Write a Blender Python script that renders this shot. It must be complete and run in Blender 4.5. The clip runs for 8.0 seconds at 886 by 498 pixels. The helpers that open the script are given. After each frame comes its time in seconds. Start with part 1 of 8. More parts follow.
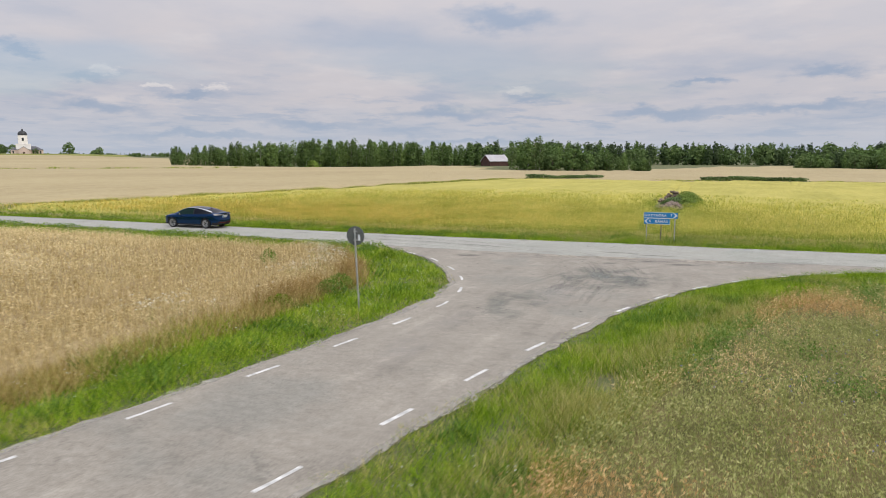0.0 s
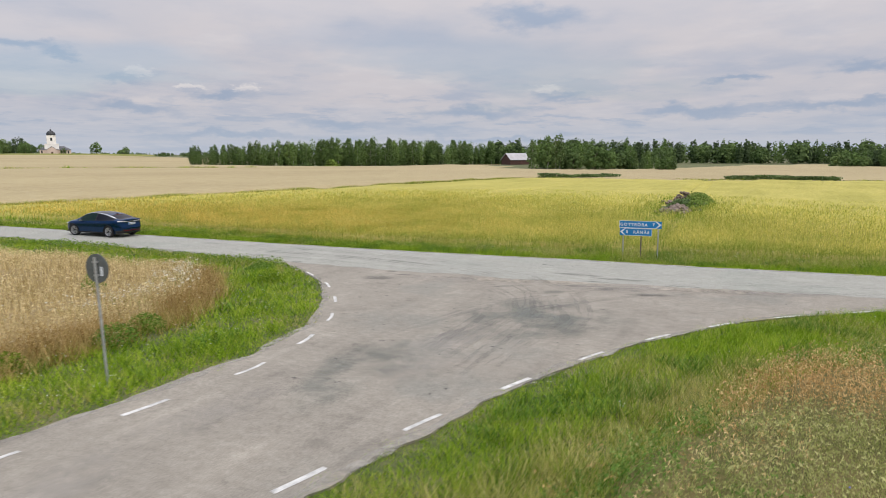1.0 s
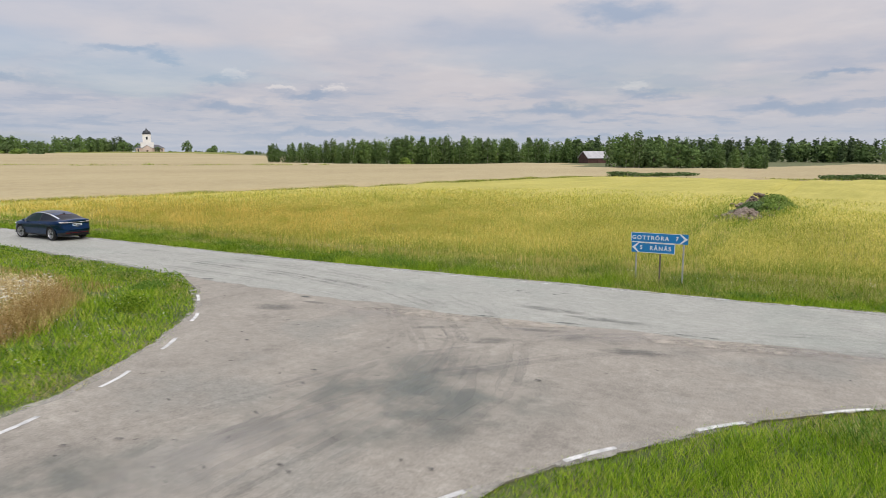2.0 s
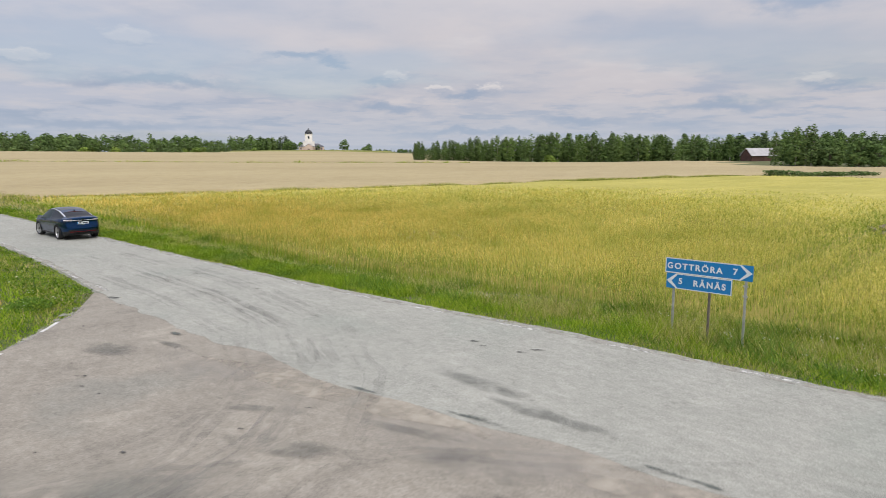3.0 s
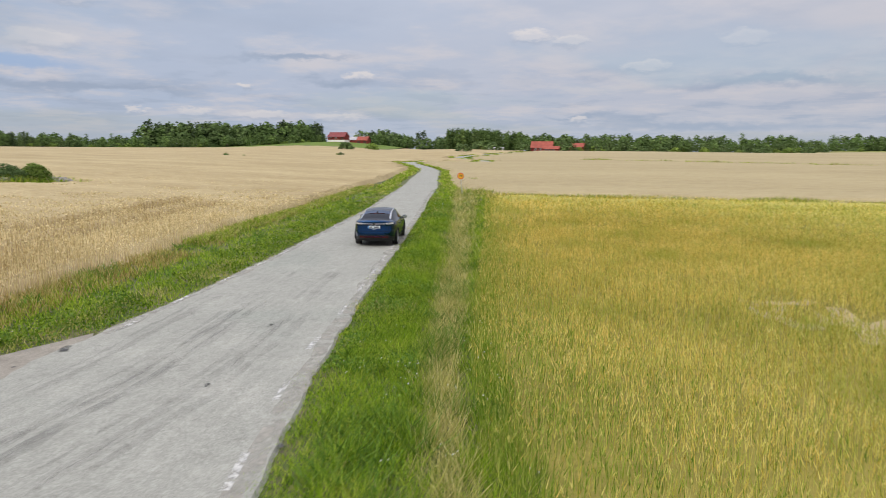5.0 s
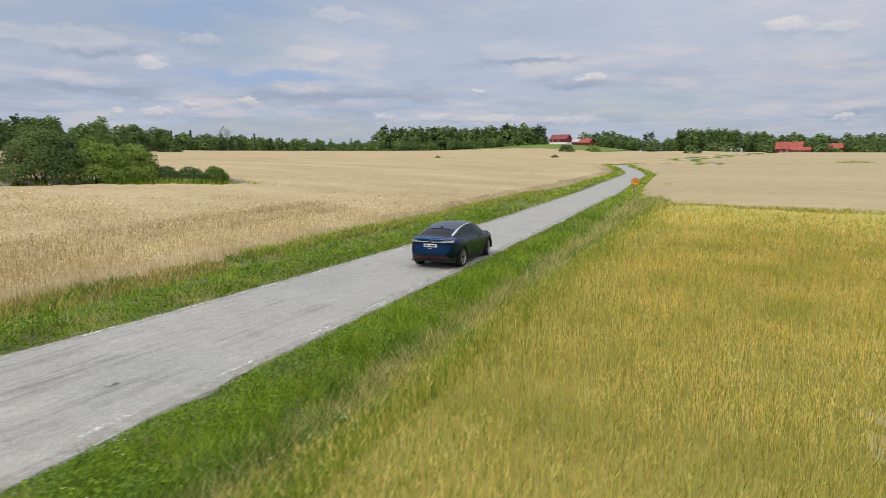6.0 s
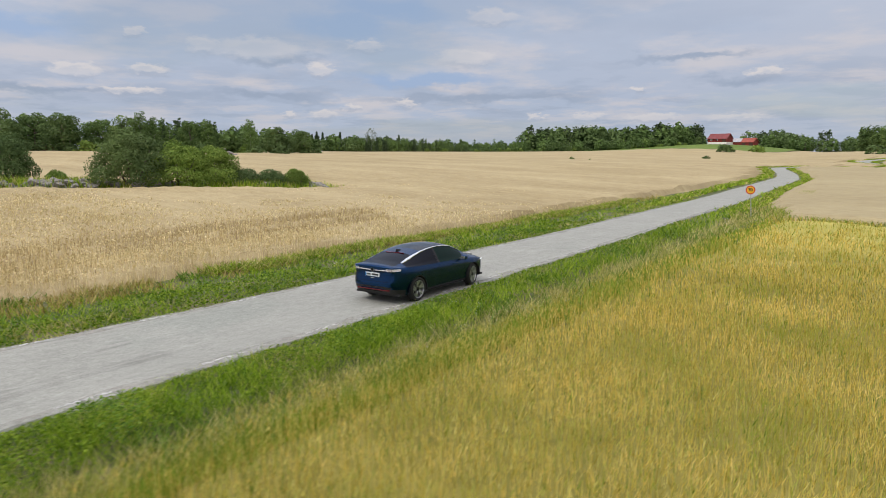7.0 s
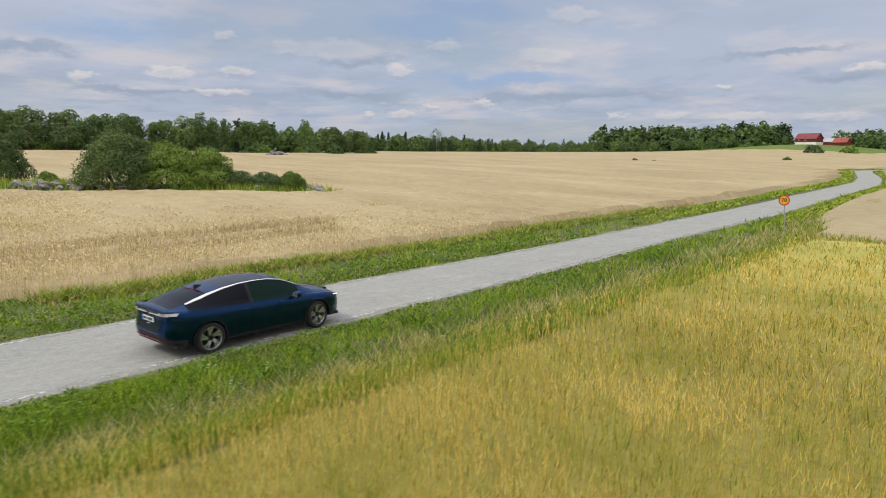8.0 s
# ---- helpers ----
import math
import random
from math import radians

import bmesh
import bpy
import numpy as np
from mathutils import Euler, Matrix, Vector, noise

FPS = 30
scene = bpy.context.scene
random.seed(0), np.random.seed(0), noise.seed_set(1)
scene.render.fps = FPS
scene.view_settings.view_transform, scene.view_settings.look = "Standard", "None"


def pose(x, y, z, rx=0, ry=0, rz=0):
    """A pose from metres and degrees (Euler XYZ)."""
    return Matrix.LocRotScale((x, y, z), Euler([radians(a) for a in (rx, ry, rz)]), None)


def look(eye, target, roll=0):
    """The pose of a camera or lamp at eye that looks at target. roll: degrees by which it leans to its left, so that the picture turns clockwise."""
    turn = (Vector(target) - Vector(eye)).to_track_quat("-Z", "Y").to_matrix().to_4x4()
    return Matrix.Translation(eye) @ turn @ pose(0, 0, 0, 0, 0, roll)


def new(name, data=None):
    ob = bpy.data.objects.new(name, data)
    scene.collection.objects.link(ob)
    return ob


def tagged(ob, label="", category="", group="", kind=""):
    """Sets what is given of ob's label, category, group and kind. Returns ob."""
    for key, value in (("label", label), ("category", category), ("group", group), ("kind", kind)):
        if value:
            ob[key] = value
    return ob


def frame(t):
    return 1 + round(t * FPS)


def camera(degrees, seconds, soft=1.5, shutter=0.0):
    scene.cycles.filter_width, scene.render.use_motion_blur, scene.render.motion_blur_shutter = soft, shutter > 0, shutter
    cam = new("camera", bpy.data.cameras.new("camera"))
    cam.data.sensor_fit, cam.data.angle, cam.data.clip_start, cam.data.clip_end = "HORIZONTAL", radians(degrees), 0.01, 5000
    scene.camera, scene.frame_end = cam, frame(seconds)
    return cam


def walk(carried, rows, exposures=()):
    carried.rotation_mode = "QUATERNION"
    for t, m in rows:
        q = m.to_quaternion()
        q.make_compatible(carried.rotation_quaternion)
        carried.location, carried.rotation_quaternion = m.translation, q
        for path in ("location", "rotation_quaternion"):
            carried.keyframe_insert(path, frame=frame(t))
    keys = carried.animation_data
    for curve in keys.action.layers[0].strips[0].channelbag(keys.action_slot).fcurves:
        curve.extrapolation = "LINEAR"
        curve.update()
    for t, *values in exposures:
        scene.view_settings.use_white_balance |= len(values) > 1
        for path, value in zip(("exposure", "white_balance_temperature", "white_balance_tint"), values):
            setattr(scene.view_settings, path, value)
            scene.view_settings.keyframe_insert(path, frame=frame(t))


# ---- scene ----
cam = camera(67.4, 8.0, soft=0.9, shutter=0.2)
PATH = [
    (0, (8.362, -36.998, 5.189), (7.506, -35.212, 4.910), 0.13),
    (0.5, (8.900, -31.964, 5.085), (8.008, -30.195, 4.805), 0.03),
    (1, (9.462, -27.679, 4.977), (8.532, -25.931, 4.695), -0.02),
    (1.5, (10.053, -23.264, 4.807), (9.039, -21.564, 4.523), -0.00),
    (3, (9.967, -9.565, 4.291), (8.494, -8.243, 4.000), -0.12),
    (3.5, (9.053, -5.312, 4.188), (7.381, -4.254, 3.895), -0.20),
    (4, (7.356, -1.474, 4.114), (5.492, -0.810, 3.822), -0.03),
    (4.5, (4.500, 2.214, 4.008), (2.530, 2.412, 3.720), 0.16),
    (5, (1.253, 5.021, 3.997), (-0.714, 4.803, 3.708), 0.14),
    (6.5, (-9.208, 11.050, 4.038), (-10.868, 9.970, 3.759), -0.10),
    (7, (-12.991, 12.181, 4.185), (-14.538, 10.946, 3.905), -0.06),
    (7.5, (-17.121, 13.150, 4.318), (-18.588, 11.821, 4.038), 0.04),
    (8, (-20.801, 13.664, 4.400), (-22.199, 12.262, 4.119), 0.11),
]
walk(cam, [(t, look(eye, target, roll)) for t, eye, target, roll in PATH], exposures=[(0, -0.02), (4, -0.04), (8, -0.08)])

# ---- world, sun, exposure ----
SUN_EL, SUN_AZ = radians(48), radians(112)      # azimuth from north (+y) towards east (+x)
world = bpy.data.worlds.new("sky")
scene.world = world
world.use_nodes = True


def math_node(tree, op, a, b=None, c=None):
    n = tree.nodes.new("ShaderNodeMath")
    n.operation = op
    for i, v in enumerate((a, b, c)):
        if v is None:
            continue
        if isinstance(v, (int, float)):
            n.inputs[i].default_value = v
        else:
            tree.links.new(v, n.inputs[i])
    return n.outputs[0]


def ramp_node(tree, fac, stops, smooth=True):
    n = tree.nodes.new("ShaderNodeValToRGB")
    n.color_ramp.interpolation = "EASE" if smooth else "LINEAR"
    while len(n.color_ramp.elements) < len(stops):
        n.color_ramp.elements.new(0.5)
    for e, (p, col) in zip(n.color_ramp.elements, stops):
        e.position = p
        e.color = (*col, 1) if len(col) == 3 else col
    tree.links.new(fac, n.inputs[0])
    return n.outputs[0]


def grey(v):
    return (v, v, v)


def mix_node(tree, fac, a, b, blend="MIX"):
    n = tree.nodes.new("ShaderNodeMix")
    n.data_type, n.blend_type = "RGBA", blend
    for i, v in ((0, fac), (6, a), (7, b)):
        if isinstance(v, (int, float)):
            n.inputs[i].default_value = v
        elif isinstance(v, tuple):
            n.inputs[i].default_value = (*v, 1)
        else:
            tree.links.new(v, n.inputs[i])
    return n.outputs[2]


def noise_node(tree, vec, scale, detail=4, rough=0.55, kind="FBM"):
    n = tree.nodes.new("ShaderNodeTexNoise")
    n.noise_type = kind
    n.inputs["Scale"].default_value = scale
    n.inputs["Detail"].default_value = detail
    n.inputs["Roughness"].default_value = rough
    if vec is not None:
        tree.links.new(vec, n.inputs["Vector"])
    return n.outputs[0]


def scaled(tree, vec, sx, sy, sz, rz=0.0, off=(0, 0, 0)):
    n = tree.nodes.new("ShaderNodeMapping")
    n.inputs["Scale"].default_value = (sx, sy, sz)
    n.inputs["Rotation"].default_value = (0, 0, rz)
    n.inputs["Location"].default_value = off
    tree.links.new(vec, n.inputs["Vector"])
    return n.outputs[0]


NORTH_BASES = [(4.7, 6.1, 2.6, 0.55), (-4.9, 5.8, 2.0, 0.34), (-18.2, 4.6, 2.8, 0.41), (-52.7, 3.6, 3.7, 0.5), (-46.3, 4.6, 3.0, 0.35), (-53.3, 6.0, 2.3, 0.41), (-25.3, 3.6, 5.2, 0.56), (-7.8, 3.6, 3.8, 0.49), (2.7, 3.6, 5.3, 0.41),
               (-36.2, 2.8, 5.2, 0.42), (-20.9, 11.0, 4.2, 0.95), (-57.5, 7.3, 1.4, 0.31), (-45.6, 1.6, 6.6, 0.36), (-23.4, 1.4, 6.2, 0.28)]
WEST_BASES = [(-60.0, 7.6, 3.5, 0.4), (-70.9, 5.3, 7.9, 0.54), (-84.8, 3.3, 2.3, 0.25), (-75.5, 2.1, 9.1, 0.45), (-141.9, 7.7, 4.2, 0.36), (-124.9, 4.8, 10.6, 0.45), (-142.9, 4.8, 5.2, 0.37), (-159.0, 4.8, 6.2, 0.34), (-108.9, 7.7, 5.4, 0.36),
              (-105.1, 5.6, 3.1, 0.48), (-165.9, 7.5, 2.9, 0.46)]
NORTH_HEAPS = [(-44.2, 5.3, 1.0, 0.35), (-52.2, 6.3, 1.2, 0.37), (-48.3, 5.3, 1.2, 0.26), (-19.4, 5.4, 1.4, 0.32), (-72.5, 8.7, 1.9, 0.6), (-79.9, 6.9, 1.9, 0.46), (-85.9, 9.0, 1.4, 0.47), (-89.0, 9.5, 1.7, 0.53), (-85.2, 2.7, 0.9, 0.25)]
WEST_HEAPS = [(-126.5, 8.1, 2.4, 0.71), (-135.0, 9.0, 1.5, 0.53), (-152.8, 9.3, 0.7, 0.38), (-124.5, 11.2, 2.1, 0.64), (-143.7, 8.5, 3.7, 0.88), (-147.8, 8.6, 1.5, 0.7), (-156.9, 6.3, 1.9, 0.51), (-163.2, 5.8, 1.0, 0.4), (-138.8, 7.0, 1.2, 0.54),
              (-136.2, 4.1, 0.8, 0.23), (-138.7, 3.4, 1.2, 0.33), (-131.7, 4.3, 1.0, 0.32), (-141.5, 3.4, 0.6, 0.23), (-116.4, 3.2, 1.4, 0.35), (-111.4, 3.1, 2.4, 0.34), (-104.9, 2.9, 2.4, 0.36), (-120.7, 3.2, 0.8, 0.23), (-112.7, 5.3, 0.6, 0.26),
              (-103.4, 6.2, 1.4, 0.35), (-151.9, 6.6, 1.6, 0.39), (-153.2, 5.0, 2.6, 0.31)]
BLUE_GAPS = [(-137.1, 10.4, 4.2, 1.13), (-161.1, 9.1, 5.6, 0.95), (-133.4, 11.5, 5.5, 1.06), (-130.5, 6.3, 7.0, 0.55)]


def build_sky():
    t = world.node_tree
    t.nodes.clear()
    out = t.nodes.new("ShaderNodeOutputWorld")
    bg = t.nodes.new("ShaderNodeBackground")
    t.links.new(bg.outputs[0], out.inputs[0])
    sky = t.nodes.new("ShaderNodeTexSky")
    sky.sky_type, sky.sun_disc = "NISHITA", False
    sky.sun_elevation, sky.sun_rotation = SUN_EL, SUN_AZ
    sky.air_density, sky.dust_density = 1.0, 1.5
    blue = mix_node(t, 1.0, sky.outputs[0], (0.107, 0.103, 0.106), "MULTIPLY")
    way = t.nodes.new("ShaderNodeTexCoord").outputs["Generated"]
    sep = t.nodes.new("ShaderNodeSeparateXYZ")
    t.links.new(way, sep.inputs[0])
    up = math_node(t, "MAXIMUM", sep.outputs[2], 0.0)
    # clouds lie on a flat layer, so they crowd towards the horizon
    def layer(lift_by, off):
        den = math_node(t, "ADD", up, lift_by)
        com = t.nodes.new("ShaderNodeCombineXYZ")
        t.links.new(math_node(t, "DIVIDE", sep.outputs[0], den), com.inputs[0])
        t.links.new(math_node(t, "DIVIDE", sep.outputs[1], den), com.inputs[1])
        return scaled(t, com.outputs[0], 1, 1, 1, 0.3, off)
    lay = layer(0.10, (0, 0, 0))
    broad = noise_node(t, scaled(t, lay, 0.38, 0.38, 1, 0.4, (3.1, 6.7, 0)), 1.0, 5, 0.5)
    small = noise_node(t, scaled(t, lay, 1.0, 1.0, 1, 0.2, (7.3, 2.2, 0)), 1.0, 7, 0.55)
    low = ramp_node(t, up, [(0.02, grey(1.0)), (0.16, grey(0.75)), (0.34, grey(0.18))])
    # the cover is thinner towards the south-west
    north_east = math_node(t, "MULTIPLY", math_node(t, "ADD", sep.outputs[0], sep.outputs[1]), 0.707)
    thick = math_node(t, "ADD", broad, math_node(t, "MULTIPLY", north_east, 0.07))
    cover = ramp_node(t, thick, [(0.34, grey(0.58)), (0.47, grey(1.0))])
    shade = ramp_node(t, small, [(0.32, (0.535, 0.548, 0.622)), (0.45, (0.605, 0.592, 0.642)), (0.58, (0.645, 0.616, 0.65)), (0.70, (0.70, 0.66, 0.68))])
    # bluer where the cover is thin
    west = math_node(t, "MULTIPLY", math_node(t, "MAXIMUM", math_node(t, "SUBTRACT", math_node(t, "MULTIPLY", north_east, -1.0), 0.1), 0.0), 0.85)
    shade = mix_node(t, west, shade, (0.445, 0.545, 0.72))
    # flat blue-grey undersides
    band = noise_node(t, scaled(t, lay, 0.75, 0.75, 1, 0.7, (1.3, 8.2, 0)), 1.0, 7, 0.55)
    dark = math_node(t, "MULTIPLY", ramp_node(t, band, [(0.48, grey(0)), (0.68, grey(0.60))]), low)
    shade = mix_node(t, dark, shade, (0.41, 0.47, 0.595))
    # long stripes of cloud low over the horizon
    brink = ramp_node(t, up, [(0.015, grey(0.5)), (0.04, grey(1.0)), (0.10, grey(0.55)), (0.15, grey(0.0))])
    stripe = noise_node(t, scaled(t, lay, 1.5, 1.5, 1, 1.2, (5.1, 3.3, 0)), 1.0, 7, 0.6)
    shade = mix_node(t, math_node(t, "MULTIPLY", ramp_node(t, stripe, [(0.50, grey(0)), (0.62, grey(0.75))]), brink), shade, (0.385, 0.455, 0.585))
    shade = mix_node(t, math_node(t, "MULTIPLY", ramp_node(t, stripe, [(0.36, grey(0.6)), (0.46, grey(0))]), brink), shade, (0.69, 0.66, 0.69))
    # torn pale fleece between the darker bands
    torn = noise_node(t, scaled(t, lay, 1.25, 1.25, 1, 0.5, (6.3, 1.2, 0)), 1.0, 8, 0.6)
    westly = math_node(t, "MINIMUM", math_node(t, "MAXIMUM", math_node(t, "SUBTRACT", 0.55, math_node(t, "MULTIPLY", north_east, 0.5)), 0.2), 1.0)
    fleece = math_node(t, "MULTIPLY", math_node(t, "MULTIPLY", ramp_node(t, torn, [(0.47, grey(0)), (0.66, grey(0.85))]), low), westly)
    shade = mix_node(t, fleece, shade, (0.70, 0.665, 0.692))
    # single clouds and gaps at their bearings: (azimuth, elevation, half width, half height) in degrees
    az = math_node(t, "MULTIPLY", math_node(t, "ARCTAN2", sep.outputs[0], sep.outputs[1]), 57.2958)
    el = math_node(t, "MULTIPLY", math_node(t, "ARCSINE", sep.outputs[2]), 57.2958)
    bear = t.nodes.new("ShaderNodeCombineXYZ")
    t.links.new(az, bear.inputs[0])
    t.links.new(el, bear.inputs[1])

    def vec_node(op, a, b, c=None):
        n = t.nodes.new("ShaderNodeVectorMath")
        n.operation = op
        for i, v in enumerate((a, b, c)):
            if isinstance(v, tuple):
                n.inputs[i].default_value = v
            elif v is not None:
                t.links.new(v, n.inputs[i])
        return n.outputs["Value" if op == "LENGTH" else 0]

    def warped(reach, scale, off):
        n = t.nodes.new("ShaderNodeTexNoise")
        n.inputs["Scale"].default_value = 1.0
        n.inputs["Detail"].default_value = 6
        n.inputs["Roughness"].default_value = 0.6
        t.links.new(scaled(t, bear.outputs[0], scale, scale * 2.4, 0, 0, off), n.inputs["Vector"])
        shift = vec_node("SUBTRACT", n.outputs["Color"], (0.5, 0.5, 0.5))
        return vec_node("MULTIPLY_ADD", shift, (reach, reach * 0.42, 0), bear.outputs[0])

    def nearest(group, vec):
        best = None
        for ca, ce, hw, hh in group:
            d = vec_node("LENGTH", vec_node("MULTIPLY_ADD", vec, (1 / hw, 1 / hh, 0), (-ca / hw, -ce / hh, 0)), None)
            best = d if best is None else math_node(t, "MINIMUM", best, d)
        return best
    soft_vec, crisp_vec = warped(8.0, 0.24, (4, 2, 0)), warped(3.0, 0.80, (9, 5, 0))
    under_vec = vec_node("ADD", crisp_vec, (0.0, 0.28, 0.0))
    gap = ramp_node(t, math_node(t, "MULTIPLY", nearest(BLUE_GAPS, soft_vec), 0.5), [(0.15, grey(0.95)), (0.70, grey(0.0))])
    shade = mix_node(t, gap, shade, (0.385, 0.505, 0.72))
    flat = ramp_node(t, math_node(t, "MULTIPLY", math_node(t, "MINIMUM", nearest(NORTH_BASES, soft_vec), nearest(WEST_BASES, soft_vec)), 0.5), [(0.10, grey(0.95)), (0.70, grey(0.0))])
    shade = mix_node(t, flat, shade, (0.375, 0.445, 0.575))
    heaps = NORTH_HEAPS + WEST_HEAPS
    rim = [(0.26, grey(1.0)), (0.60, grey(0.0))]
    body = ramp_node(t, math_node(t, "MULTIPLY", nearest(heaps, crisp_vec), 0.5), rim)
    above = ramp_node(t, math_node(t, "MULTIPLY", nearest(heaps, under_vec), 0.5), rim)
    lit = math_node(t, "MULTIPLY", body, math_node(t, "SUBTRACT", 1.0, math_node(t, "MULTIPLY", above, 0.45)))
    under = math_node(t, "MULTIPLY", math_node(t, "MAXIMUM", math_node(t, "SUBTRACT", above, body), 0.0), 0.5)
    shade = mix_node(t, under, shade, (0.42, 0.47, 0.58))
    shade = mix_node(t, math_node(t, "MULTIPLY", lit, 0.92), shade, (0.765, 0.73, 0.74))
    # an overcast sky grows brighter towards the zenith
    lift = math_node(t, "ADD", 0.90, math_node(t, "ADD", math_node(t, "MULTIPLY", up, 0.2), math_node(t, "MULTIPLY", math_node(t, "MULTIPLY", up, up), 1.7)))
    liftc = t.nodes.new("ShaderNodeCombineColor")
    for i in range(3):
        t.links.new(lift, liftc.inputs[i])
    cloud = mix_node(t, 1.0, shade, liftc.outputs[0], "MULTIPLY")
    sky_mix = mix_node(t, cover, blue, cloud)
    # pale haze at the horizon
    haze = ramp_node(t, up, [(0.0, grey(0.55)), (0.09, grey(0.0))])
    final = mix_node(t, haze, sky_mix, (0.46, 0.53, 0.635))
    t.links.new(final, bg.inputs[0])
    bg.inputs[1].default_value = 1.0


build_sky()
sun_data = bpy.data.lights.new("sun", "SUN")
sun_data.energy, sun_data.angle, sun_data.color = 1.7, radians(16), (1.0, 0.95, 0.88)
sun = new("sun", sun_data)
sun.matrix_world = look((300 * math.sin(SUN_AZ) * math.cos(SUN_EL), 300 * math.cos(SUN_AZ) * math.cos(SUN_EL), 300 * math.sin(SUN_EL)), (0, 0, 0))
scene.view_settings.exposure = 0.0


# ---- materials ----
def principled(name, colour=(0.5, 0.5, 0.5), rough=0.6, metal=0.0, coat=0.0, spec=0.5):
    m = bpy.data.materials.new(name)
    m.use_nodes = True
    b = m.node_tree.nodes["Principled BSDF"]
    b.inputs["Base Color"].default_value = (*colour, 1)
    b.inputs["Roughness"].default_value = rough
    b.inputs["Metallic"].default_value = metal
    b.inputs["Coat Weight"].default_value = coat
    b.inputs["Coat Roughness"].default_value = 0.03
    b.inputs["Specular IOR Level"].default_value = spec
    return m


def where(t):
    return t.nodes.new("ShaderNodeNewGeometry").outputs["Position"]


def island(t):
    return t.nodes.new("ShaderNodeNewGeometry").outputs["Random Per Island"]


def set_bump(m, height, strength, dist):
    t = m.node_tree
    b = t.nodes.new("ShaderNodeBump")
    b.inputs["Strength"].default_value = strength
    b.inputs["Distance"].default_value = dist
    t.links.new(height, b.inputs["Height"])
    t.links.new(b.outputs[0], t.nodes["Principled BSDF"].inputs["Normal"])


def set_colour(m, col):
    m.node_tree.links.new(col, m.node_tree.nodes["Principled BSDF"].inputs["Base Color"])


def worn(name, colour, rough=0.6, vary=0.15, scale=3.0, metal=0.0, bump=0.0, coat=0.0):
    """Paint, metal, stone or wood: two scales of tone, and fine relief."""
    m = principled(name, colour, rough, metal, coat)
    t = m.node_tree
    co = t.nodes.new("ShaderNodeTexCoord").outputs["Object"]
    a, b = noise_node(t, co, scale, 5), noise_node(t, co, scale * 14, 3)
    tone = math_node(t, "ADD", math_node(t, "MULTIPLY", a, 0.7), math_node(t, "MULTIPLY", b, 0.3))
    lo, hi = tuple(c * (1 - vary * 1.6) for c in colour), tuple(min(1, c * (1 + vary * 1.6)) for c in colour)
    set_colour(m, ramp_node(t, tone, [(0.25, lo), (0.75, hi)]))
    if bump:
        set_bump(m, b, 0.5, bump)
    return m


def growth(name, stops, patch, sy=1.0, rough=0.75, mixin=0.45, trans=0.25, rot=0.0, dry=None, dry_at=(0.55, 0.7), tone=0.0):
    """Plants: tone by patches of ground and by single blade; light also passes through."""
    m = principled(name, stops[0], rough, 0, 0, 0.06)
    t = m.node_tree
    p = where(t)
    a = noise_node(t, scaled(t, p, patch, patch * sy, 0.0, rot), 1.0, 5, 0.6)
    r = island(t)
    fac = math_node(t, "ADD", math_node(t, "MULTIPLY", a, 1 - mixin), math_node(t, "MULTIPLY", r, mixin))
    n = len(stops)
    col = ramp_node(t, fac, [(0.26 + 0.48 * i / (n - 1), s) for i, s in enumerate(stops)], False)
    if dry:
        d = noise_node(t, scaled(t, p, patch * 1.7, patch * 1.7, 0.0, 1.1, (5, 9, 0)), 1.0, 5, 0.62)
        d = math_node(t, "ADD", d, math_node(t, "MULTIPLY", math_node(t, "SUBTRACT", r, 0.5), 0.22))
        col = mix_node(t, ramp_node(t, d, [(dry_at[0], grey(0)), (dry_at[1], grey(1))]), col, dry)
    if tone:
        # whole plants lighter or darker than their neighbours
        d = noise_node(t, scaled(t, p, tone, tone, 0.0, 0.6, (3, 1, 0)), 1.0, 2, 0.5)
        col = mix_node(t, 1.0, col, ramp_node(t, d, [(0.32, grey(0.72)), (0.50, grey(0.97)), (0.68, (1.38, 1.32, 1.2))], False), "MULTIPLY")
    set_colour(m, col)
    if trans:
        tr = t.nodes.new("ShaderNodeBsdfTranslucent")
        t.links.new(col, tr.inputs[0])
        mx = t.nodes.new("ShaderNodeMixShader")
        mx.inputs[0].default_value = trans
        t.links.new(t.nodes["Principled BSDF"].outputs[0], mx.inputs[1])
        t.links.new(tr.outputs[0], mx.inputs[2])
        t.links.new(mx.outputs[0], t.nodes["Material Output"].inputs[0])
    return m


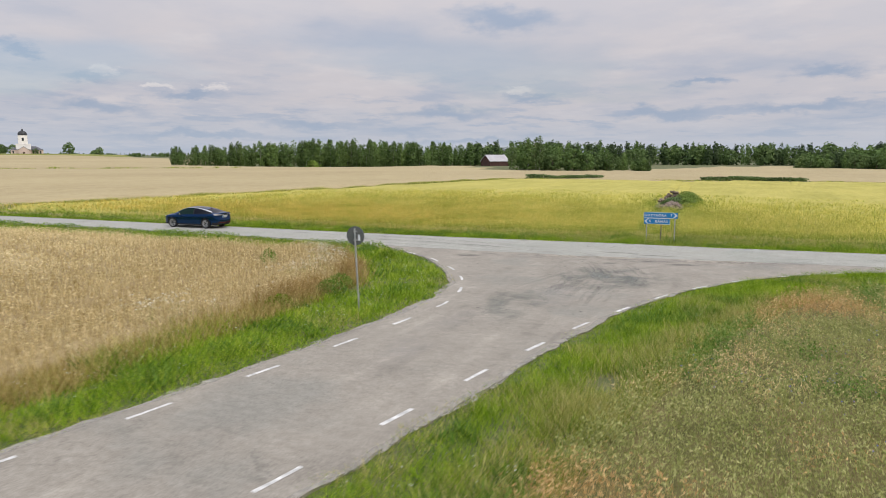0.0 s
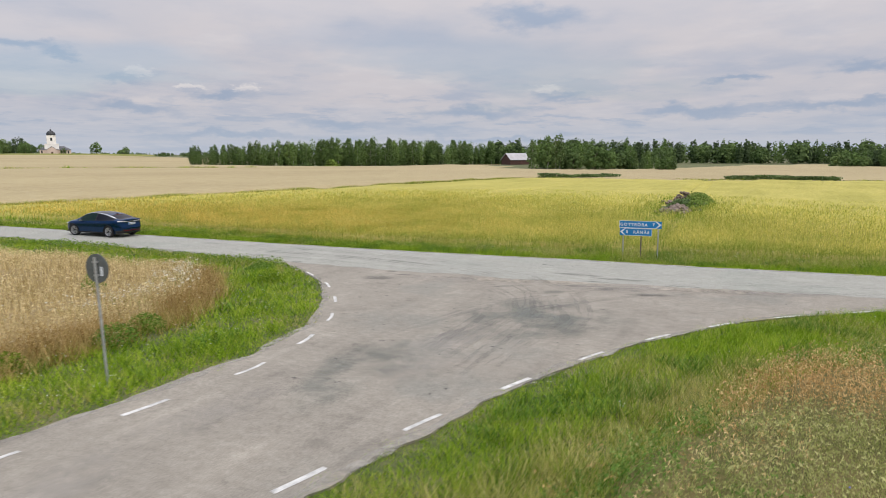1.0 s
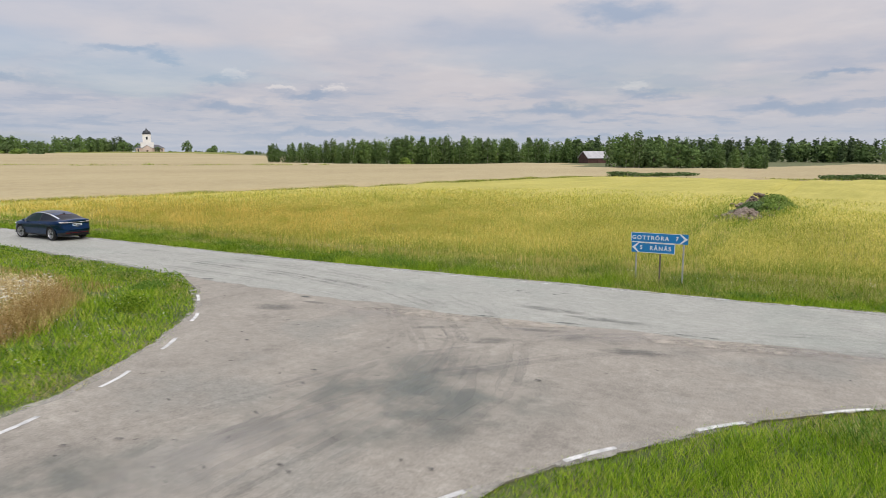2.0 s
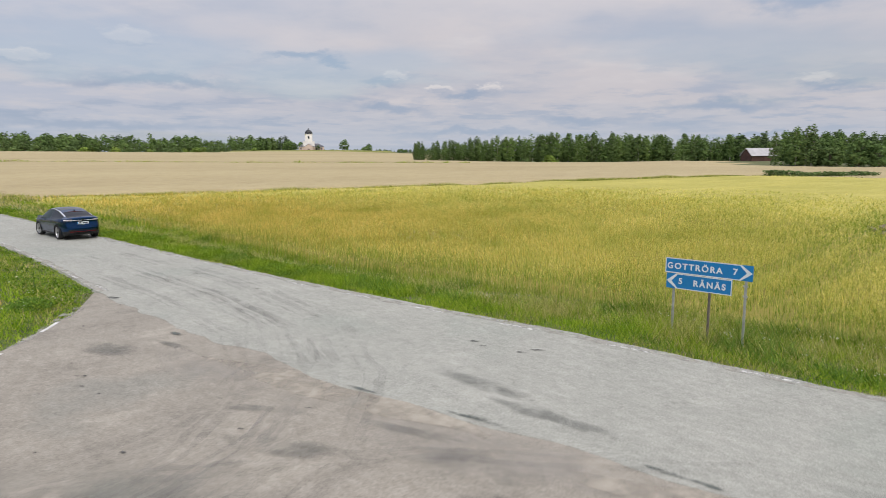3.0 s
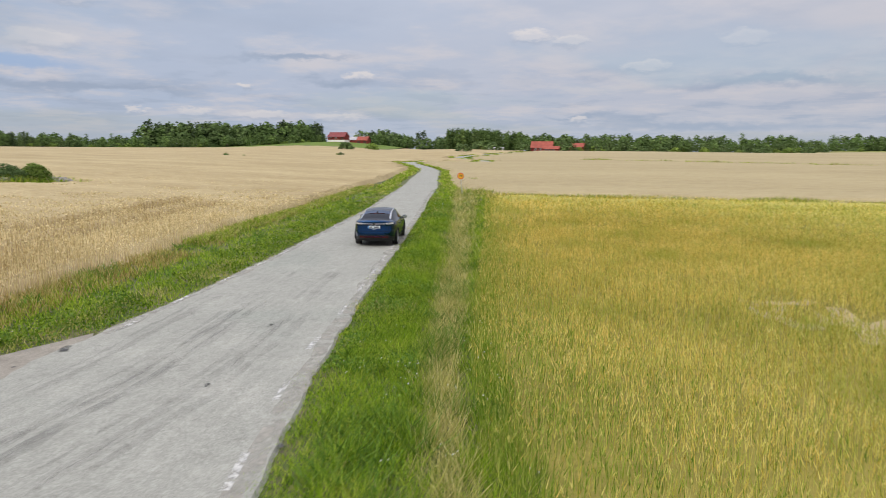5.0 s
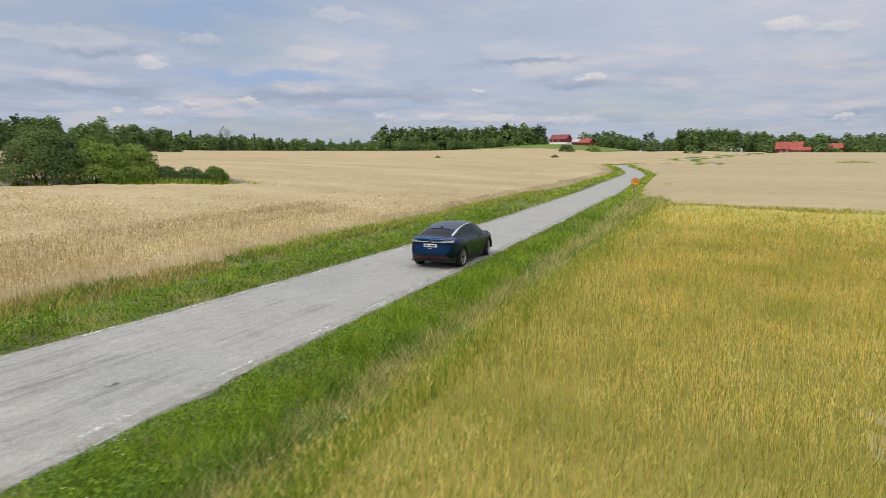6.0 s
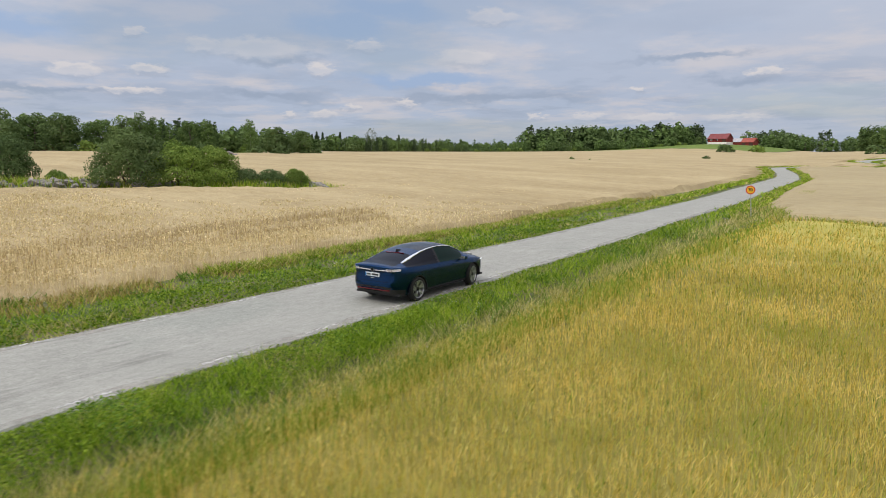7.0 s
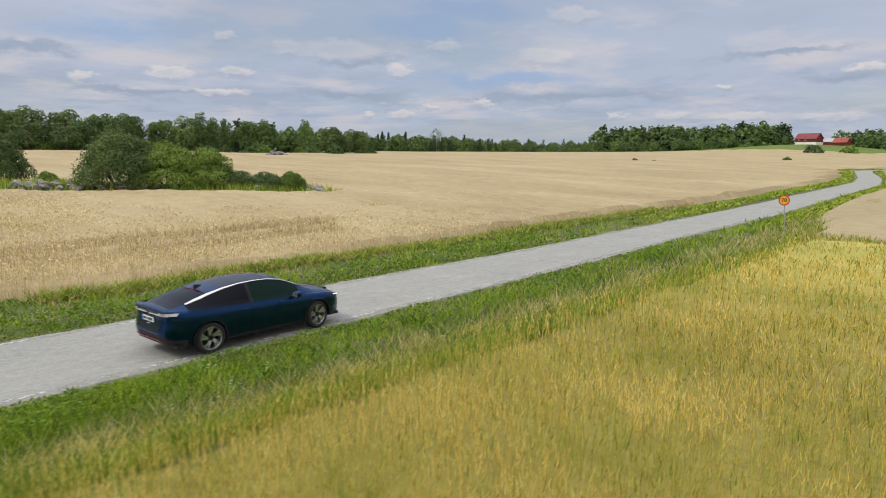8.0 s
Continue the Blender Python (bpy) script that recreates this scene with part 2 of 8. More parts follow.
def crop_floor(name, stops, patch, sy, fine, thin=None):
    """The closed stand of a crop seen from above: broad patches, rows and fine mottling of ears and gaps; thin: a
    second, darker set of tones, mixed in by the attribute of that name.
    """
    m = principled(name, stops[0], 0.85, 0, 0, 0.15)
    t = m.node_tree
    p = where(t)
    a = noise_node(t, scaled(t, p, patch, patch * sy, 0.0), 1.0, 5, 0.6)
    rows = noise_node(t, scaled(t, p, 1.3, 0.05, 0.0), 1.0, 3, 0.6)
    b = noise_node(t, scaled(t, p, fine, fine * 0.7, fine * 0.4), 1.0, 4, 0.7)
    c = noise_node(t, scaled(t, p, fine * 0.22, fine * 0.12, 0.0, 0.2), 1.0, 4, 0.65)
    fine_part = math_node(t, "ADD", math_node(t, "MULTIPLY", b, 0.28), math_node(t, "MULTIPLY", c, 0.22))
    f = math_node(t, "ADD", math_node(t, "MULTIPLY", a, 0.36), math_node(t, "ADD", fine_part, math_node(t, "MULTIPLY", rows, 0.14)))
    n = len(stops)
    col = ramp_node(t, f, [(0.32 + 0.36 * i / (n - 1), s) for i, s in enumerate(stops)], False)
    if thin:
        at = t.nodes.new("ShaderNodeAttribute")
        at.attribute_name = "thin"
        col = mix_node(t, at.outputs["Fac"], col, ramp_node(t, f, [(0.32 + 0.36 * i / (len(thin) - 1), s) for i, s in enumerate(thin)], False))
    set_colour(m, col)
    set_bump(m, b, 0.9, 0.35 / fine)
    return m


WHEAT = [(0.465, 0.375, 0.18), (0.69, 0.58, 0.32), (0.91, 0.795, 0.49)]
BARLEY = [(0.26, 0.23, 0.036), (0.57, 0.45, 0.092), (0.78, 0.59, 0.150), (0.96, 0.745, 0.27)]
GRASS = [(0.066, 0.142, 0.008), (0.185, 0.325, 0.018), (0.335, 0.485, 0.036), (0.52, 0.56, 0.095)]
mat_wheat = growth("ripe_wheat", WHEAT, 0.10, 0.4, mixin=0.6, trans=0.42, dry=(0.50, 0.40, 0.20), dry_at=(0.62, 0.80))
mat_wheat_dull = growth("browner_wheat", [(0.33, 0.25, 0.105), (0.52, 0.41, 0.20), (0.76, 0.63, 0.36)], 0.10, 0.4, mixin=0.6, trans=0.42)
mat_wheat_far = crop_floor("far_wheat", [(0.265, 0.212, 0.117), (0.375, 0.31, 0.175), (0.455, 0.385, 0.225)], 0.02, 0.35, 1.2)
mat_wheat_floor = crop_floor("wheat_stand", [(0.25, 0.19, 0.092), (0.40, 0.32, 0.175), (0.56, 0.465, 0.27)], 0.10, 0.4, 6.0, [(0.15, 0.108, 0.047), (0.265, 0.198, 0.095), (0.40, 0.315, 0.17)])
# second tones darker: shade down between the stems is put into this colour
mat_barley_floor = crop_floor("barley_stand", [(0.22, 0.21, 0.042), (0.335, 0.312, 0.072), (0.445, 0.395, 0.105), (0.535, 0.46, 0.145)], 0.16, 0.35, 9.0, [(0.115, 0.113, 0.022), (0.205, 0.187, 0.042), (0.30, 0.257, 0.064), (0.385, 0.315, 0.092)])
mat_green_stem = growth("green_barley_stems", [(0.12, 0.21, 0.020), (0.235, 0.34, 0.042), (0.42, 0.47, 0.10)], 0.4, mixin=0.7, trans=0.35)
mat_pasture = crop_floor("pasture_turf", [(0.075, 0.13, 0.022), (0.13, 0.19, 0.036), (0.20, 0.25, 0.06)], 0.03, 1.0, 1.0)
mat_slope = crop_floor("dry_turf", [(0.12, 0.15, 0.035), (0.21, 0.22, 0.065), (0.30, 0.28, 0.10)], 0.05, 1.0, 1.0)
# darkened so that the shade between the weeds lies in the floor's own colour
mat_meadow_floor = crop_floor("meadow_stand", [(0.045, 0.055, 0.015), (0.105, 0.105, 0.036), (0.18, 0.15, 0.062), (0.26, 0.21, 0.105)], 0.45, 1.0, 10.0)
mat_barley = growth("ripening_barley", BARLEY, 0.20, 0.35, mixin=0.50, trans=0.40, dry=(0.34, 0.38, 0.06), dry_at=(0.50, 0.70))
mat_lemon = growth("greener_barley", [(0.25, 0.29, 0.042), (0.50, 0.49, 0.10), (0.69, 0.625, 0.16), (0.90, 0.79, 0.28)], 0.20, 0.35, mixin=0.50, trans=0.40, dry=(0.27, 0.36, 0.075), dry_at=(0.58, 0.78))
mat_grass = growth("verge_grass", GRASS, 0.7, 1.0, mixin=0.45, trans=0.36, dry=(0.46, 0.40, 0.13), dry_at=(0.64, 0.80))
mat_oats = growth("oat_straw", [(0.46, 0.33, 0.135), (0.68, 0.52, 0.25), (0.88, 0.72, 0.42)], 0.5, mixin=0.40, trans=0.35)
mat_grey_weed = growth("grey_green_weeds", [(0.20, 0.235, 0.068), (0.36, 0.38, 0.135), (0.54, 0.52, 0.24)], 0.5, mixin=0.40)
mat_dock = growth("rusty_docks", [(0.42, 0.255, 0.095), (0.62, 0.41, 0.18), (0.78, 0.58, 0.30)], 0.5, mixin=0.40)
mat_green_weed = growth("green_weeds", [(0.08, 0.17, 0.03), (0.15, 0.27, 0.05), (0.25, 0.36, 0.10)], 0.5, mixin=0.40)
mat_verge_dry = growth("dry_verge_grass", [(0.16, 0.22, 0.035), (0.31, 0.335, 0.075), (0.46, 0.43, 0.13), (0.60, 0.53, 0.22)], 0.6, mixin=0.6)
mat_straw = growth("bleached_verge_straw", [(0.38, 0.35, 0.10), (0.60, 0.53, 0.19), (0.78, 0.69, 0.32)], 0.5, mixin=0.7, trans=0.35)
mat_weed_dark = growth("broad_leaved_weeds", [(0.08, 0.16, 0.022), (0.13, 0.24, 0.034), (0.20, 0.31, 0.06)], 0.8, mixin=0.6)
mat_rust_stem = growth("rusty_stems", [(0.26, 0.20, 0.06), (0.42, 0.32, 0.11), (0.60, 0.48, 0.20)], 0.6, mixin=0.7)
mat_umbel = growth("white_umbels", [(0.55, 0.55, 0.45), (0.75, 0.75, 0.68)], 1.0, trans=0)
mat_corn_flower = growth("blue_flowers", [(0.10, 0.12, 0.45), (0.18, 0.2, 0.6)], 1.0, trans=0)
mat_rust = growth("rusty_weeds", [(0.24, 0.155, 0.05), (0.38, 0.26, 0.095), (0.56, 0.42, 0.20)], 0.7, mixin=0.65)


def soil_material():
    m = principled("soil_and_turf", (0.2, 0.15, 0.1), 0.95)
    t = m.node_tree
    p = where(t)
    a = noise_node(t, scaled(t, p, 0.5, 0.5, 0.5), 1.0, 6, 0.6)
    b = noise_node(t, scaled(t, p, 9, 9, 9), 1.0, 4, 0.6)
    f = math_node(t, "ADD", math_node(t, "MULTIPLY", a, 0.7), math_node(t, "MULTIPLY", b, 0.3))
    set_colour(m, ramp_node(t, f, [(0.3, (0.045, 0.075, 0.015)), (0.48, (0.085, 0.105, 0.03)), (0.6, (0.15, 0.135, 0.065)), (0.75, (0.27, 0.225, 0.15))]))
    set_bump(m, b, 0.6, 0.03)
    return m


mat_soil = soil_material()


def asphalt(name, lo, mid, hi, tint, along=(0.25, 2.6)):
    """Old bleached asphalt: aggregate, cracks, blotches, darker wheel tracks and repairs."""
    m = principled(name, mid, 0.85, 0, 0, 0.35)
    t = m.node_tree
    p = where(t)
    grain = noise_node(t, scaled(t, p, 28, 28, 28), 1.0, 5, 0.75)
    blot = noise_node(t, scaled(t, p, 0.55, 0.55, 1, 0.3), 1.0, 6, 0.62)
    streak = noise_node(t, scaled(t, p, along[0], along[1], 1, 0.06), 1.0, 5, 0.6)
    f = math_node(t, "ADD", math_node(t, "MULTIPLY", blot, 0.6), math_node(t, "MULTIPLY", streak, 0.4))
    col = ramp_node(t, f, [(0.30, lo), (0.50, mid), (0.68, hi)])
    col = mix_node(t, ramp_node(t, noise_node(t, scaled(t, p, 0.22, 0.22, 1, 0.9, (4, 4, 0)), 1.0, 5, 0.6), [(0.52, grey(0)), (0.66, grey(0.55))]), col, tint)
    mid = noise_node(t, scaled(t, p, 2.6, 4.5, 1, 0.1, (2, 7, 0)), 1.0, 6, 0.7)
    col = mix_node(t, 0.22, col, ramp_node(t, mid, [(0.34, grey(0.28)), (0.66, grey(0.70))]), "SOFT_LIGHT")
    col = mix_node(t, 0.32, col, ramp_node(t, noise_node(t, scaled(t, p, 7, 9, 7), 1.0, 4, 0.7), [(0.34, grey(0.36)), (0.66, grey(0.64))]), "SOFT_LIGHT")
    col = mix_node(t, 0.60, col, ramp_node(t, grain, [(0.3, grey(0.25)), (0.7, grey(0.75))]), "SOFT_LIGHT")
    vo = t.nodes.new("ShaderNodeTexVoronoi")
    vo.feature = "DISTANCE_TO_EDGE"
    vo.inputs["Scale"].default_value = 0.45
    wob = t.nodes.new("ShaderNodeVectorMath")
    wob.operation = "MULTIPLY_ADD"
    nz = t.nodes.new("ShaderNodeTexNoise")
    nz.inputs["Scale"].default_value = 1.6
    nz.inputs["Detail"].default_value = 5
    t.links.new(p, nz.inputs["Vector"])
    t.links.new(nz.outputs["Color"], wob.inputs[0])
    wob.inputs[1].default_value = (1.6, 1.6, 0)
    t.links.new(p, wob.inputs[2])
    t.links.new(wob.outputs[0], vo.inputs["Vector"])
    crack = ramp_node(t, vo.outputs["Distance"], [(0.0, grey(0.30)), (0.006, grey(0.0))], False)
    crack = math_node(t, "MULTIPLY", crack, ramp_node(t, noise_node(t, p, 0.35, 3), [(0.47, grey(0)), (0.57, grey(1))]))
    col = mix_node(t, crack, col, (0.06, 0.055, 0.05))
    set_colour(m, col)
    set_bump(m, grain, 0.45, 0.012)
    return m


mat_road = asphalt("bleached_asphalt", (0.262, 0.264, 0.232), (0.308, 0.309, 0.273), (0.36, 0.358, 0.317), (0.262, 0.278, 0.242))
mat_lane = asphalt("pinkish_asphalt", (0.199, 0.181, 0.152), (0.268, 0.245, 0.205), (0.341, 0.312, 0.261), (0.205, 0.205, 0.18), (1.7, 0.16))
mat_line = worn("worn_road_paint", (0.52, 0.52, 0.50), 0.7, 0.28, 5.0)
mat_skid = worn("rubber_marks", (0.17, 0.165, 0.16), 0.9, 0.25, 2.0)


def faint(m, cover, scale, rim=False):
    """Lets a thin stain break up, so that the road shows through; with rim it thins out towards its outline."""
    t = m.node_tree
    p = where(t)
    n = noise_node(t, scaled(t, p, scale, scale, scale), 1.0, 6, 0.65)
    f = ramp_node(t, n, [(0.36, grey(0.0)), (0.62, grey(cover))])
    if rim:
        at = t.nodes.new("ShaderNodeAttribute")
        at.attribute_name = "thickness"
        f = math_node(t, "MULTIPLY", f, at.outputs["Fac"])
    tr = t.nodes.new("ShaderNodeBsdfTransparent")
    mx = t.nodes.new("ShaderNodeMixShader")
    t.links.new(f, mx.inputs[0])
    t.links.new(tr.outputs[0], mx.inputs[1])
    t.links.new(t.nodes["Principled BSDF"].outputs[0], mx.inputs[2])
    t.links.new(mx.outputs[0], t.nodes["Material Output"].inputs[0])
    return m


mat_line_old = faint(worn("nearly_gone_road_paint", (0.60, 0.60, 0.57), 0.7, 0.1, 5.0), 0.85, 7.0)
mat_skid = faint(mat_skid, 0.14, 0.35)
mat_stain = faint(worn("dark_oily_stain", (0.13, 0.155, 0.14), 0.75, 0.12, 3.0), 0.50, 0.6, True)
mat_spot = faint(worn("tar_spots", (0.05, 0.05, 0.048), 0.7, 0.2, 3.0), 0.95, 7.0, True)
mat_pale_stain = faint(worn("pale_dusty_stain", (0.38, 0.355, 0.32), 0.9, 0.1, 3.0), 0.30, 0.6, True)


# ---- mesh helpers ----
def raw_mesh(name, verts, tris, mats, index=None, smooth=False):
    verts, tris = np.asarray(verts, np.float32), np.asarray(tris, np.int32)
    k = tris.shape[1]
    me = bpy.data.meshes.new(name)
    me.vertices.add(len(verts))
    me.vertices.foreach_set("co", verts.ravel())
    me.loops.add(tris.size)
    me.loops.foreach_set("vertex_index", tris.ravel())
    me.polygons.add(len(tris))
    me.polygons.foreach_set("loop_start", np.arange(0, tris.size, k, dtype=np.int32))
    for m in mats:
        me.materials.append(m)
    if index is not None:
        me.polygons.foreach_set("material_index", np.asarray(index, np.int32))
    me.polygons.foreach_set("use_smooth", np.full(len(tris), smooth))
    me.update(calc_edges=True)
    return me


def bm_mesh(name, bm, mats, smooth=False):
    me = bpy.data.meshes.new(name)
    bm.normal_update()
    for f in bm.faces:
        f.smooth = smooth
    bm.to_mesh(me)
    bm.free()
    for m in mats if isinstance(mats, (list, tuple)) else [mats]:
        me.materials.append(m)
    return me


def part(name, bm, material, parent, label="", smooth=False):
    me = bm if isinstance(bm, bpy.types.Mesh) else bm_mesh(name, bm, material, smooth)
    ob = new(name, me)
    ob.parent = parent
    if label:
        tagged(ob, label)
    return ob


def box(bm, cx, cy, cz, sx, sy, sz, bevel=0.0, m=None):
    r = bmesh.ops.create_cube(bm, size=1.0, matrix=Matrix.Translation((cx, cy, cz)) @ Matrix.Diagonal((sx, sy, sz, 1)))
    if bevel:
        es = list({e for v in r["verts"] for e in v.link_edges})
        r2 = bmesh.ops.bevel(bm, geom=es, offset=bevel, segments=2, affect="EDGES", profile=0.5)
        vs = {v for f in r2["faces"] for v in f.verts} | {v for v in r["verts"] if v.is_valid}
    else:
        vs = set(r["verts"])
    if m is not None:
        bmesh.ops.transform(bm, matrix=m, verts=list(vs))
    return vs


def rod(bm, a, b, r0, r1=None, seg=10):
    a, b = Vector(a), Vector(b)
    d = b - a
    m = Matrix.Translation((a + b) / 2) @ d.to_track_quat("Z", "Y").to_matrix().to_4x4()
    bmesh.ops.create_cone(bm, cap_ends=True, segments=seg, radius1=r0, radius2=r0 if r1 is None else r1, depth=d.length, matrix=m)


def sm(u):
    u = np.clip(u, 0, 1)
    return u * u * (3 - 2 * u)


def vnoise(x, y, s, seed=0):
    """Smooth value noise on arrays, 0 to 1."""
    x, y = np.asarray(x, float) * s + 17.3 * seed, np.asarray(y, float) * s - 9.1 * seed
    i, j = np.floor(x), np.floor(y)
    u, v = x - i, y - j
    u, v = u * u * (3 - 2 * u), v * v * (3 - 2 * v)

    def h(a, b):
        q = np.sin(a * 127.1 + b * 311.7 + seed * 74.7) * 43758.5453
        return q - np.floor(q)
    return (h(i, j) * (1 - u) + h(i + 1, j) * u) * (1 - v) + (h(i, j + 1) * (1 - u) + h(i + 1, j + 1) * u) * v


# ---- the lie of the land ----
ROAD_X = [-520, -505, -427, -388, -344, -323, -312, -300, -290, -275, -258, -238, -205, -165, -142, -100, -75, -57, -45, -28, -19, -10, -4, 0, 7, 13, 30, 60, 400]
ROAD_Y = [17, 14, -4, -14, -22, -24, -21, -14.5, -8.5, -8, -13, -25, -29, -18.3, -13.6, -9.1, -6.2, -4.7, -3.5, -2.3, -1.75, -1.35, -0.7, 0.2, 1.0, 2.0, 4.6, 9.0, 60]
ROAD_W = [1.9, 1.9, 1.9, 1.9, 2.2, 2.4, 2.6, 2.6, 2.4, 2.2, 2.4, 2.2, 2.0, 1.9, 1.9, 2.0, 2.1, 2.0, 2.0, 2.2, 2.3, 2.75, 2.9, 2.7, 2.6, 2.6, 2.6, 2.6, 2.6]
LANE_Y = [-90, -60, -31, -24, -20, -16, -13, -10, -7.1, -5.2, -4.0, -3.2, -2.2, -1.0, 0.0, 1.0]
LANE_L = [-6.6, -4.9, -3.05, -2.4, -2.15, -2.15, -2.8, -4.5, -7.1, -9.8, -12.5, -5.0, -4.0, -3.0, -2.0, -1.0]
LANE_R = [-1.0, 0.7, 2.3, 3.25, 3.65, 4.3, 5.05, 6.25, 7.9, 9.5, 10.9, 11.9, 13.2, 15.2, 17.5, 20.5]


def road_mid(x):
    return np.interp(x, ROAD_X, ROAD_Y)


def road_half(x):
    return np.interp(x, ROAD_X, ROAD_W)


def lane_left(y):
    return np.interp(y, LANE_Y, LANE_L)


def lane_right(y):
    return np.interp(y, LANE_Y, LANE_R)


def off_road(x, y):
    """Metres outside the asphalt, negative on it."""
    main = np.abs(y - road_mid(x)) - road_half(x)
    lane = np.maximum(lane_left(y) - x, x - lane_right(y))
    lane = np.where(y > 1.0, 99.0, lane)
    return np.minimum(main, lane)


def land(x, y):
    """Height of the ground."""
    x, y = np.asarray(x, float), np.asarray(y, float)
    z = 0.0014 * np.clip(x, -150, 60) - 0.0057 * np.clip(y, -60, 380) - 0.005 * np.clip(y - 100, 0, 250)
    d = np.maximum(0, -y - 10)
    z = z + (4.4 * (1 - np.exp(-d / 110)) + 1.5 * sm((-y - 60) / 150)) * sm((-x - 6) / 30)
    z = z + (5.0 - 4.0 * sm((-y - 20) / 80)) * sm((-x - 240) / 300)
    for cx, cy, h, s in ((-679, 403, 3.2, 90), (-575, -150, 7.0, 50), (-135, 345, 2.6, 45)):
        z = z + h * np.exp(-((x - cx) ** 2 + (y - cy) ** 2) / (2 * s * s))
    return z


def ground_z(x, y):
    """The ground with the ditch behind the northern verge and small unevenness off the roads."""
    o = off_road(x, y)
    z = land(x, y)
    ditch = np.exp(-((y - (road_mid(x) + road_half(x) + 2.6)) / 0.7) ** 2) * sm((-x - 5) / 6)
    near = np.exp(-np.maximum(0, o) / 40)
    return z - 0.28 * ditch * near - 0.06 * sm(o / 1.2) + 0.10 * (vnoise(x, y, 0.6, 3) - 0.5) * sm(o / 1.5) - 0.03


def spaced(lo, hi, step, far, grow=1.16):
    a = list(np.arange(lo, hi + 1e-6, step))
    s, v = step, hi
    while v < far:
        s *= grow
        v += s
        a.append(v)
    s, v, b = step, lo, []
    while v > -far:
        s *= grow
        v -= s
        b.append(v)
    return np.array(b[::-1] + a)


def sheet(xs, ys, zfun, keep=None):
    gx, gy = np.meshgrid(xs, ys)
    v = np.stack([gx.ravel(), gy.ravel(), zfun(gx.ravel(), gy.ravel())], 1)
    n = len(xs)
    i = (np.arange(len(ys) - 1)[:, None] * n + np.arange(n - 1)[None]).ravel()
    q = np.stack([i, i + 1, i + n + 1, i + n], 1)
    if keep is not None:
        k = keep(v[:, 0], v[:, 1])
        q = q[k[q].any(1)]
        used, inv = np.unique(q, return_inverse=True)
        v, q = v[used], inv.reshape(q.shape)
    return v, q


v, q = sheet(spaced(-72, 22, 0.75, 4600), spaced(-42, 16, 0.75, 4600), ground_z)
tagged(new("ground", raw_mesh("ground", v, q, [mat_soil], smooth=True)), "brown soil and thin turf under fields and verges", "ground", kind="structure")


# ---- roads ----
def ribbon(rows, material, name, rise):
    """rows: lists of (x, y) across the way, all of one length."""
    r = np.array(rows)
    n, k, _ = r.shape
    xy = r.reshape(-1, 2)
    v = np.column_stack([xy, land(xy[:, 0], xy[:, 1]) + rise])
    i = (np.arange(n - 1)[:, None] * k + np.arange(k - 1)[None]).ravel()
    top = np.stack([i, i + 1, i + k + 1, i + k], 1)
    edge = []
    base = len(v)
    side = []
    for s in (0, k - 1):
        ids = np.arange(n) * k + s
        low = v[ids].copy()
        low[:, 2] -= 0.06
        low[:, 1] += 0.05 if s else -0.05
        j = base + np.arange(n)
        edge.append(low)
        a, b, c, d = ids[:-1], ids[1:], j[1:], j[:-1]
        side.append(np.stack([a, b, c, d] if s == 0 else [d, c, b, a], 1))
        base += n
    return raw_mesh(name, np.vstack([v, *edge]), np.vstack([top, *side]), [material], smooth=False)


def ragged(s, seed, amp):
    return amp * (vnoise(s, 0 * s, 0.9, seed) - 0.5) * 2 + amp * 0.6 * (vnoise(s, 0 * s, 3.5, seed + 1) - 0.5) * 2


xs = np.concatenate([np.arange(-520, -70, 3), np.arange(-70, 24, 0.3), np.arange(24, 400, 6)])
up_e = road_mid(xs) + road_half(xs) + ragged(xs, 5, 0.07)
lo_e = road_mid(xs) - road_half(xs) + ragged(xs, 8, 0.08) * np.where((xs > -10.5) & (xs < 12), 1.8, 1.0)
# at the junction the newer asphalt of the side road meets it along this line
near = sm((xs + 4.5) / 2.5) * sm((9 - xs) / 2)
lo_e = lo_e * (1 - near) + near * (np.interp(xs, [-0.6, 0.08, 1.13, 1.98, 2.87, 4.35, 5.77, 9], [-3.29, -3.2, -2.88, -2.70, -2.58, -2.14, -1.95, -1.2]) + ragged(xs, 8, 0.06))
rows = [[(x, l + (u - l) * k / 6) for k in range(7)] for x, l, u in zip(xs, lo_e, up_e)]
main_road = tagged(new("road", ribbon(rows, mat_road, "road", 0.028)), "narrow country road of bleached grey asphalt with ragged edges", "road", kind="structure")
ys = np.concatenate([np.arange(-90, -45, 3), np.arange(-45, 1.0, 0.3)])
l_e, r_e = lane_left(ys) + ragged(ys, 11, 0.12), lane_right(ys) + ragged(ys, 14, 0.12)
rows = [[(l + (r - l) * k / 8, y) for k in range(9)] for y, l, r in zip(ys, l_e, r_e)][::-1]
side_road = tagged(new("side_road", ribbon(rows, mat_lane, "side_road", 0.020)), "side road of worn pinkish grey asphalt widening at the junction", "road", kind="structure")


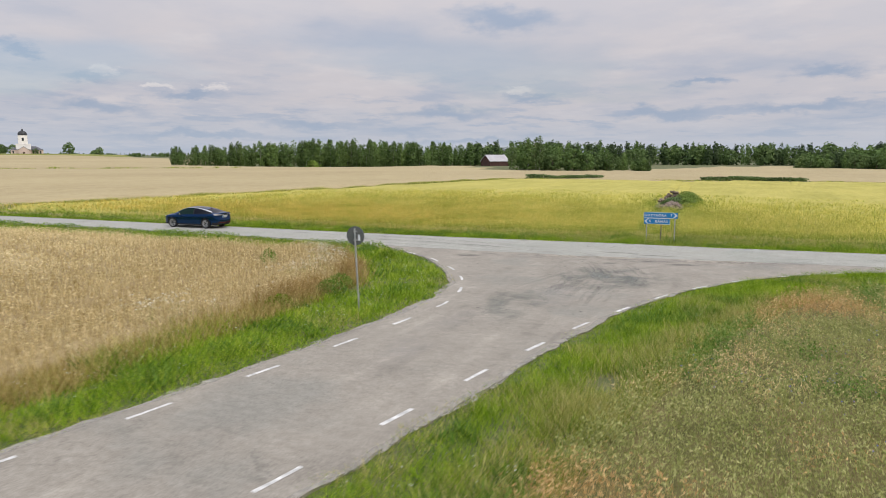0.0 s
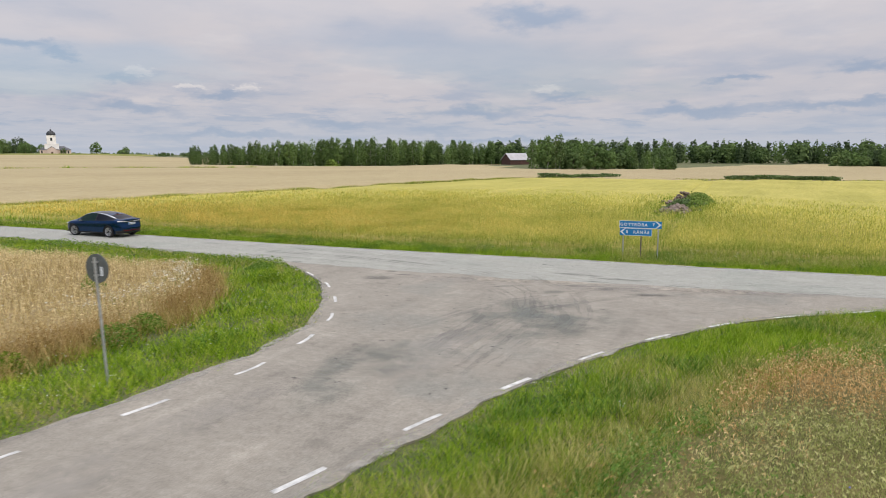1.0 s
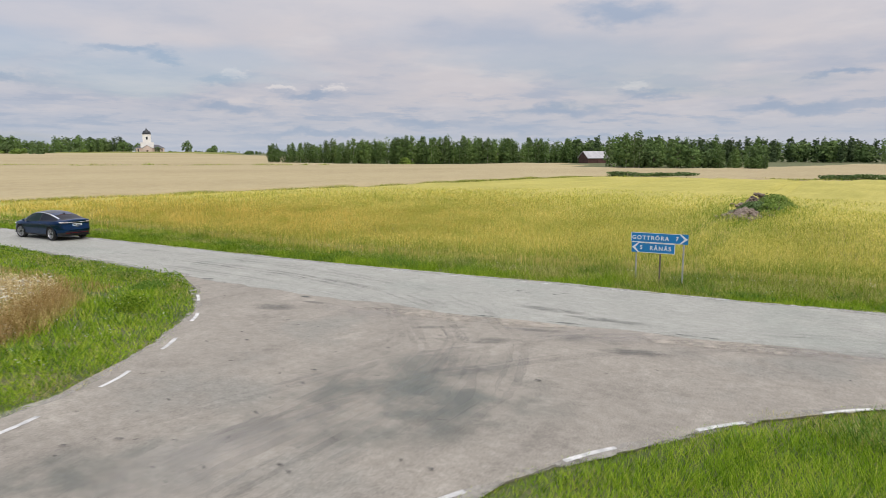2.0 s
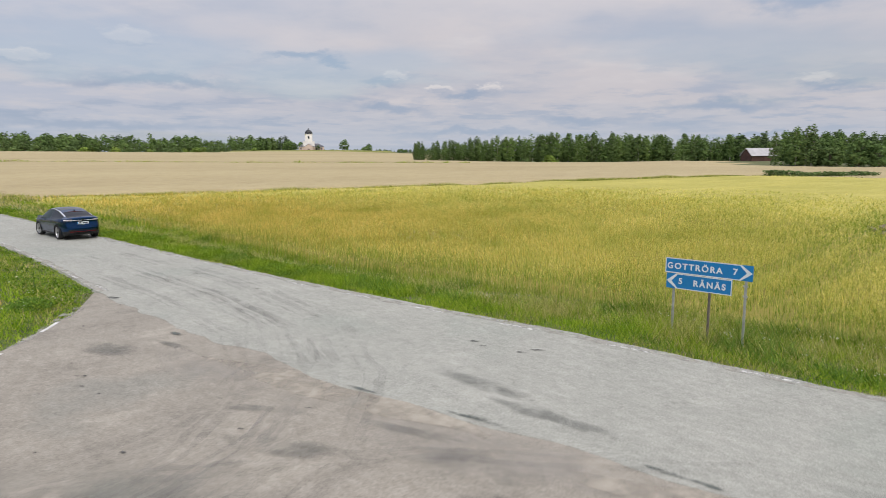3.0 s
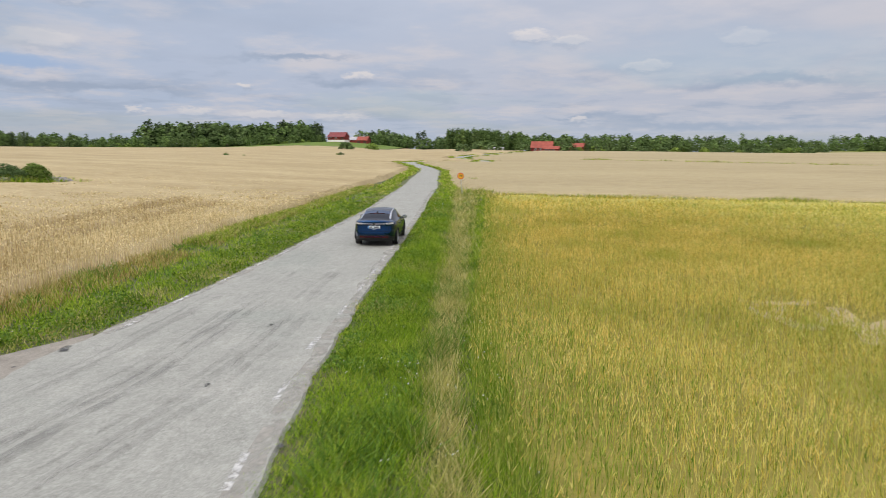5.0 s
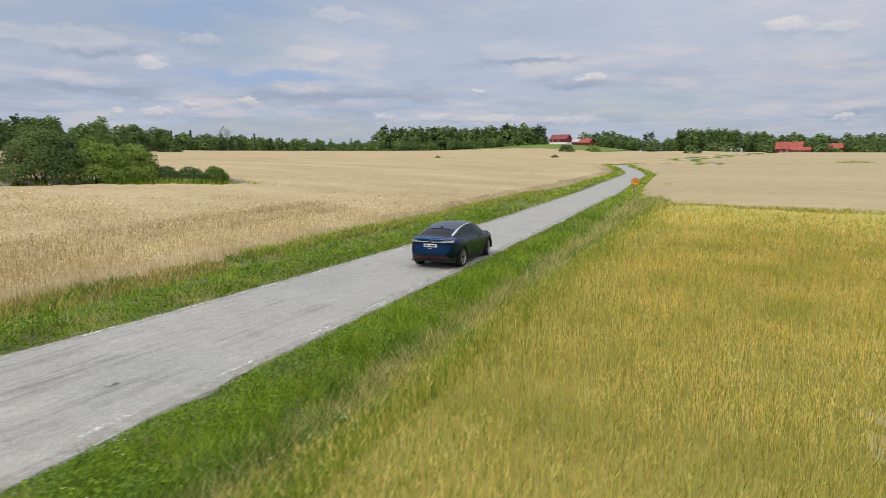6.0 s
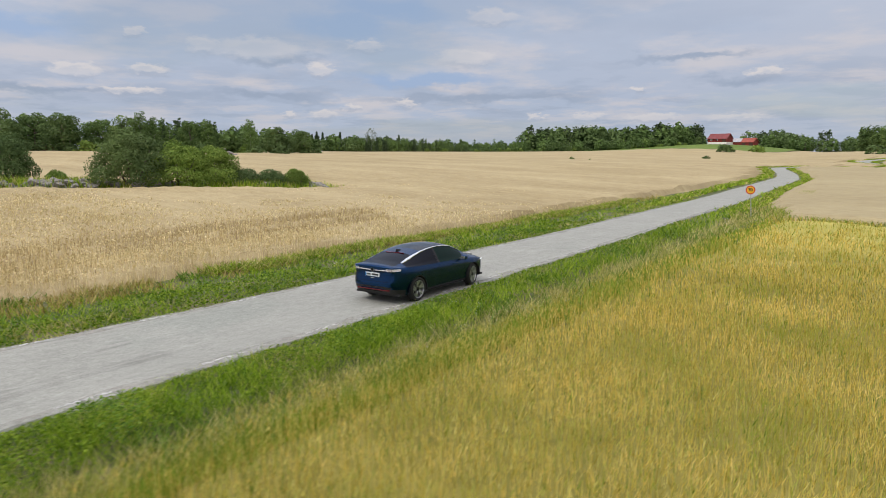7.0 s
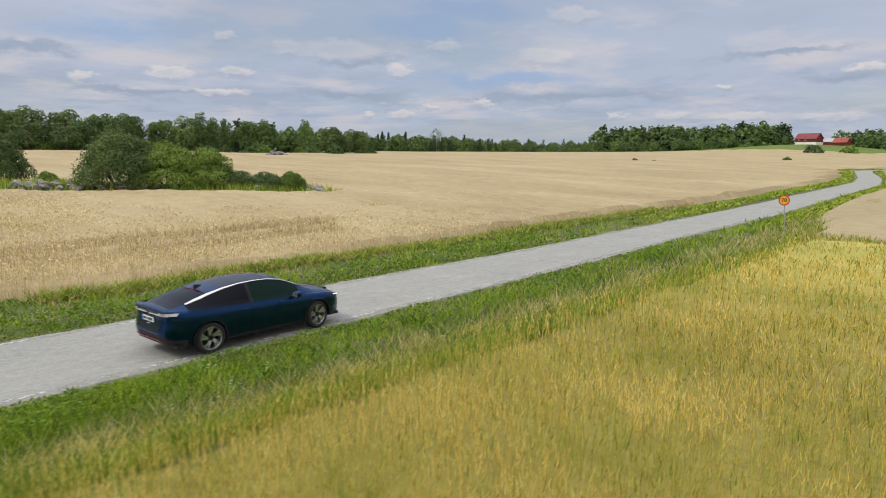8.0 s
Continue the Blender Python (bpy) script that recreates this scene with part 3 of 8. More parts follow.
def strip(name, pts, width, material, rise, label, seed=1, rag=0.02, owner=None):
    """A flat band along a line of points, laid just over the asphalt."""
    p = np.array(pts, float)
    seg = np.hypot(*np.diff(p, axis=0).T)
    s = np.concatenate([[0], np.cumsum(seg)])
    n = max(2, int(s[-1] / 0.25) + 1)
    u = np.linspace(0, s[-1], n)
    c = np.column_stack([np.interp(u, s, p[:, 0]), np.interp(u, s, p[:, 1])])
    d = np.gradient(c, axis=0)
    d /= np.hypot(*d.T)[:, None]
    nn = np.column_stack([-d[:, 1], d[:, 0]])
    w = np.broadcast_to(np.asarray(width, float), (n,)) if np.ndim(width) == 0 else np.interp(u, np.linspace(0, s[-1], len(width)), width)
    a = c + nn * (w / 2 + ragged(u + seed * 7.7, seed, rag))[:, None]
    b = c - nn * (w / 2 + ragged(u + seed * 5.1, seed + 2, rag))[:, None]
    xy = np.vstack([a, b])
    v = np.column_stack([xy, land(xy[:, 0], xy[:, 1]) + rise])
    i = np.arange(n - 1)
    q = np.stack([i + n, i + n + 1, i + 1, i], 1)
    ob = new(name, raw_mesh(name, v, q, [material]))
    ob.parent = owner
    if label:
        tagged(ob, label)
    return ob


# dashed edge lines: one metre of paint, not quite two of gap
def dashes(pts, owner, rise, starts, length=1.0, paint=None):
    p = np.array(pts, float)
    s = np.concatenate([[0], np.cumsum(np.hypot(*np.diff(p, axis=0).T))])
    for k, u in enumerate(starts):
        uu = np.linspace(u, u + length, 5)
        c = [(np.interp(a, s, p[:, 0]), np.interp(a, s, p[:, 1])) for a in uu]
        strip("edge_dash", c, 0.10, paint or mat_line, rise, "", seed=k % 13 + 1, rag=0.012, owner=owner)


dashes([(-1.0, -48), (1.85, -29.3), (2.75, -22.6), (3.7, -17.5), (4.45, -14.7), (5.3, -12.0), (6.4, -9.5), (7.75, -7.3), (9.45, -5.25), (12, -3.0), (16, -1.2)], side_road, 0.026,
       [0.4, 3.4, 6.4, 9.4, 12.4, 15.4, 18.4, 21.45, 24.47, 27.41, 30.24, 33.1, 36.0, 38.76, 41.42, 44.06, 46.8, 49.5])
dashes([(-5.6, -48), (-2.45, -29.7), (-1.95, -25.2), (-1.6, -22.3), (-1.38, -19.4), (-1.3, -16.7), (-1.8, -14.2), (-2.8, -11.85), (-4.2, -9.8), (-6.25, -7.6), (-8.2, -6.2), (-10.5, -4.8)], side_road, 0.026,
       [1.7, 4.7, 7.7, 10.7, 13.7, 16.65, 19.6, 22.56, 25.5, 28.3, 31.06, 33.7, 36.22, 38.8, 41.5, 44.2])
NORTH_LINE = [(20, 5.4), (7, 3.5), (3.0, 2.95), (0.1, 2.55), (-2.85, 2.05), (-5.75, 1.65), (-8.6, 1.2), (-11.35, 0.85), (-14.05, 0.72), (-20, 0.3), (-28, -0.35), (-45, -1.8), (-57, -3.1)]
SOUTH_LINE = [(-12.2, -3.8), (-16, -4.0), (-20, -4.05), (-28, -4.25), (-45, -5.2), (-57, -6.3)]
dashes(NORTH_LINE, main_road, 0.033, np.arange(0.25, 62, 2.87), 1.02, mat_line_old)
dashes(SOUTH_LINE, main_road, 0.033, np.arange(0.0, 26, 2.87), 1.02, mat_line_old)

# rubber marks of turning cars, dark repairs, spots and dust
TURNS = [[(2.4, -15), (2.0, -9.5), (0.7, -5.8), (-1.8, -3.0), (-5.2, -1.4), (-10, -1.0), (-20, -1.6)],
         [(3.6, -12), (3.5, -8.3), (2.2, -5.2), (-0.4, -2.8), (-4.1, -1.2), (-9, -0.6), (-17, -0.9)],
         [(0.6, -13), (1.6, -8), (3.8, -4.4), (7.2, -1.4), (12, 0.4), (20, 2.2)],
         [(2.9, -14), (2.9, -9), (1.6, -6.0), (-0.9, -3.6), (-4.5, -2.4), (-9, -2.1), (-16, -2.4)]]
k = 0
for pts in TURNS:
    for side in (-0.72, 0.72):
        for off, w in ((0.0, 0.20), (0.30, 0.09)):
            q = np.array(pts)
            d = np.gradient(q, axis=0)
            d /= np.hypot(*d.T)[:, None]
            q = q + np.column_stack([-d[:, 1], d[:, 0]]) * (side + off)
            strip("rubber_mark", q, w, mat_skid, 0.0345 + 0.00012 * k, "", seed=k % 17 + 3, rag=0.07, owner=main_road)
            k += 1


def blot(pts, material, rise, owner, seed):
    """A stain or repair with a wandering outline round a few points (x, y, radius)."""
    for k, (cx, cy, rx, ry, turn) in enumerate(pts):
        n = 40
        a = np.linspace(0, 2 * math.pi, n, endpoint=False)
        r = 1 + 0.45 * (vnoise(np.cos(a) * 2 + seed, np.sin(a) * 2 + k, 1.0, seed) - 0.5) + 0.25 * (vnoise(np.cos(a) * 5 + k, np.sin(a) * 5, 1.0, seed + 3) - 0.5)
        x, y = rx * r * np.cos(a), ry * r * np.sin(a)
        c, s = math.cos(turn), math.sin(turn)
        ring = np.column_stack([x * c - y * s, x * s + y * c])
        xy = np.vstack([ring, ring * 0.72, ring * 0.40, [[0.0, 0.0]]]) + (cx, cy)
        v = np.column_stack([xy, land(xy[:, 0], xy[:, 1]) + rise + 0.0003 * k])
        i, j = np.arange(n), (np.arange(n) + 1) % n
        t = np.vstack([np.stack([i, j, j + n], 1), np.stack([i, j + n, i + n], 1), np.stack([i + n, j + n, j + 2 * n], 1), np.stack([i + n, j + 2 * n, i + 2 * n], 1),
                       np.stack([np.full(n, 3 * n), i + 2 * n, j + 2 * n], 1)])
        me = raw_mesh("stain", v, t, [material])
        thick = me.attributes.new("thickness", "FLOAT", "POINT")
        thick.data.foreach_set("value", np.concatenate([np.zeros(n), np.full(n, 0.6), np.ones(n + 1)]).astype(np.float32))
        ob = new("stain", me)
        ob.parent = owner


blot([(2.6, -9.2, 2.6, 3.6, -0.5), (0.8, -15.5, 1.0, 2.8, 0.1)], mat_stain, 0.0295, side_road, 3)
blot([(-0.41, 0.72, 0.17, 0.08, 0.4), (-0.05, 0.60, 0.12, 0.07, 0), (0.97, 1.23, 0.20, 0.08, 0.5), (0.85, 0.85, 0.13, 0.07, 0.2), (-9.2, -0.2, 0.14, 0.06, 0.3), (-7.0, 1.9, 0.22, 0.08, 0.2), (-13.2, -0.6, 0.2, 0.07, 0), (-10.8, -4.0, 0.3, 0.12, 0.4)], mat_spot, 0.0385, main_road, 7)
blot([(4.0, -3.0, 3.2, 0.8, 0.35), (-2.5, -4.6, 2.4, 0.7, 0.05), (9, -1.5, 2.6, 0.7, 0.4), (1.8, -13.5, 1.0, 3.0, 0), (0.2, -21, 0.9, 4.0, 0)], mat_pale_stain, 0.0375, main_road, 11)


spots = random.Random(17)
SCUFFS = []
for k in range(64):
    sy = spots.uniform(-17, -3.2)
    sx = spots.uniform(float(lane_left(sy)) + 1.0, float(lane_right(sy)) - 0.8)
    SCUFFS.append((sx, sy, spots.uniform(0.04, 0.11), spots.uniform(0.02, 0.045), spots.uniform(-0.5, 0.7)))
blot(SCUFFS, mat_spot, 0.0285, side_road, 19)
# sand washed along the joint of the two roads, dark worn edges beside it
mat_drift = faint(worn("washed_sand", (0.37, 0.335, 0.275), 0.95, 0.15, 5.0, bump=0.006), 0.85, 0.9)
strip("sand_drift", [(-3.5, -4.3), (-1.6, -3.75), (-0.4, -3.55), (0.6, -3.32), (1.6, -3.08), (2.6, -2.86), (3.4, -2.72)], [0.2, 0.5, 0.75, 0.8, 0.7, 0.4, 0.15], mat_drift, 0.0275, "pale sand washed together", 41, 0.12, side_road)
strip("sand_drift", [(4.2, -3.0), (5.4, -2.6), (7.0, -2.1), (9.5, -1.4)], [0.2, 0.6, 0.8, 0.3], mat_drift, 0.0275, "pale sand washed together", 43, 0.14, side_road)
mat_worn_edge = faint(worn("dark_worn_edge", (0.085, 0.10, 0.092), 0.85, 0.2, 4.0), 0.75, 2.4, True)
blot([(2.93, -2.36, 0.42, 0.09, 0.12), (2.5, -2.48, 0.3, 0.05, 0.2), (5.74, -1.80, 0.30, 0.08, 0.1), (6.3, -1.72, 0.25, 0.06, 0.1), (0.4, -3.0, 0.5, 0.05, 0.2), (-5.58, -4.1, 0.30, 0.10, 0.1)], mat_worn_edge, 0.0395, main_road, 23)
mat_tyre_dirt = faint(worn("dark_tyre_dirt", (0.12, 0.125, 0.115), 0.85, 0.2, 4.0), 0.42, 1.1, True)
blot([(1.6, -1.2, 1.3, 0.28, 0.1), (3.6, -1.45, 1.5, 0.22, 0.12)], mat_tyre_dirt, 0.0405, main_road, 29)
blot([(3.8, -3.7, 1.1, 0.55, 0.45), (2.4, -3.5, 1.0, 0.16, 0.35), (1.5, -5.3, 1.3, 0.30, 0.55), (0.2, -4.7, 0.8, 0.18, 0.6), (-5.2, -5.6, 0.9, 0.45, 0.5), (-4.7, -4.5, 0.9, 0.14, 0.2), (5.2, -4.0, 0.9, 0.3, 0.3)], mat_tyre_dirt, 0.0305, side_road, 37)

# sandy grit washed along the edges of the asphalt
mat_grit = faint(worn("sandy_grit", (0.39, 0.37, 0.325), 0.95, 0.2, 6.0, bump=0.01), 0.6, 2.2)
XS = np.arange(-70.0, 20.1, 1.0)
strip("grit_edge", [(a, float(road_mid(a) + road_half(a)) - 0.14) for a in XS], 0.34, mat_grit, 0.0315, "pale sandy grit", 31, 0.10, main_road)
XS = np.arange(-70.0, -11.0, 1.0)
strip("grit_edge", [(a, float(road_mid(a) - road_half(a)) + 0.12) for a in XS], 0.30, mat_grit, 0.0315, "pale sandy grit", 33, 0.10, main_road)
YS = np.arange(-44.0, -2.9, 1.0)
strip("grit_edge", [(float(lane_right(a)) - 0.08, a) for a in YS], 0.22, mat_grit, 0.0235, "pale sandy grit", 35, 0.12, side_road)
YS = np.arange(-44.0, -4.1, 1.0)
strip("grit_edge", [(float(lane_left(a)) + 0.08, a) for a in YS], 0.22, mat_grit, 0.0235, "pale sandy grit", 37, 0.12, side_road)


# ---- fields and verges ----
def d_wheat(x, y):
    top = np.interp(x, [-560, -505, -427, -388, -344, -323, -312, -300, -290, -275, -258, -238, -205, -165, -142, -100, -52, -26, -17, -12, 0], [13, 9.5, -9, -19, -27.5, -29.5, -27, -20.5, -14, -13.5, -18.5, -30.5, -34.5, -24, -18.5, -14.4, -11.2, -9.5, -8.8, -8.5, -8.3]) - y
    east = np.interp(y, [-95, -28.7, -21.5, -14.6, -11.6, -9.4, -7], [-10.5, -6.1, -6.5, -7.1, -8.6, -11.0, -14]) - x
    low = y - np.interp(x, [-420, -395, -300, -240, -160, -144, -50, 0], [-235, -232, -238, -262, -200, -152, -190, -205])
    hole = island_gap(x, y)
    return np.minimum.reduce([top, east, low, hole, np.where(y > -95, x + 545, x + 470)])


def island_gap(x, y):
    """Distance from the stony island with its bushes that lies in the wheat."""
    a, b = np.array([-24.0, -51.0]), np.array([-53.5, -35.5])
    ab = b - a
    u = np.clip(((x - a[0]) * ab[0] + (y - a[1]) * ab[1]) / (ab @ ab), 0, 1)
    return np.hypot(x - a[0] - u * ab[0], y - a[1] - u * ab[1]) - 2.4


def barley_south(x):
    return np.interp(x, [-70, -60, -50, -44, -33, -24, -12, -7.6, -3, 2, 8, 14, 40, 300], [1.6, 1.8, 2.6, 2.8, 3.4, 3.7, 4.1, 4.6, 5.6, 6.3, 7.0, 8.0, 12, 55])


def barley_west(y):
    return np.interp(y, [0, 23, 52, 126, 165], [-59.0, -56.6, -53.0, -48.5, -46])


def barley_north(x):
    return np.interp(x, [-60, -44, -26, -5, 16, 60, 300], [124, 126, 129, 136, 142, 155, 200])


def d_barley(x, y):
    heap = np.hypot((x + 0.6 + 0.09 * (y - 42)) / 1.9, (y - 43) / 11) * 1.9 - 1.9
    return np.minimum.reduce([y - barley_south(x), x - barley_west(y), barley_north(x) - y, heap, 320 - x])


def d_tan(x, y):
    """The ripe field beyond the barley, west and north of it."""
    south = y - np.interp(x, [-700, -505, -427, -388, -344, -323, -312, -300, -290, -275, -258, -238, -205, -165, -142, -100, -75, -66, -59, 500], [30, 19, 1, -9, -16.5, -18, -15, -8.5, -3, -2.5, -7.5, -19.5, -24, -14, -9.5, -4.8, -1.2, 1.6, 2.2, 2])
    bar = np.maximum.reduce([barley_west(y) - 0.8 - x, y - barley_north(x) - 1.5])
    north = np.interp(x, [-700, -420, -330, -290, -215, -165, -110, -60, -45, -20, 60, 300], [430, 430, 262, 290, 345, 330, 262, 283, 400, 560, 590, 590]) - y
    return np.minimum.reduce([south, bar, north, x + 730, 520 - x])


def d_pasture(x, y):
    return np.minimum.reduce([x + 625, -472 - x, y + 240, -97 - y])


def d_meadow(x, y):
    edge = x - np.interp(y, [-95, -45, -29, -24, -17.8, -11.4, -7.4, -3, 2, 8], [2.6, 4.6, 5.4, 6.0, 7.1, 9.4, 12.6, 18, 36, 60])
    return np.minimum.reduce([edge, 60 - x, y + 90])


def tram_barley(x, y):
    """Wheel tracks of the sprayer through the barley."""
    u = x - (2.4 - 0.085 * (y - 6))
    g = np.exp(-(np.abs(np.abs(u) - 0.9) / 0.48) ** 2)
    u2 = x - (24.4 - 0.085 * (y - 6))
    u3 = x + 19.6 + 0.085 * (y - 6)
    # thin lines of sparser barley alongside the road, placed to fit the camera's view
    rows = 0.5 * np.exp(-((y - 7.1 - 0.1 * (x + 14)) / 0.24) ** 2) + 0.4 * np.exp(-((y - 9.6 + 0.04 * (x + 17)) / 0.22) ** 2)
    rows = rows * sm((x + 40) / 8) * sm((-2 - x) / 4) * (0.4 + 0.6 * vnoise(x, y, 0.5, 58))
    return np.maximum.reduce([g, rows, 0.6 * np.exp(-(np.abs(np.abs(u2) - 0.9) / 0.22) ** 2), 0.35 * np.exp(-(np.abs(np.abs(u3) - 0.9) / 0.22) ** 2),
                              1.3 * np.exp(-((x + 15.3) / 2.2) ** 4 - ((y - 12.5 - 0.3 * (x + 15.3)) / 1.25) ** 4) * (vnoise(x, y, 1.2, 57) > 0.3)])


def tram_wheat(x, y):
    east = np.interp(y, [-95, -28.7, -21.5, -14.6, -11.6, -9.4, -7], [-10.5, -6.1, -6.5, -7.1, -8.6, -11.0, -14]) - x
    top = np.interp(x, [-52, -26, -17, -12, 0], [-11.2, -9.5, -8.8, -8.5, -8.3]) - y
    d = np.maximum(0, east) * np.maximum(0, top) / np.maximum(0.1, np.hypot(east, top))
    keep = (vnoise(x, y, 0.25, 12) > 0.25) * (x > -45)
    return keep * np.maximum(np.exp(-((d - 4.4) / 0.6) ** 2), np.exp(-((d - 6.8) / 0.6) ** 2))


def dull_wheat(x, y):
    """Where the wheat is browner: towards the junction, and in the sprayer's thinned tracks, whose shade is put into
    the brown.
    """
    return np.maximum(0.55 * sm((x + 26) / 10) * sm((-y - 8) / 4), 1.3 * tram_wheat(x, y))


def tram_none(x, y):
    return 0.0 * x


FIELDS = (d_wheat, d_barley, d_tan, d_meadow)
# points along the camera's path; crop detail and floor tone follow distance from them
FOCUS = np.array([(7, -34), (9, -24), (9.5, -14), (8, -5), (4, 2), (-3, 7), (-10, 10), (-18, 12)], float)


def crop_sheet(dist, height, wave, xs, ys, seed, tram=tram_none, rim=-0.15):
    def z(x, y):
        d = dist(x, y) + (0.9 * (vnoise(x, y, 0.9, seed + 5) - 0.5) if rim > 0 else 0)
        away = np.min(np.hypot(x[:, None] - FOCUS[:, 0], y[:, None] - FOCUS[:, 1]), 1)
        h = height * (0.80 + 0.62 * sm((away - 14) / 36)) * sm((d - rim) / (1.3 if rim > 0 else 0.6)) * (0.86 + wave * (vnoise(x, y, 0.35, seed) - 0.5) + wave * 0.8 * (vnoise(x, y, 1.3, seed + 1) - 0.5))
        return ground_z(x, y) + h * (1 - np.minimum(0.92, 0.8 * tram(x, y))) - 0.05 * (d < 0.05)
    return sheet(xs, ys, z, lambda x, y: dist(x, y) > -0.1)


def cells(dist, dens, x0, x1, y0, y1, size, rng, near=9.0, fall=1.7, far=60):
    cx, cy = np.meshgrid(np.arange(x0, x1, size) + size / 2, np.arange(y0, y1, size) + size / 2)
    cx, cy = cx.ravel(), cy.ravel()
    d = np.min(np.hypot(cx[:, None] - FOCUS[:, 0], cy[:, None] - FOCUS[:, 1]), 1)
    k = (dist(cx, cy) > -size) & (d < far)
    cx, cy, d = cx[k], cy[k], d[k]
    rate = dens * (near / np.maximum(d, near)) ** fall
    n = rng.poisson(rate * size * size)
    px = np.repeat(cx, n) + (rng.random(n.sum()) - 0.5) * size
    py = np.repeat(cy, n) + (rng.random(n.sum()) - 0.5) * size
    dd = np.repeat(d, n)
    k = dist(px, py) > 0
    return px[k], py[k], np.maximum(dd[k], near) / near


def blades(x, y, z, h, w, lean, rng, wind=(0.0, 0.0)):
    """One thin upright triangle a plant."""
    n = len(x)
    a = rng.random(n) * 2 * math.pi
    b = rng.random(n) * 2 * math.pi
    l = lean * h * (0.4 + rng.random(n))
    c, s = np.cos(a) * w / 2, np.sin(a) * w / 2
    v = np.empty((n, 3, 3))
    v[:, 0] = np.stack([x - c, y - s, z], 1)
    v[:, 1] = np.stack([x + c, y + s, z], 1)
    v[:, 2] = np.stack([x + np.cos(b) * l + wind[0] * h, y + np.sin(b) * l + wind[1] * h, z + h], 1)
    return v.reshape(-1, 3), np.arange(3 * n).reshape(-1, 3)


def ears(tips, length, w, rng, droop=0.5):
    """Ears at the tips: slim triangles that nod over."""
    n = len(tips)
    a = rng.random(n) * 2 * math.pi
    side = np.stack([np.cos(a), np.sin(a), 0 * a], 1) * (w / 2)[:, None]
    b = rng.random(n) * 2 * math.pi
    top = tips + np.stack([np.cos(b) * droop * length, np.sin(b) * droop * length, length * (0.35 + 0.6 * rng.random(n))], 1)
    v = np.empty((n, 3, 3))
    v[:, 0], v[:, 1], v[:, 2] = tips - side - (0, 0, 0.03), tips + side - (0, 0, 0.03), top
    return v.reshape(-1, 3), np.arange(3 * n).reshape(-1, 3)


def flecks(centres, size, rng):
    """Seeds and leaflets: one small triangle each, turned at random."""
    n = len(centres)
    a, b = rng.normal(size=(2, n, 3))
    a /= np.linalg.norm(a, axis=1)[:, None]
    b /= np.linalg.norm(b, axis=1)[:, None]
    z = (size * (0.6 + 0.8 * rng.random(n)))[:, None]
    v = np.stack([centres - a * z, centres + a * z * 0.8, centres + b * z * 0.7], 1)
    return v.reshape(-1, 3), np.arange(3 * n).reshape(-1, 3)


def join(pieces):
    """pieces: (verts, triangles, material index)"""
    vs, ts, ms, o = [], [], [], 0
    for v, t, m in pieces:
        vs.append(v)
        ts.append(t + o)
        ms.append(np.full(len(t), m))
        o += len(v)
    return np.vstack(vs), np.vstack(ts), np.concatenate(ms)


def quads_to_tris(q):
    return np.vstack([q[:, [0, 1, 2]], q[:, [0, 2, 3]]])


def far_from_eye(x, y):
    """0 close to the eye's way, 1 far from it."""
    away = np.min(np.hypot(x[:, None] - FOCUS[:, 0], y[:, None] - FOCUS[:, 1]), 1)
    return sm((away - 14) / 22)


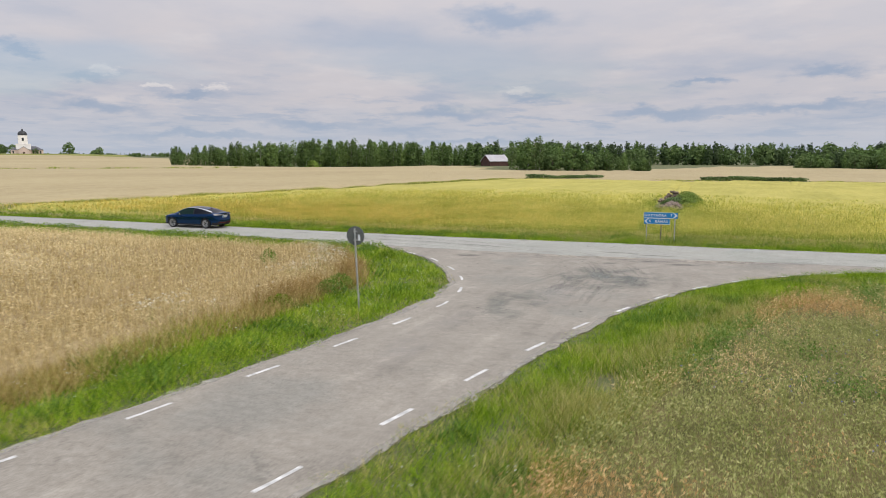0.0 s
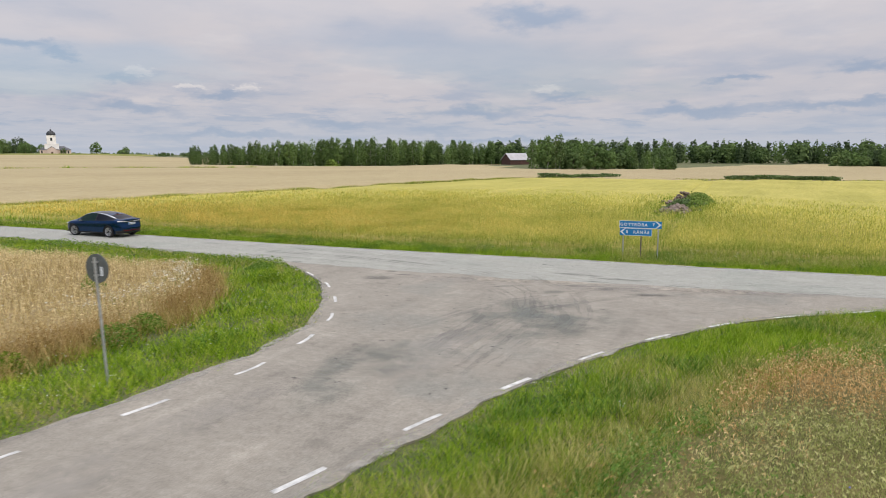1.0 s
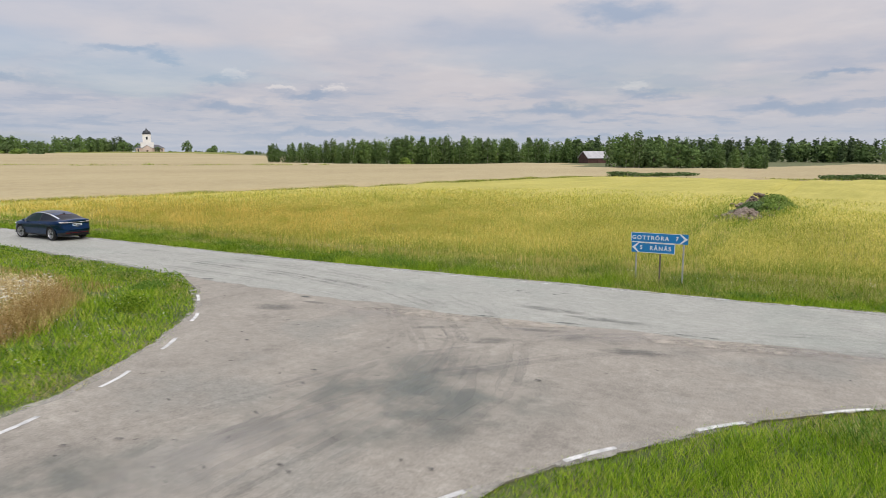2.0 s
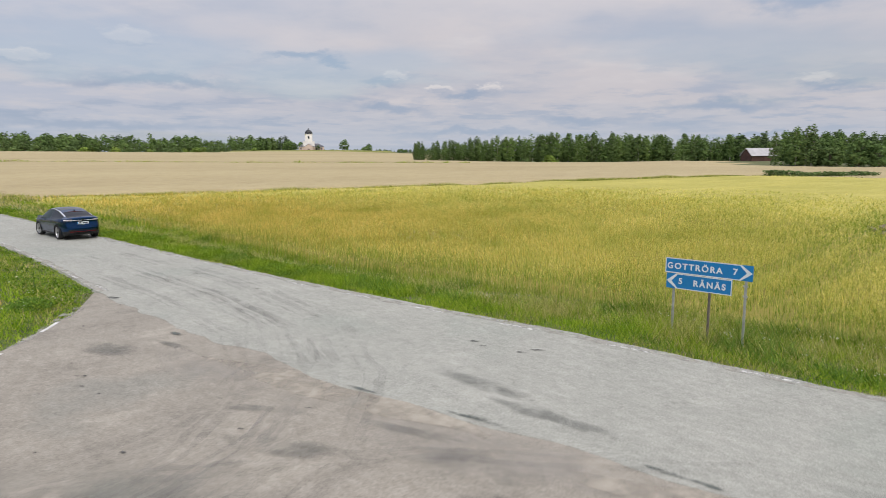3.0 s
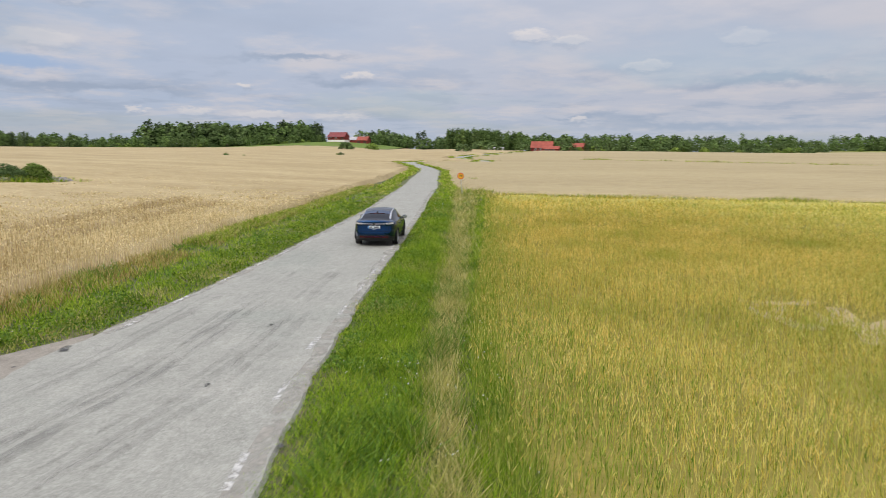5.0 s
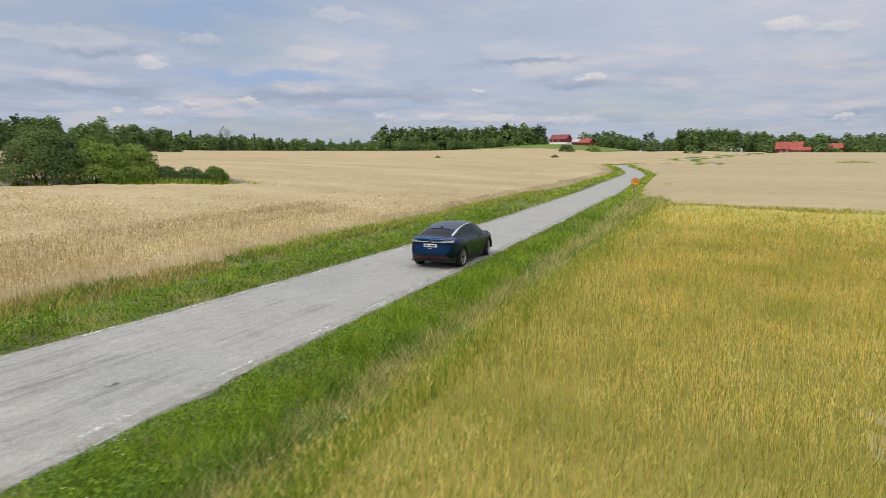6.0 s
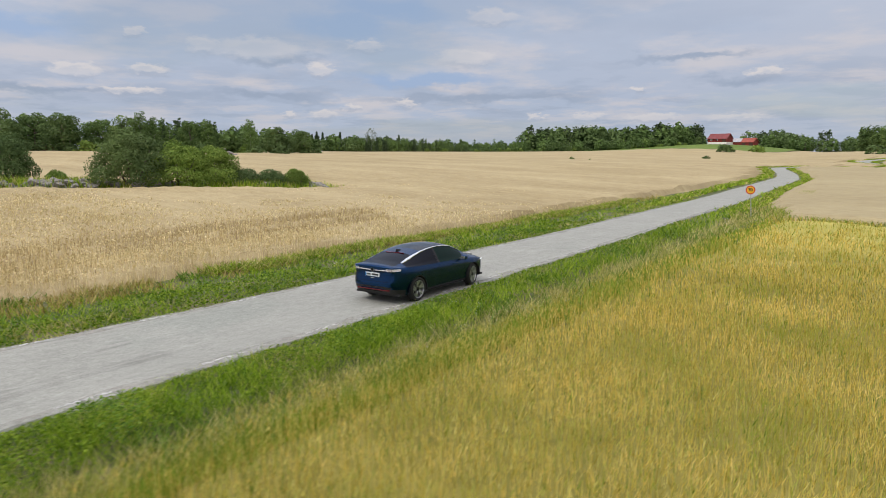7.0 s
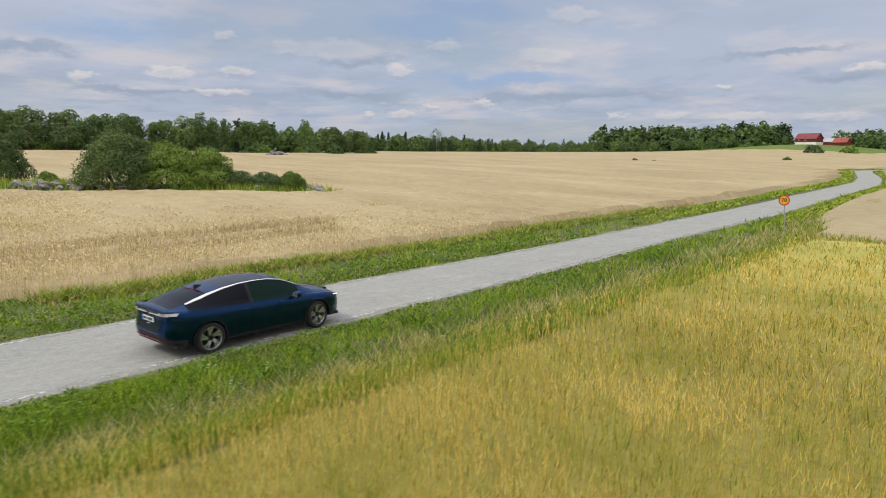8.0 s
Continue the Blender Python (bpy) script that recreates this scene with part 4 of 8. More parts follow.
def crop(name, dist, height, box4, dens, mats, label, seed, far, ear_w=0.02, blade_w=0.016, tall=1.28, wave=0.25, grid=None, lean=0.16, tram=tram_none, floor=0.66, fall=1.7, rim=-0.15, base=False, brown=None, level=1.0):
    rng = np.random.default_rng(seed)
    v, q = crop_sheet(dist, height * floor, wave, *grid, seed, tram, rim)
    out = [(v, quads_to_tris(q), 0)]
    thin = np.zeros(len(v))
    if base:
        # shade among the stems is put into the floor's colour near the camera's path
        thin = np.clip((0.85 - far_from_eye(v[:, 0], v[:, 1])) / 0.7, 0, 1) * sm((17 - v[:, 0]) / 5)
        c = v[q].mean(1)
        hole = (tram(c[:, 0], c[:, 1]) > 0.5) & (np.abs(c[:, 0] + 15.3) < 4)
        out = [(v, quads_to_tris(q[~hole]), 0), (v.copy(), quads_to_tris(q[hole]), 3)]
    if brown:
        thin = np.clip(brown(v[:, 0], v[:, 1]), 0, 1)
    x, y, s = cells(dist, dens, *box4, 3.0, rng, far=far, fall=fall)
    k = rng.random(len(x)) > 0.70 * tram(x, y)
    x, y, s = x[k], y[k], s[k]
    z = ground_z(x, y)
    edge = sm((dist(x, y) + 0.2) / 0.8)
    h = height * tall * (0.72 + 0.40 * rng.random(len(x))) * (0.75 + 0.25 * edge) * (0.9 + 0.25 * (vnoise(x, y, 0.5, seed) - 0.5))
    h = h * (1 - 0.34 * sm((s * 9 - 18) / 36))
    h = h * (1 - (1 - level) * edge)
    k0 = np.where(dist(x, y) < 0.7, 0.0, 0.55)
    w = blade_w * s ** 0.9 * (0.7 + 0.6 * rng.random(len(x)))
    bv, bt = blades(x, y, z + h * k0, h * (1 - k0), w, lean, rng)
    rim_d = dist(x, y)
    young = base & (rng.random(len(x)) < np.maximum(np.where(rim_d < 2.2, 0.75 - 0.25 * rim_d, 0.12) + 0.28 * sm((4.5 - rim_d) / 3.0) * sm((x + 16) / 6) * (vnoise(x, y, 0.3, 14) > 0.3), np.where(x < -9, 0, 1.2 * tram(x, y))))
    out.append((bv, bt, 1))
    tips = bv.reshape(-1, 3, 3)[:, 2]
    if level < 1:
        ev, et = flecks(tips - (0, 0, 0.03), 1.55 * ear_w * s ** 0.8, rng)
    else:
        ev, et = ears(tips - (0, 0, 0.02), (0.09 + 0.06 * rng.random(len(x))) * s ** 0.35, ear_w * s ** 0.9, rng)
    out.append((ev, et, 2))
    v, t, m = join(out)
    if brown:
        start = len(t) - 2 * len(x)
        dull = rng.random(len(x)) < brown(x, y)
        m[start:start + len(x)] = np.where(dull, 3, 1)
        m[start + len(x):] = np.where(dull, 3, 2)
    if base:
        start = len(t) - 2 * len(x)
        lemon = rng.random(len(x)) < np.maximum(sm((x + 30 + 0.6 * y) / 46), 0.75 * sm((y - 11) / 14))
        m[start:start + len(x)] = np.where(young, 4, np.where(lemon, 5, 1))
        m[start + len(x):] = np.where(young & (rng.random(len(x)) < 0.6), 4, np.where(lemon, 5, 2))
    me = raw_mesh(name, v, t, mats, m)
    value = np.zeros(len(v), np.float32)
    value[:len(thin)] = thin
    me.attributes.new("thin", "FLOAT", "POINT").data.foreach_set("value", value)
    return tagged(new(name, me), label, "crop field", kind="stuff")


crop("wheat_field", d_wheat, 0.74, (-66, -5, -48, -5), 460, [mat_wheat_floor, mat_wheat, mat_wheat, mat_wheat_dull], "ripe golden wheat standing dense with trampled dips", 21, 62, 0.017, 0.011,
     grid=(spaced(-66, -4, 0.55, 570), spaced(-50, -5, 0.55, 420)), tram=tram_wheat, brown=dull_wheat, level=0.87)
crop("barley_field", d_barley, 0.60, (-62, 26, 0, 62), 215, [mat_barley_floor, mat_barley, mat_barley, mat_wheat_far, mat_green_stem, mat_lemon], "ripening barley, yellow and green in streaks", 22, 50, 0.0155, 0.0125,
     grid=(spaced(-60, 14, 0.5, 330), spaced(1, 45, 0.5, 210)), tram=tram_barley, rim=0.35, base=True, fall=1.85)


def leaf_cards(centres, size, rng, outward=None, loose=0.8):
    """Small crossed-over leaf clumps: two triangles each, facing every way."""
    n = len(centres)
    a = rng.normal(size=(n, 3))
    if outward is not None:
        a = a * loose + outward
    a /= np.linalg.norm(a, axis=1)[:, None]
    b = np.cross(a, rng.normal(size=(n, 3)))
    b /= np.linalg.norm(b, axis=1)[:, None]
    c = np.cross(a, b)
    s = (size * (0.6 + 0.8 * rng.random(n)))[:, None]
    v = np.empty((n, 4, 3))
    v[:, 0], v[:, 1] = centres - b * s, centres - c * s * 0.75
    v[:, 2], v[:, 3] = centres + b * s * 0.9, centres + c * s * 0.7
    q = np.arange(4 * n).reshape(-1, 4)
    return v.reshape(-1, 3), quads_to_tris(q)


def weedy_field():
    """Oats choked by weeds: each kind in its own drifts."""
    rng = np.random.default_rng(23)
    v, q = crop_sheet(d_meadow, 0.20, 0.5, spaced(4, 26, 0.5, 62), spaced(-42, 2, 0.5, 95), 23)
    out = [(v, quads_to_tris(q), 0)]
    x, y, s = cells(d_meadow, 98, 4, 34, -44, 6, 2.0, rng, far=32)
    drift = [vnoise(x, y, 0.33, 61) + 0.5 * vnoise(x, y, 1.1, 62) + 0.06, vnoise(x, y, 0.30, 63) + 0.5 * vnoise(x, y, 1.0, 64) + 0.10 + 0.15 * sm((y + 27) / 5), vnoise(x, y, 0.36, 65) + 0.5 * vnoise(x, y, 1.2, 66) + 0.13 - 0.12 * sm((y + 25) / 4),
             vnoise(x, y, 0.4, 67) + 0.5 * vnoise(x, y, 1.0, 68) - 0.14 + 0.28 * (d_meadow(x, y) < 0.9)]
    kind = np.argmax(np.stack(drift) + rng.normal(0, 0.09, (4, len(x))), 0)
    gap = vnoise(x, y, 1.6, 69) > 0.14
    for k, (hh, w, lean) in enumerate(((0.58, 0.006, 0.40), (0.46, 0.009, 0.65), (0.60, 0.006, 0.35), (0.42, 0.011, 0.6))):
        m = (kind == k) & gap
        xx, yy, ss = x[m], y[m], s[m]
        h = hh * (0.6 + 0.65 * rng.random(len(xx)))
        bv, bt = blades(xx, yy, ground_z(xx, yy) + 0.05, h, w * ss ** 0.9, lean, rng)
        out.append((bv, bt, k + 1))
        tips = bv.reshape(-1, 3, 3)
        for f in (1.0, 0.93, 0.85, 0.75, 0.65, 0.5):
            base = tips[:, 0] * (1 - f) + tips[:, 2] * f
            lv, lt = flecks(base + rng.normal(0, 0.06, base.shape), (0.040 if k in (1, 3) else 0.036) * ss ** 0.7, rng)
            out.append((lv, lt, k + 1))
    v, t, m = join(out)
    tagged(new("weedy_field", raw_mesh("weedy_field", v, t, [mat_meadow_floor, mat_oats, mat_grey_weed, mat_dock, mat_green_weed], m)), "thin oats overgrown with grey-green weeds and rusty docks", "crop field", kind="stuff")


weedy_field()
v, q = crop_sheet(d_tan, 0.6, 0.2, spaced(-140, -40, 1.6, 760, 1.1), spaced(-10, 40, 1.2, 640, 1.1), 31)
tagged(new("far_wheat_field", raw_mesh("far_wheat_field", v, q, [mat_wheat_far])), "pale ripe wheat field reaching to the distant woods", "crop field", kind="stuff")


v, q = crop_sheet(d_pasture, 0.25, 0.3, np.arange(-640.0, -460, 6), np.arange(-250.0, -85, 6), 33)
tagged(new("pasture", raw_mesh("pasture", v, q, [mat_pasture])), "grazed green pasture before the red barn", "grass", kind="stuff")


def d_slope(x, y):
    u, w = ((x + 655) * 0.85 + (y - 384) * -0.53), ((x + 655) * 0.53 + (y - 384) * 0.85)
    return (1 - np.hypot(u / 26, w / 95)) * 26


v, q = crop_sheet(d_slope, 1.3, 0.3, np.arange(-760.0, -560, 5), np.arange(280.0, 480, 5), 34)
tagged(new("church_slope", raw_mesh("church_slope", v, q, [mat_slope])), "dry green grass slope below the church", "grass", kind="stuff")


def d_verge(x, y):
    f = np.maximum.reduce([g(x, y) for g in FIELDS])
    return np.minimum.reduce([off_road(x, y) + 0.04 + 0.26 * vnoise(x, y, 1.3, 45) + 0.5 * np.maximum(0, vnoise(x, y, 2.6, 46) - 0.55), 0.5 - f, 12 - off_road(x, y)])


def bare(x, y):
    """Patches where the turf is worn to pale earth."""
    b = np.exp(-((x + 3.0) / 2.2) ** 4 - ((y - np.interp(x, [-5.2, -4.3, -3.7, -2.9, -2.0, -0.5, 1.0], [3.9, 4.7, 5.1, 5.5, 5.9, 6.3, 6.6])) / 0.45) ** 2) * (0.5 + 0.5 * vnoise(x, y, 1.1, 77))
    b = np.maximum(b, 0.6 * np.exp(-((x - 4.3) / 0.35) ** 2 - ((y + 26.0) / 1.0) ** 2))
    b = np.maximum(b, np.exp(-((x - 5.4) / 0.35) ** 2 - ((y + 22.5) / 0.9) ** 2))
    b = np.maximum(b, np.exp(-((x + 11.6) / 1.1) ** 2 - ((y + 7.7) / 0.35) ** 2))
    b = np.maximum(b, 0.9 * np.exp(-((x + 5.9) / 0.45) ** 2 - ((y + 15.9) / 0.6) ** 2))
    return np.maximum(b, np.exp(-((x + 5.0) / 0.5) ** 2 - ((y - 2.75) / 0.3) ** 2))


def verge():
    rng = np.random.default_rng(41)
    x, y, s = cells(d_verge, 700, -90, 40, -45, 14, 1.5, rng, near=8.0, fall=1.8, far=66)
    k = rng.random(len(x)) > 1.25 * bare(x, y)
    x, y, s = x[k], y[k], s[k]
    o = off_road(x, y)
    tall = 0.07 + 0.15 * sm(o / 1.2) + 0.15 * sm((vnoise(x, y, 0.5, 6) - 0.38) * 2) * sm(o / 0.9) + 0.12 * sm((vnoise(x, y, 1.7, 16) - 0.5) * 2.5) * sm(o / 0.6)
    tuft = 0.62 + 0.85 * vnoise(x, y, 1.9, 17)
    h = 0.86 * tall * tuft * (0.6 + 0.7 * rng.random(len(x)))
    h = h * np.where((x < -10) & (y < road_mid(x)), 0.62, 1.0)
    f = np.maximum.reduce([g(x, y) for g in FIELDS])
    north = y > road_mid(x)
    dry = np.where(north, np.maximum(sm((o - 1.7) / 0.7) * (0.2 + 0.8 * sm((-x - 4) / 4)), 0.62 * sm((o - 1.15) / 0.4) * sm((x + 6) / 3)), np.where(x > 3, 0.8 * sm((f + 1.9) / 1.4), sm((f + 0.9) / 0.8))) * (0.55 + 0.5 * (vnoise(x, y, 0.35, 9) > 0.4)) + 0.35 * (vnoise(x, y, 0.5, 19) > 0.72)
    dry = np.where(north & (f > -0.55), 0.15 + 0.4 * sm((x + 6) / 3), dry)
    dry = np.where((x < -10) & ~north, np.maximum(dry, 0.8 * np.exp(-((o - 1.15) / 0.45) ** 2) * (vnoise(x, y, 0.4, 87) > 0.35)), dry)
    strawy = north & (o > 2.15) & (o < 3.0) & (f < -0.25) & (x < -5)
    pick = rng.random(len(x)) < np.where(strawy, np.maximum(dry, 0.62), dry * 0.85)
    h = np.where(pick, h * 1.15 + 0.05, h) + 0.07 * (pick & strawy)
    w = 0.0135 * s ** 0.9 * (0.6 + 0.8 * rng.random(len(x)))
    out = []
    bleached = strawy & (vnoise(x, y, 1.3, 33) + 0.35 * np.sin(7919.0 * x) > 0.5)
    for m, k in ((0, ~pick), (1, pick & ~bleached), (4, pick & bleached)):
        v, t = blades(x[k], y[k], ground_z(x[k], y[k]), h[k], w[k], 0.75, rng)
        out.append((v, t, m))
    weed = (vnoise(x, y, 0.8, 27) + 0.5 * vnoise(x, y, 2.3, 28) > 0.98) & (o > 0.5) & (rng.random(len(x)) < 0.30)
    v, t = blades(x[weed], y[weed], ground_z(x[weed], y[weed]) + 0.05, 0.08 + 0.75 * h[weed], w[weed] * 2.0, 1.0, rng)
    out.append((v, t, 3))
    # straw and rusty stems where crop and verge meet
    reach = np.where((x < -3) & (y < -8), 1.5, np.where((x > -27) & (x < -9), 2.1, 1.2))
    pick = (rng.random(len(x)) < 0.75 * sm((f + reach) / 0.5)) & ~north & (x < 3) & (vnoise(x, y, 0.35, 9) > 0.22)
    xx, yy, ss = x[pick], y[pick], s[pick]
    v, t = blades(xx, yy, ground_z(xx, yy), np.where(xx < -11, 0.5, 1.0) * (0.30 + 0.35 * rng.random(len(xx))), 0.016 * ss ** 0.9, 0.5, rng)
    out.append((v, t, 2))
    v, t, m = join(out)
    tagged(new("verge_grass", raw_mesh("verge_grass", v, t, [mat_grass, mat_verge_dry, mat_rust_stem, mat_weed_dark, mat_straw], m)), "lush green roadside grass with drier straw patches", "grass", kind="stuff")


verge()


def balk(name, pts, width, height, count, seed, label, dry=0.7, lean=0.5, wide=1.0):
    """A strip of rank grass between fields."""
    rng = np.random.default_rng(seed)
    p = np.array(pts, float)
    s = np.concatenate([[0], np.cumsum(np.hypot(*np.diff(p, axis=0).T))])
    u = rng.random(count) * s[-1]
    x = np.interp(u, s, p[:, 0]) + rng.normal(0, width / 2, count)
    y = np.interp(u, s, p[:, 1]) + rng.normal(0, width / 2, count)
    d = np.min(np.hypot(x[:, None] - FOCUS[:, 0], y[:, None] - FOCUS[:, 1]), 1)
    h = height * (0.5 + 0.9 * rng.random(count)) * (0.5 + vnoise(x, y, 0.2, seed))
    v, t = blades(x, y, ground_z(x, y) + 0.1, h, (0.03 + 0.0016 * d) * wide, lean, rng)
    tagged(new(name, raw_mesh(name, v, t, [mat_grass, mat_verge_dry], (rng.random(count) < dry).astype(int))), label, "grass", kind="stuff")


balk("grass_balk", [(-64, 1.6), (-59.5, 3), (-57.5, 23), (-53.6, 52), (-49, 124)], 0.7, 0.42, 18000, 85, "narrow balk of rank grass between two fields", 0.85)
balk("grass_balk", [(-95, -2.0), (-80, 0.4), (-72, 1.4), (-61, 2.4)], 0.8, 0.4, 5000, 87, "rank straw-coloured grass beside the road sign")
balk("grass_balk", [(-49, 126), (-26, 130), (-5, 137.5), (17, 143), (60, 156)], 1.0, 0.4, 3000, 88, "grass margin at the far edge of the barley", 0.85)

balk("grass_balk", [(-300, 30), (-299, 45), (-285, 70), (-257, 121), (-250, 165), (-236, 230)], 0.4, 1.0, 2600, 92, "narrow weedy furrow across the ripe field", 0.5)
XW = np.arange(-70.0, -25.5, 1.0)
balk("tall_grass", [(a, float(np.interp(a, [-100, -52, -26, -17, -12, 0], [-14.4, -11.2, -9.5, -8.8, -8.5, -8.3])) + 0.7) for a in XW], 0.55, 0.20, 11000, 94, "tall green grass along the wheat's edge", 0.6, 1.3, 0.7)
XE = np.concatenate([np.arange(-500.0, -330, 8), np.arange(-330.0, -60, 5)])
balk("far_verge", [(a, float(road_mid(a) + road_half(a)) + 1.5) for a in XE], 0.9, 0.24, 17000, 89, "green verge along the far stretch of road", 0.3, 1.4, 1.5)
balk("far_verge", [(a, float(road_mid(a) - road_half(a)) - 1.7) for a in XE], 1.0, 0.24, 18000, 90, "green verge along the far stretch of road", 0.3, 1.4, 1.5)
balk("island_weeds", [(-24, -51), (-38.5, -45.5), (-46, -39.5), (-54, -35.5)], 2.6, 0.75, 12000, 91, "rank weeds round stones and bushes in the wheat", 0.3)


def flowers():
    rng = np.random.default_rng(43)
    n = 6500
    x, y = rng.uniform(-60, 30, n), rng.uniform(-40, 12, n)
    f = np.maximum.reduce([g(x, y) for g in FIELDS])
    edge_in = np.where((x < -5) & (x > -14) & (y < -8), 1.6, 0.5)
    ok = (off_road(x, y) > 0.5) & (f < edge_in) & (off_road(x, y) < 8) & (vnoise(x, y, 0.30, 4) > np.where(edge_in > 1, 0.40, 0.55))
    x, y = x[ok], y[ok]
    verts, tris = [], []
    for a, b in zip(x, y):
        z = float(ground_z(a, b)) + rng.uniform(0.25, 0.62) + (0.35 if d_wheat(np.array([a]), np.array([b]))[0] > 0 else 0.0)
        for _ in range(rng.integers(2, 6)):
            cx, cy, cz, r = a + rng.normal(0, 0.09), b + rng.normal(0, 0.09), z + rng.normal(0, 0.05), rng.uniform(0.007, 0.018)
            o = len(verts)
            verts.append((cx, cy, cz + 0.008))
            for k in range(6):
                verts.append((cx + r * math.cos(k * 1.047), cy + r * math.sin(k * 1.047), cz))
            tris += [(o, o + 1 + k, o + 1 + (k + 1) % 6) for k in range(6)]
    tagged(new("umbel_flowers", raw_mesh("umbel_flowers", np.array(verts), np.array(tris), [mat_umbel])), "small white umbels of wild flowers in the verge", "wild flowers", kind="stuff")
    x, y = rng.uniform(6, 16, 900), rng.uniform(-34, -8, 900)
    ok = (d_meadow(x, y) > 0.4) & (vnoise(x, y, 0.4, 2) > 0.62)
    verts, tris = [], []
    for a, b in zip(x[ok], y[ok]):
        z = float(ground_z(a, b)) + rng.uniform(0.4, 0.6)
        o = len(verts)
        verts.append((a, b, z + 0.006))
        for k in range(6):
            verts.append((a + 0.018 * math.cos(k * 1.047), b + 0.018 * math.sin(k * 1.047), z))
        tris += [(o, o + 1 + k, o + 1 + (k + 1) % 6) for k in range(6)]
    tagged(new("cornflowers", raw_mesh("cornflowers", np.array(verts), np.array(tris), [mat_corn_flower])), "scattered blue cornflowers among the weeds", "wild flowers", kind="stuff")


flowers()


# ---- trees and bushes ----
def leaves(name, stops):
    mid = stops[1]
    calm = [tuple(m + 0.62 * (c - m) for c, m in zip(st, mid)) for st in stops]
    return growth(name, calm, 0.09, 1.0, mixin=0.40, trans=0.25, tone=0.11)


mat_birch = leaves("birch_leaves", [(0.068, 0.118, 0.038), (0.122, 0.195, 0.060), (0.222, 0.322, 0.112)])
mat_oak = leaves("oak_leaves", [(0.062, 0.108, 0.038), (0.118, 0.180, 0.064), (0.21, 0.29, 0.11)])
mat_pine = leaves("pine_needles", [(0.045, 0.075, 0.037), (0.078, 0.116, 0.055), (0.112, 0.15, 0.073)])
mat_bush = leaves("bush_leaves", [(0.102, 0.171, 0.034), (0.181, 0.272, 0.057), (0.295, 0.363, 0.097)])
mat_grey_bush = leaves("grey_green_leaves", [(0.065, 0.108, 0.038), (0.108, 0.162, 0.059), (0.173, 0.216, 0.092)])
mat_pale_leaf = leaves("pale_aspen_leaves", [(0.16, 0.20, 0.13), (0.25, 0.29, 0.20), (0.34, 0.37, 0.28)])
mat_bark = worn("grey_brown_bark", (0.14, 0.11, 0.085), 0.9, 0.3, 6, bump=0.02)
mat_birch_bark = worn("white_birch_bark", (0.48, 0.46, 0.42), 0.8, 0.35, 5)


def crown_shape(kind, h, r, rng, cards, size):
    """Points of a crown of lobes (or tiers for conifers), from the trunk's foot."""
    cs, out = [], []
    if kind == "spruce":
        n = cards
        u = rng.random(n) ** 0.75
        z = h * (0.10 + 0.90 * u)
        rad = r * (1 - u) * (0.75 + 0.35 * np.sin(u * 40)) + 0.15
        a = rng.random(n) * 2 * math.pi
        rad = rad * (0.55 + 0.5 * rng.random(n))
        p = np.stack([np.cos(a) * rad, np.sin(a) * rad, z - rad * 0.25], 1)
        o = np.stack([np.cos(a), np.sin(a), np.full(n, 0.5)], 1)
        return p, o
    lobes = []
    if kind == "birch":
        # a slim column, widest below the middle, with a pointed top
        for k in range(22):
            u = k / 21
            w = r * (0.30 + 0.70 * math.sin(math.pi * (0.14 + 0.80 * u) ** 0.80))
            a, q = k * 2.4 + rng.normal(0, 0.3), rng.uniform(0.35, 0.62)
            lobes.append((w * q * math.cos(a), w * q * math.sin(a), h * (0.12 + 0.83 * u), 0.12 * r + w * 0.52, h * rng.uniform(0.055, 0.085)))
    elif kind == "pine":
        for k in range(20):
            a, u = k * 2.4, k / 19
            w = r * (0.95 - 0.55 * u ** 2)
            q = rng.uniform(0.35, 0.8)
            lobes.append((w * q * math.cos(a), w * q * math.sin(a), h * (0.16 + 0.76 * u), r * rng.uniform(0.34, 0.50) * (1.1 - 0.4 * u), h * rng.uniform(0.05, 0.085)))
    elif kind == "bush":
        for k in range(22):
            a, q = k * 2.4 + rng.normal(0, 0.2), math.sqrt((k + 0.5) / 22)
            lobes.append((r * 0.70 * q * math.cos(a), r * 0.70 * q * math.sin(a), h * (0.10 + 0.60 * (1 - q * q) + 0.13 * rng.random()), r * (0.26 + 0.12 * rng.random()), h * rng.uniform(0.15, 0.22)))
    else:
        # a full dome of many clumps, some standing out of it
        for k in range(30):
            u = (k + 0.5) / 30
            a, up = k * 2.4 + rng.normal(0, 0.25), -0.75 + 1.72 * u
            q = math.sqrt(max(0.0, 1 - up * up)) * rng.uniform(0.62, 0.88)
            lobes.append((r * q * math.cos(a), r * q * math.sin(a), h * (0.53 + 0.37 * up * rng.uniform(0.85, 1.08)), r * rng.uniform(0.24, 0.40), h * rng.uniform(0.075, 0.12)))
    tot = sum(l[3] ** 2 for l in lobes)
    for lx, ly, lz, lr, lh in lobes:
        n = max(6, int(cards * lr * lr / tot))
        d = rng.normal(size=(n, 3))
        d /= np.linalg.norm(d, axis=1)[:, None]
        d[:, 2] = np.where(d[:, 2] < -0.7, -d[:, 2], d[:, 2])
        k = (0.74 + 0.36 * rng.random(n) ** 1.5)[:, None]
        cs.append(np.array([lx, ly, lz]) + d * k * np.array([lr, lr, lh]))
        out.append(d + (0.5 * lx / r, 0.5 * ly / r, 0.25))
    return np.vstack(cs), np.vstack(out)


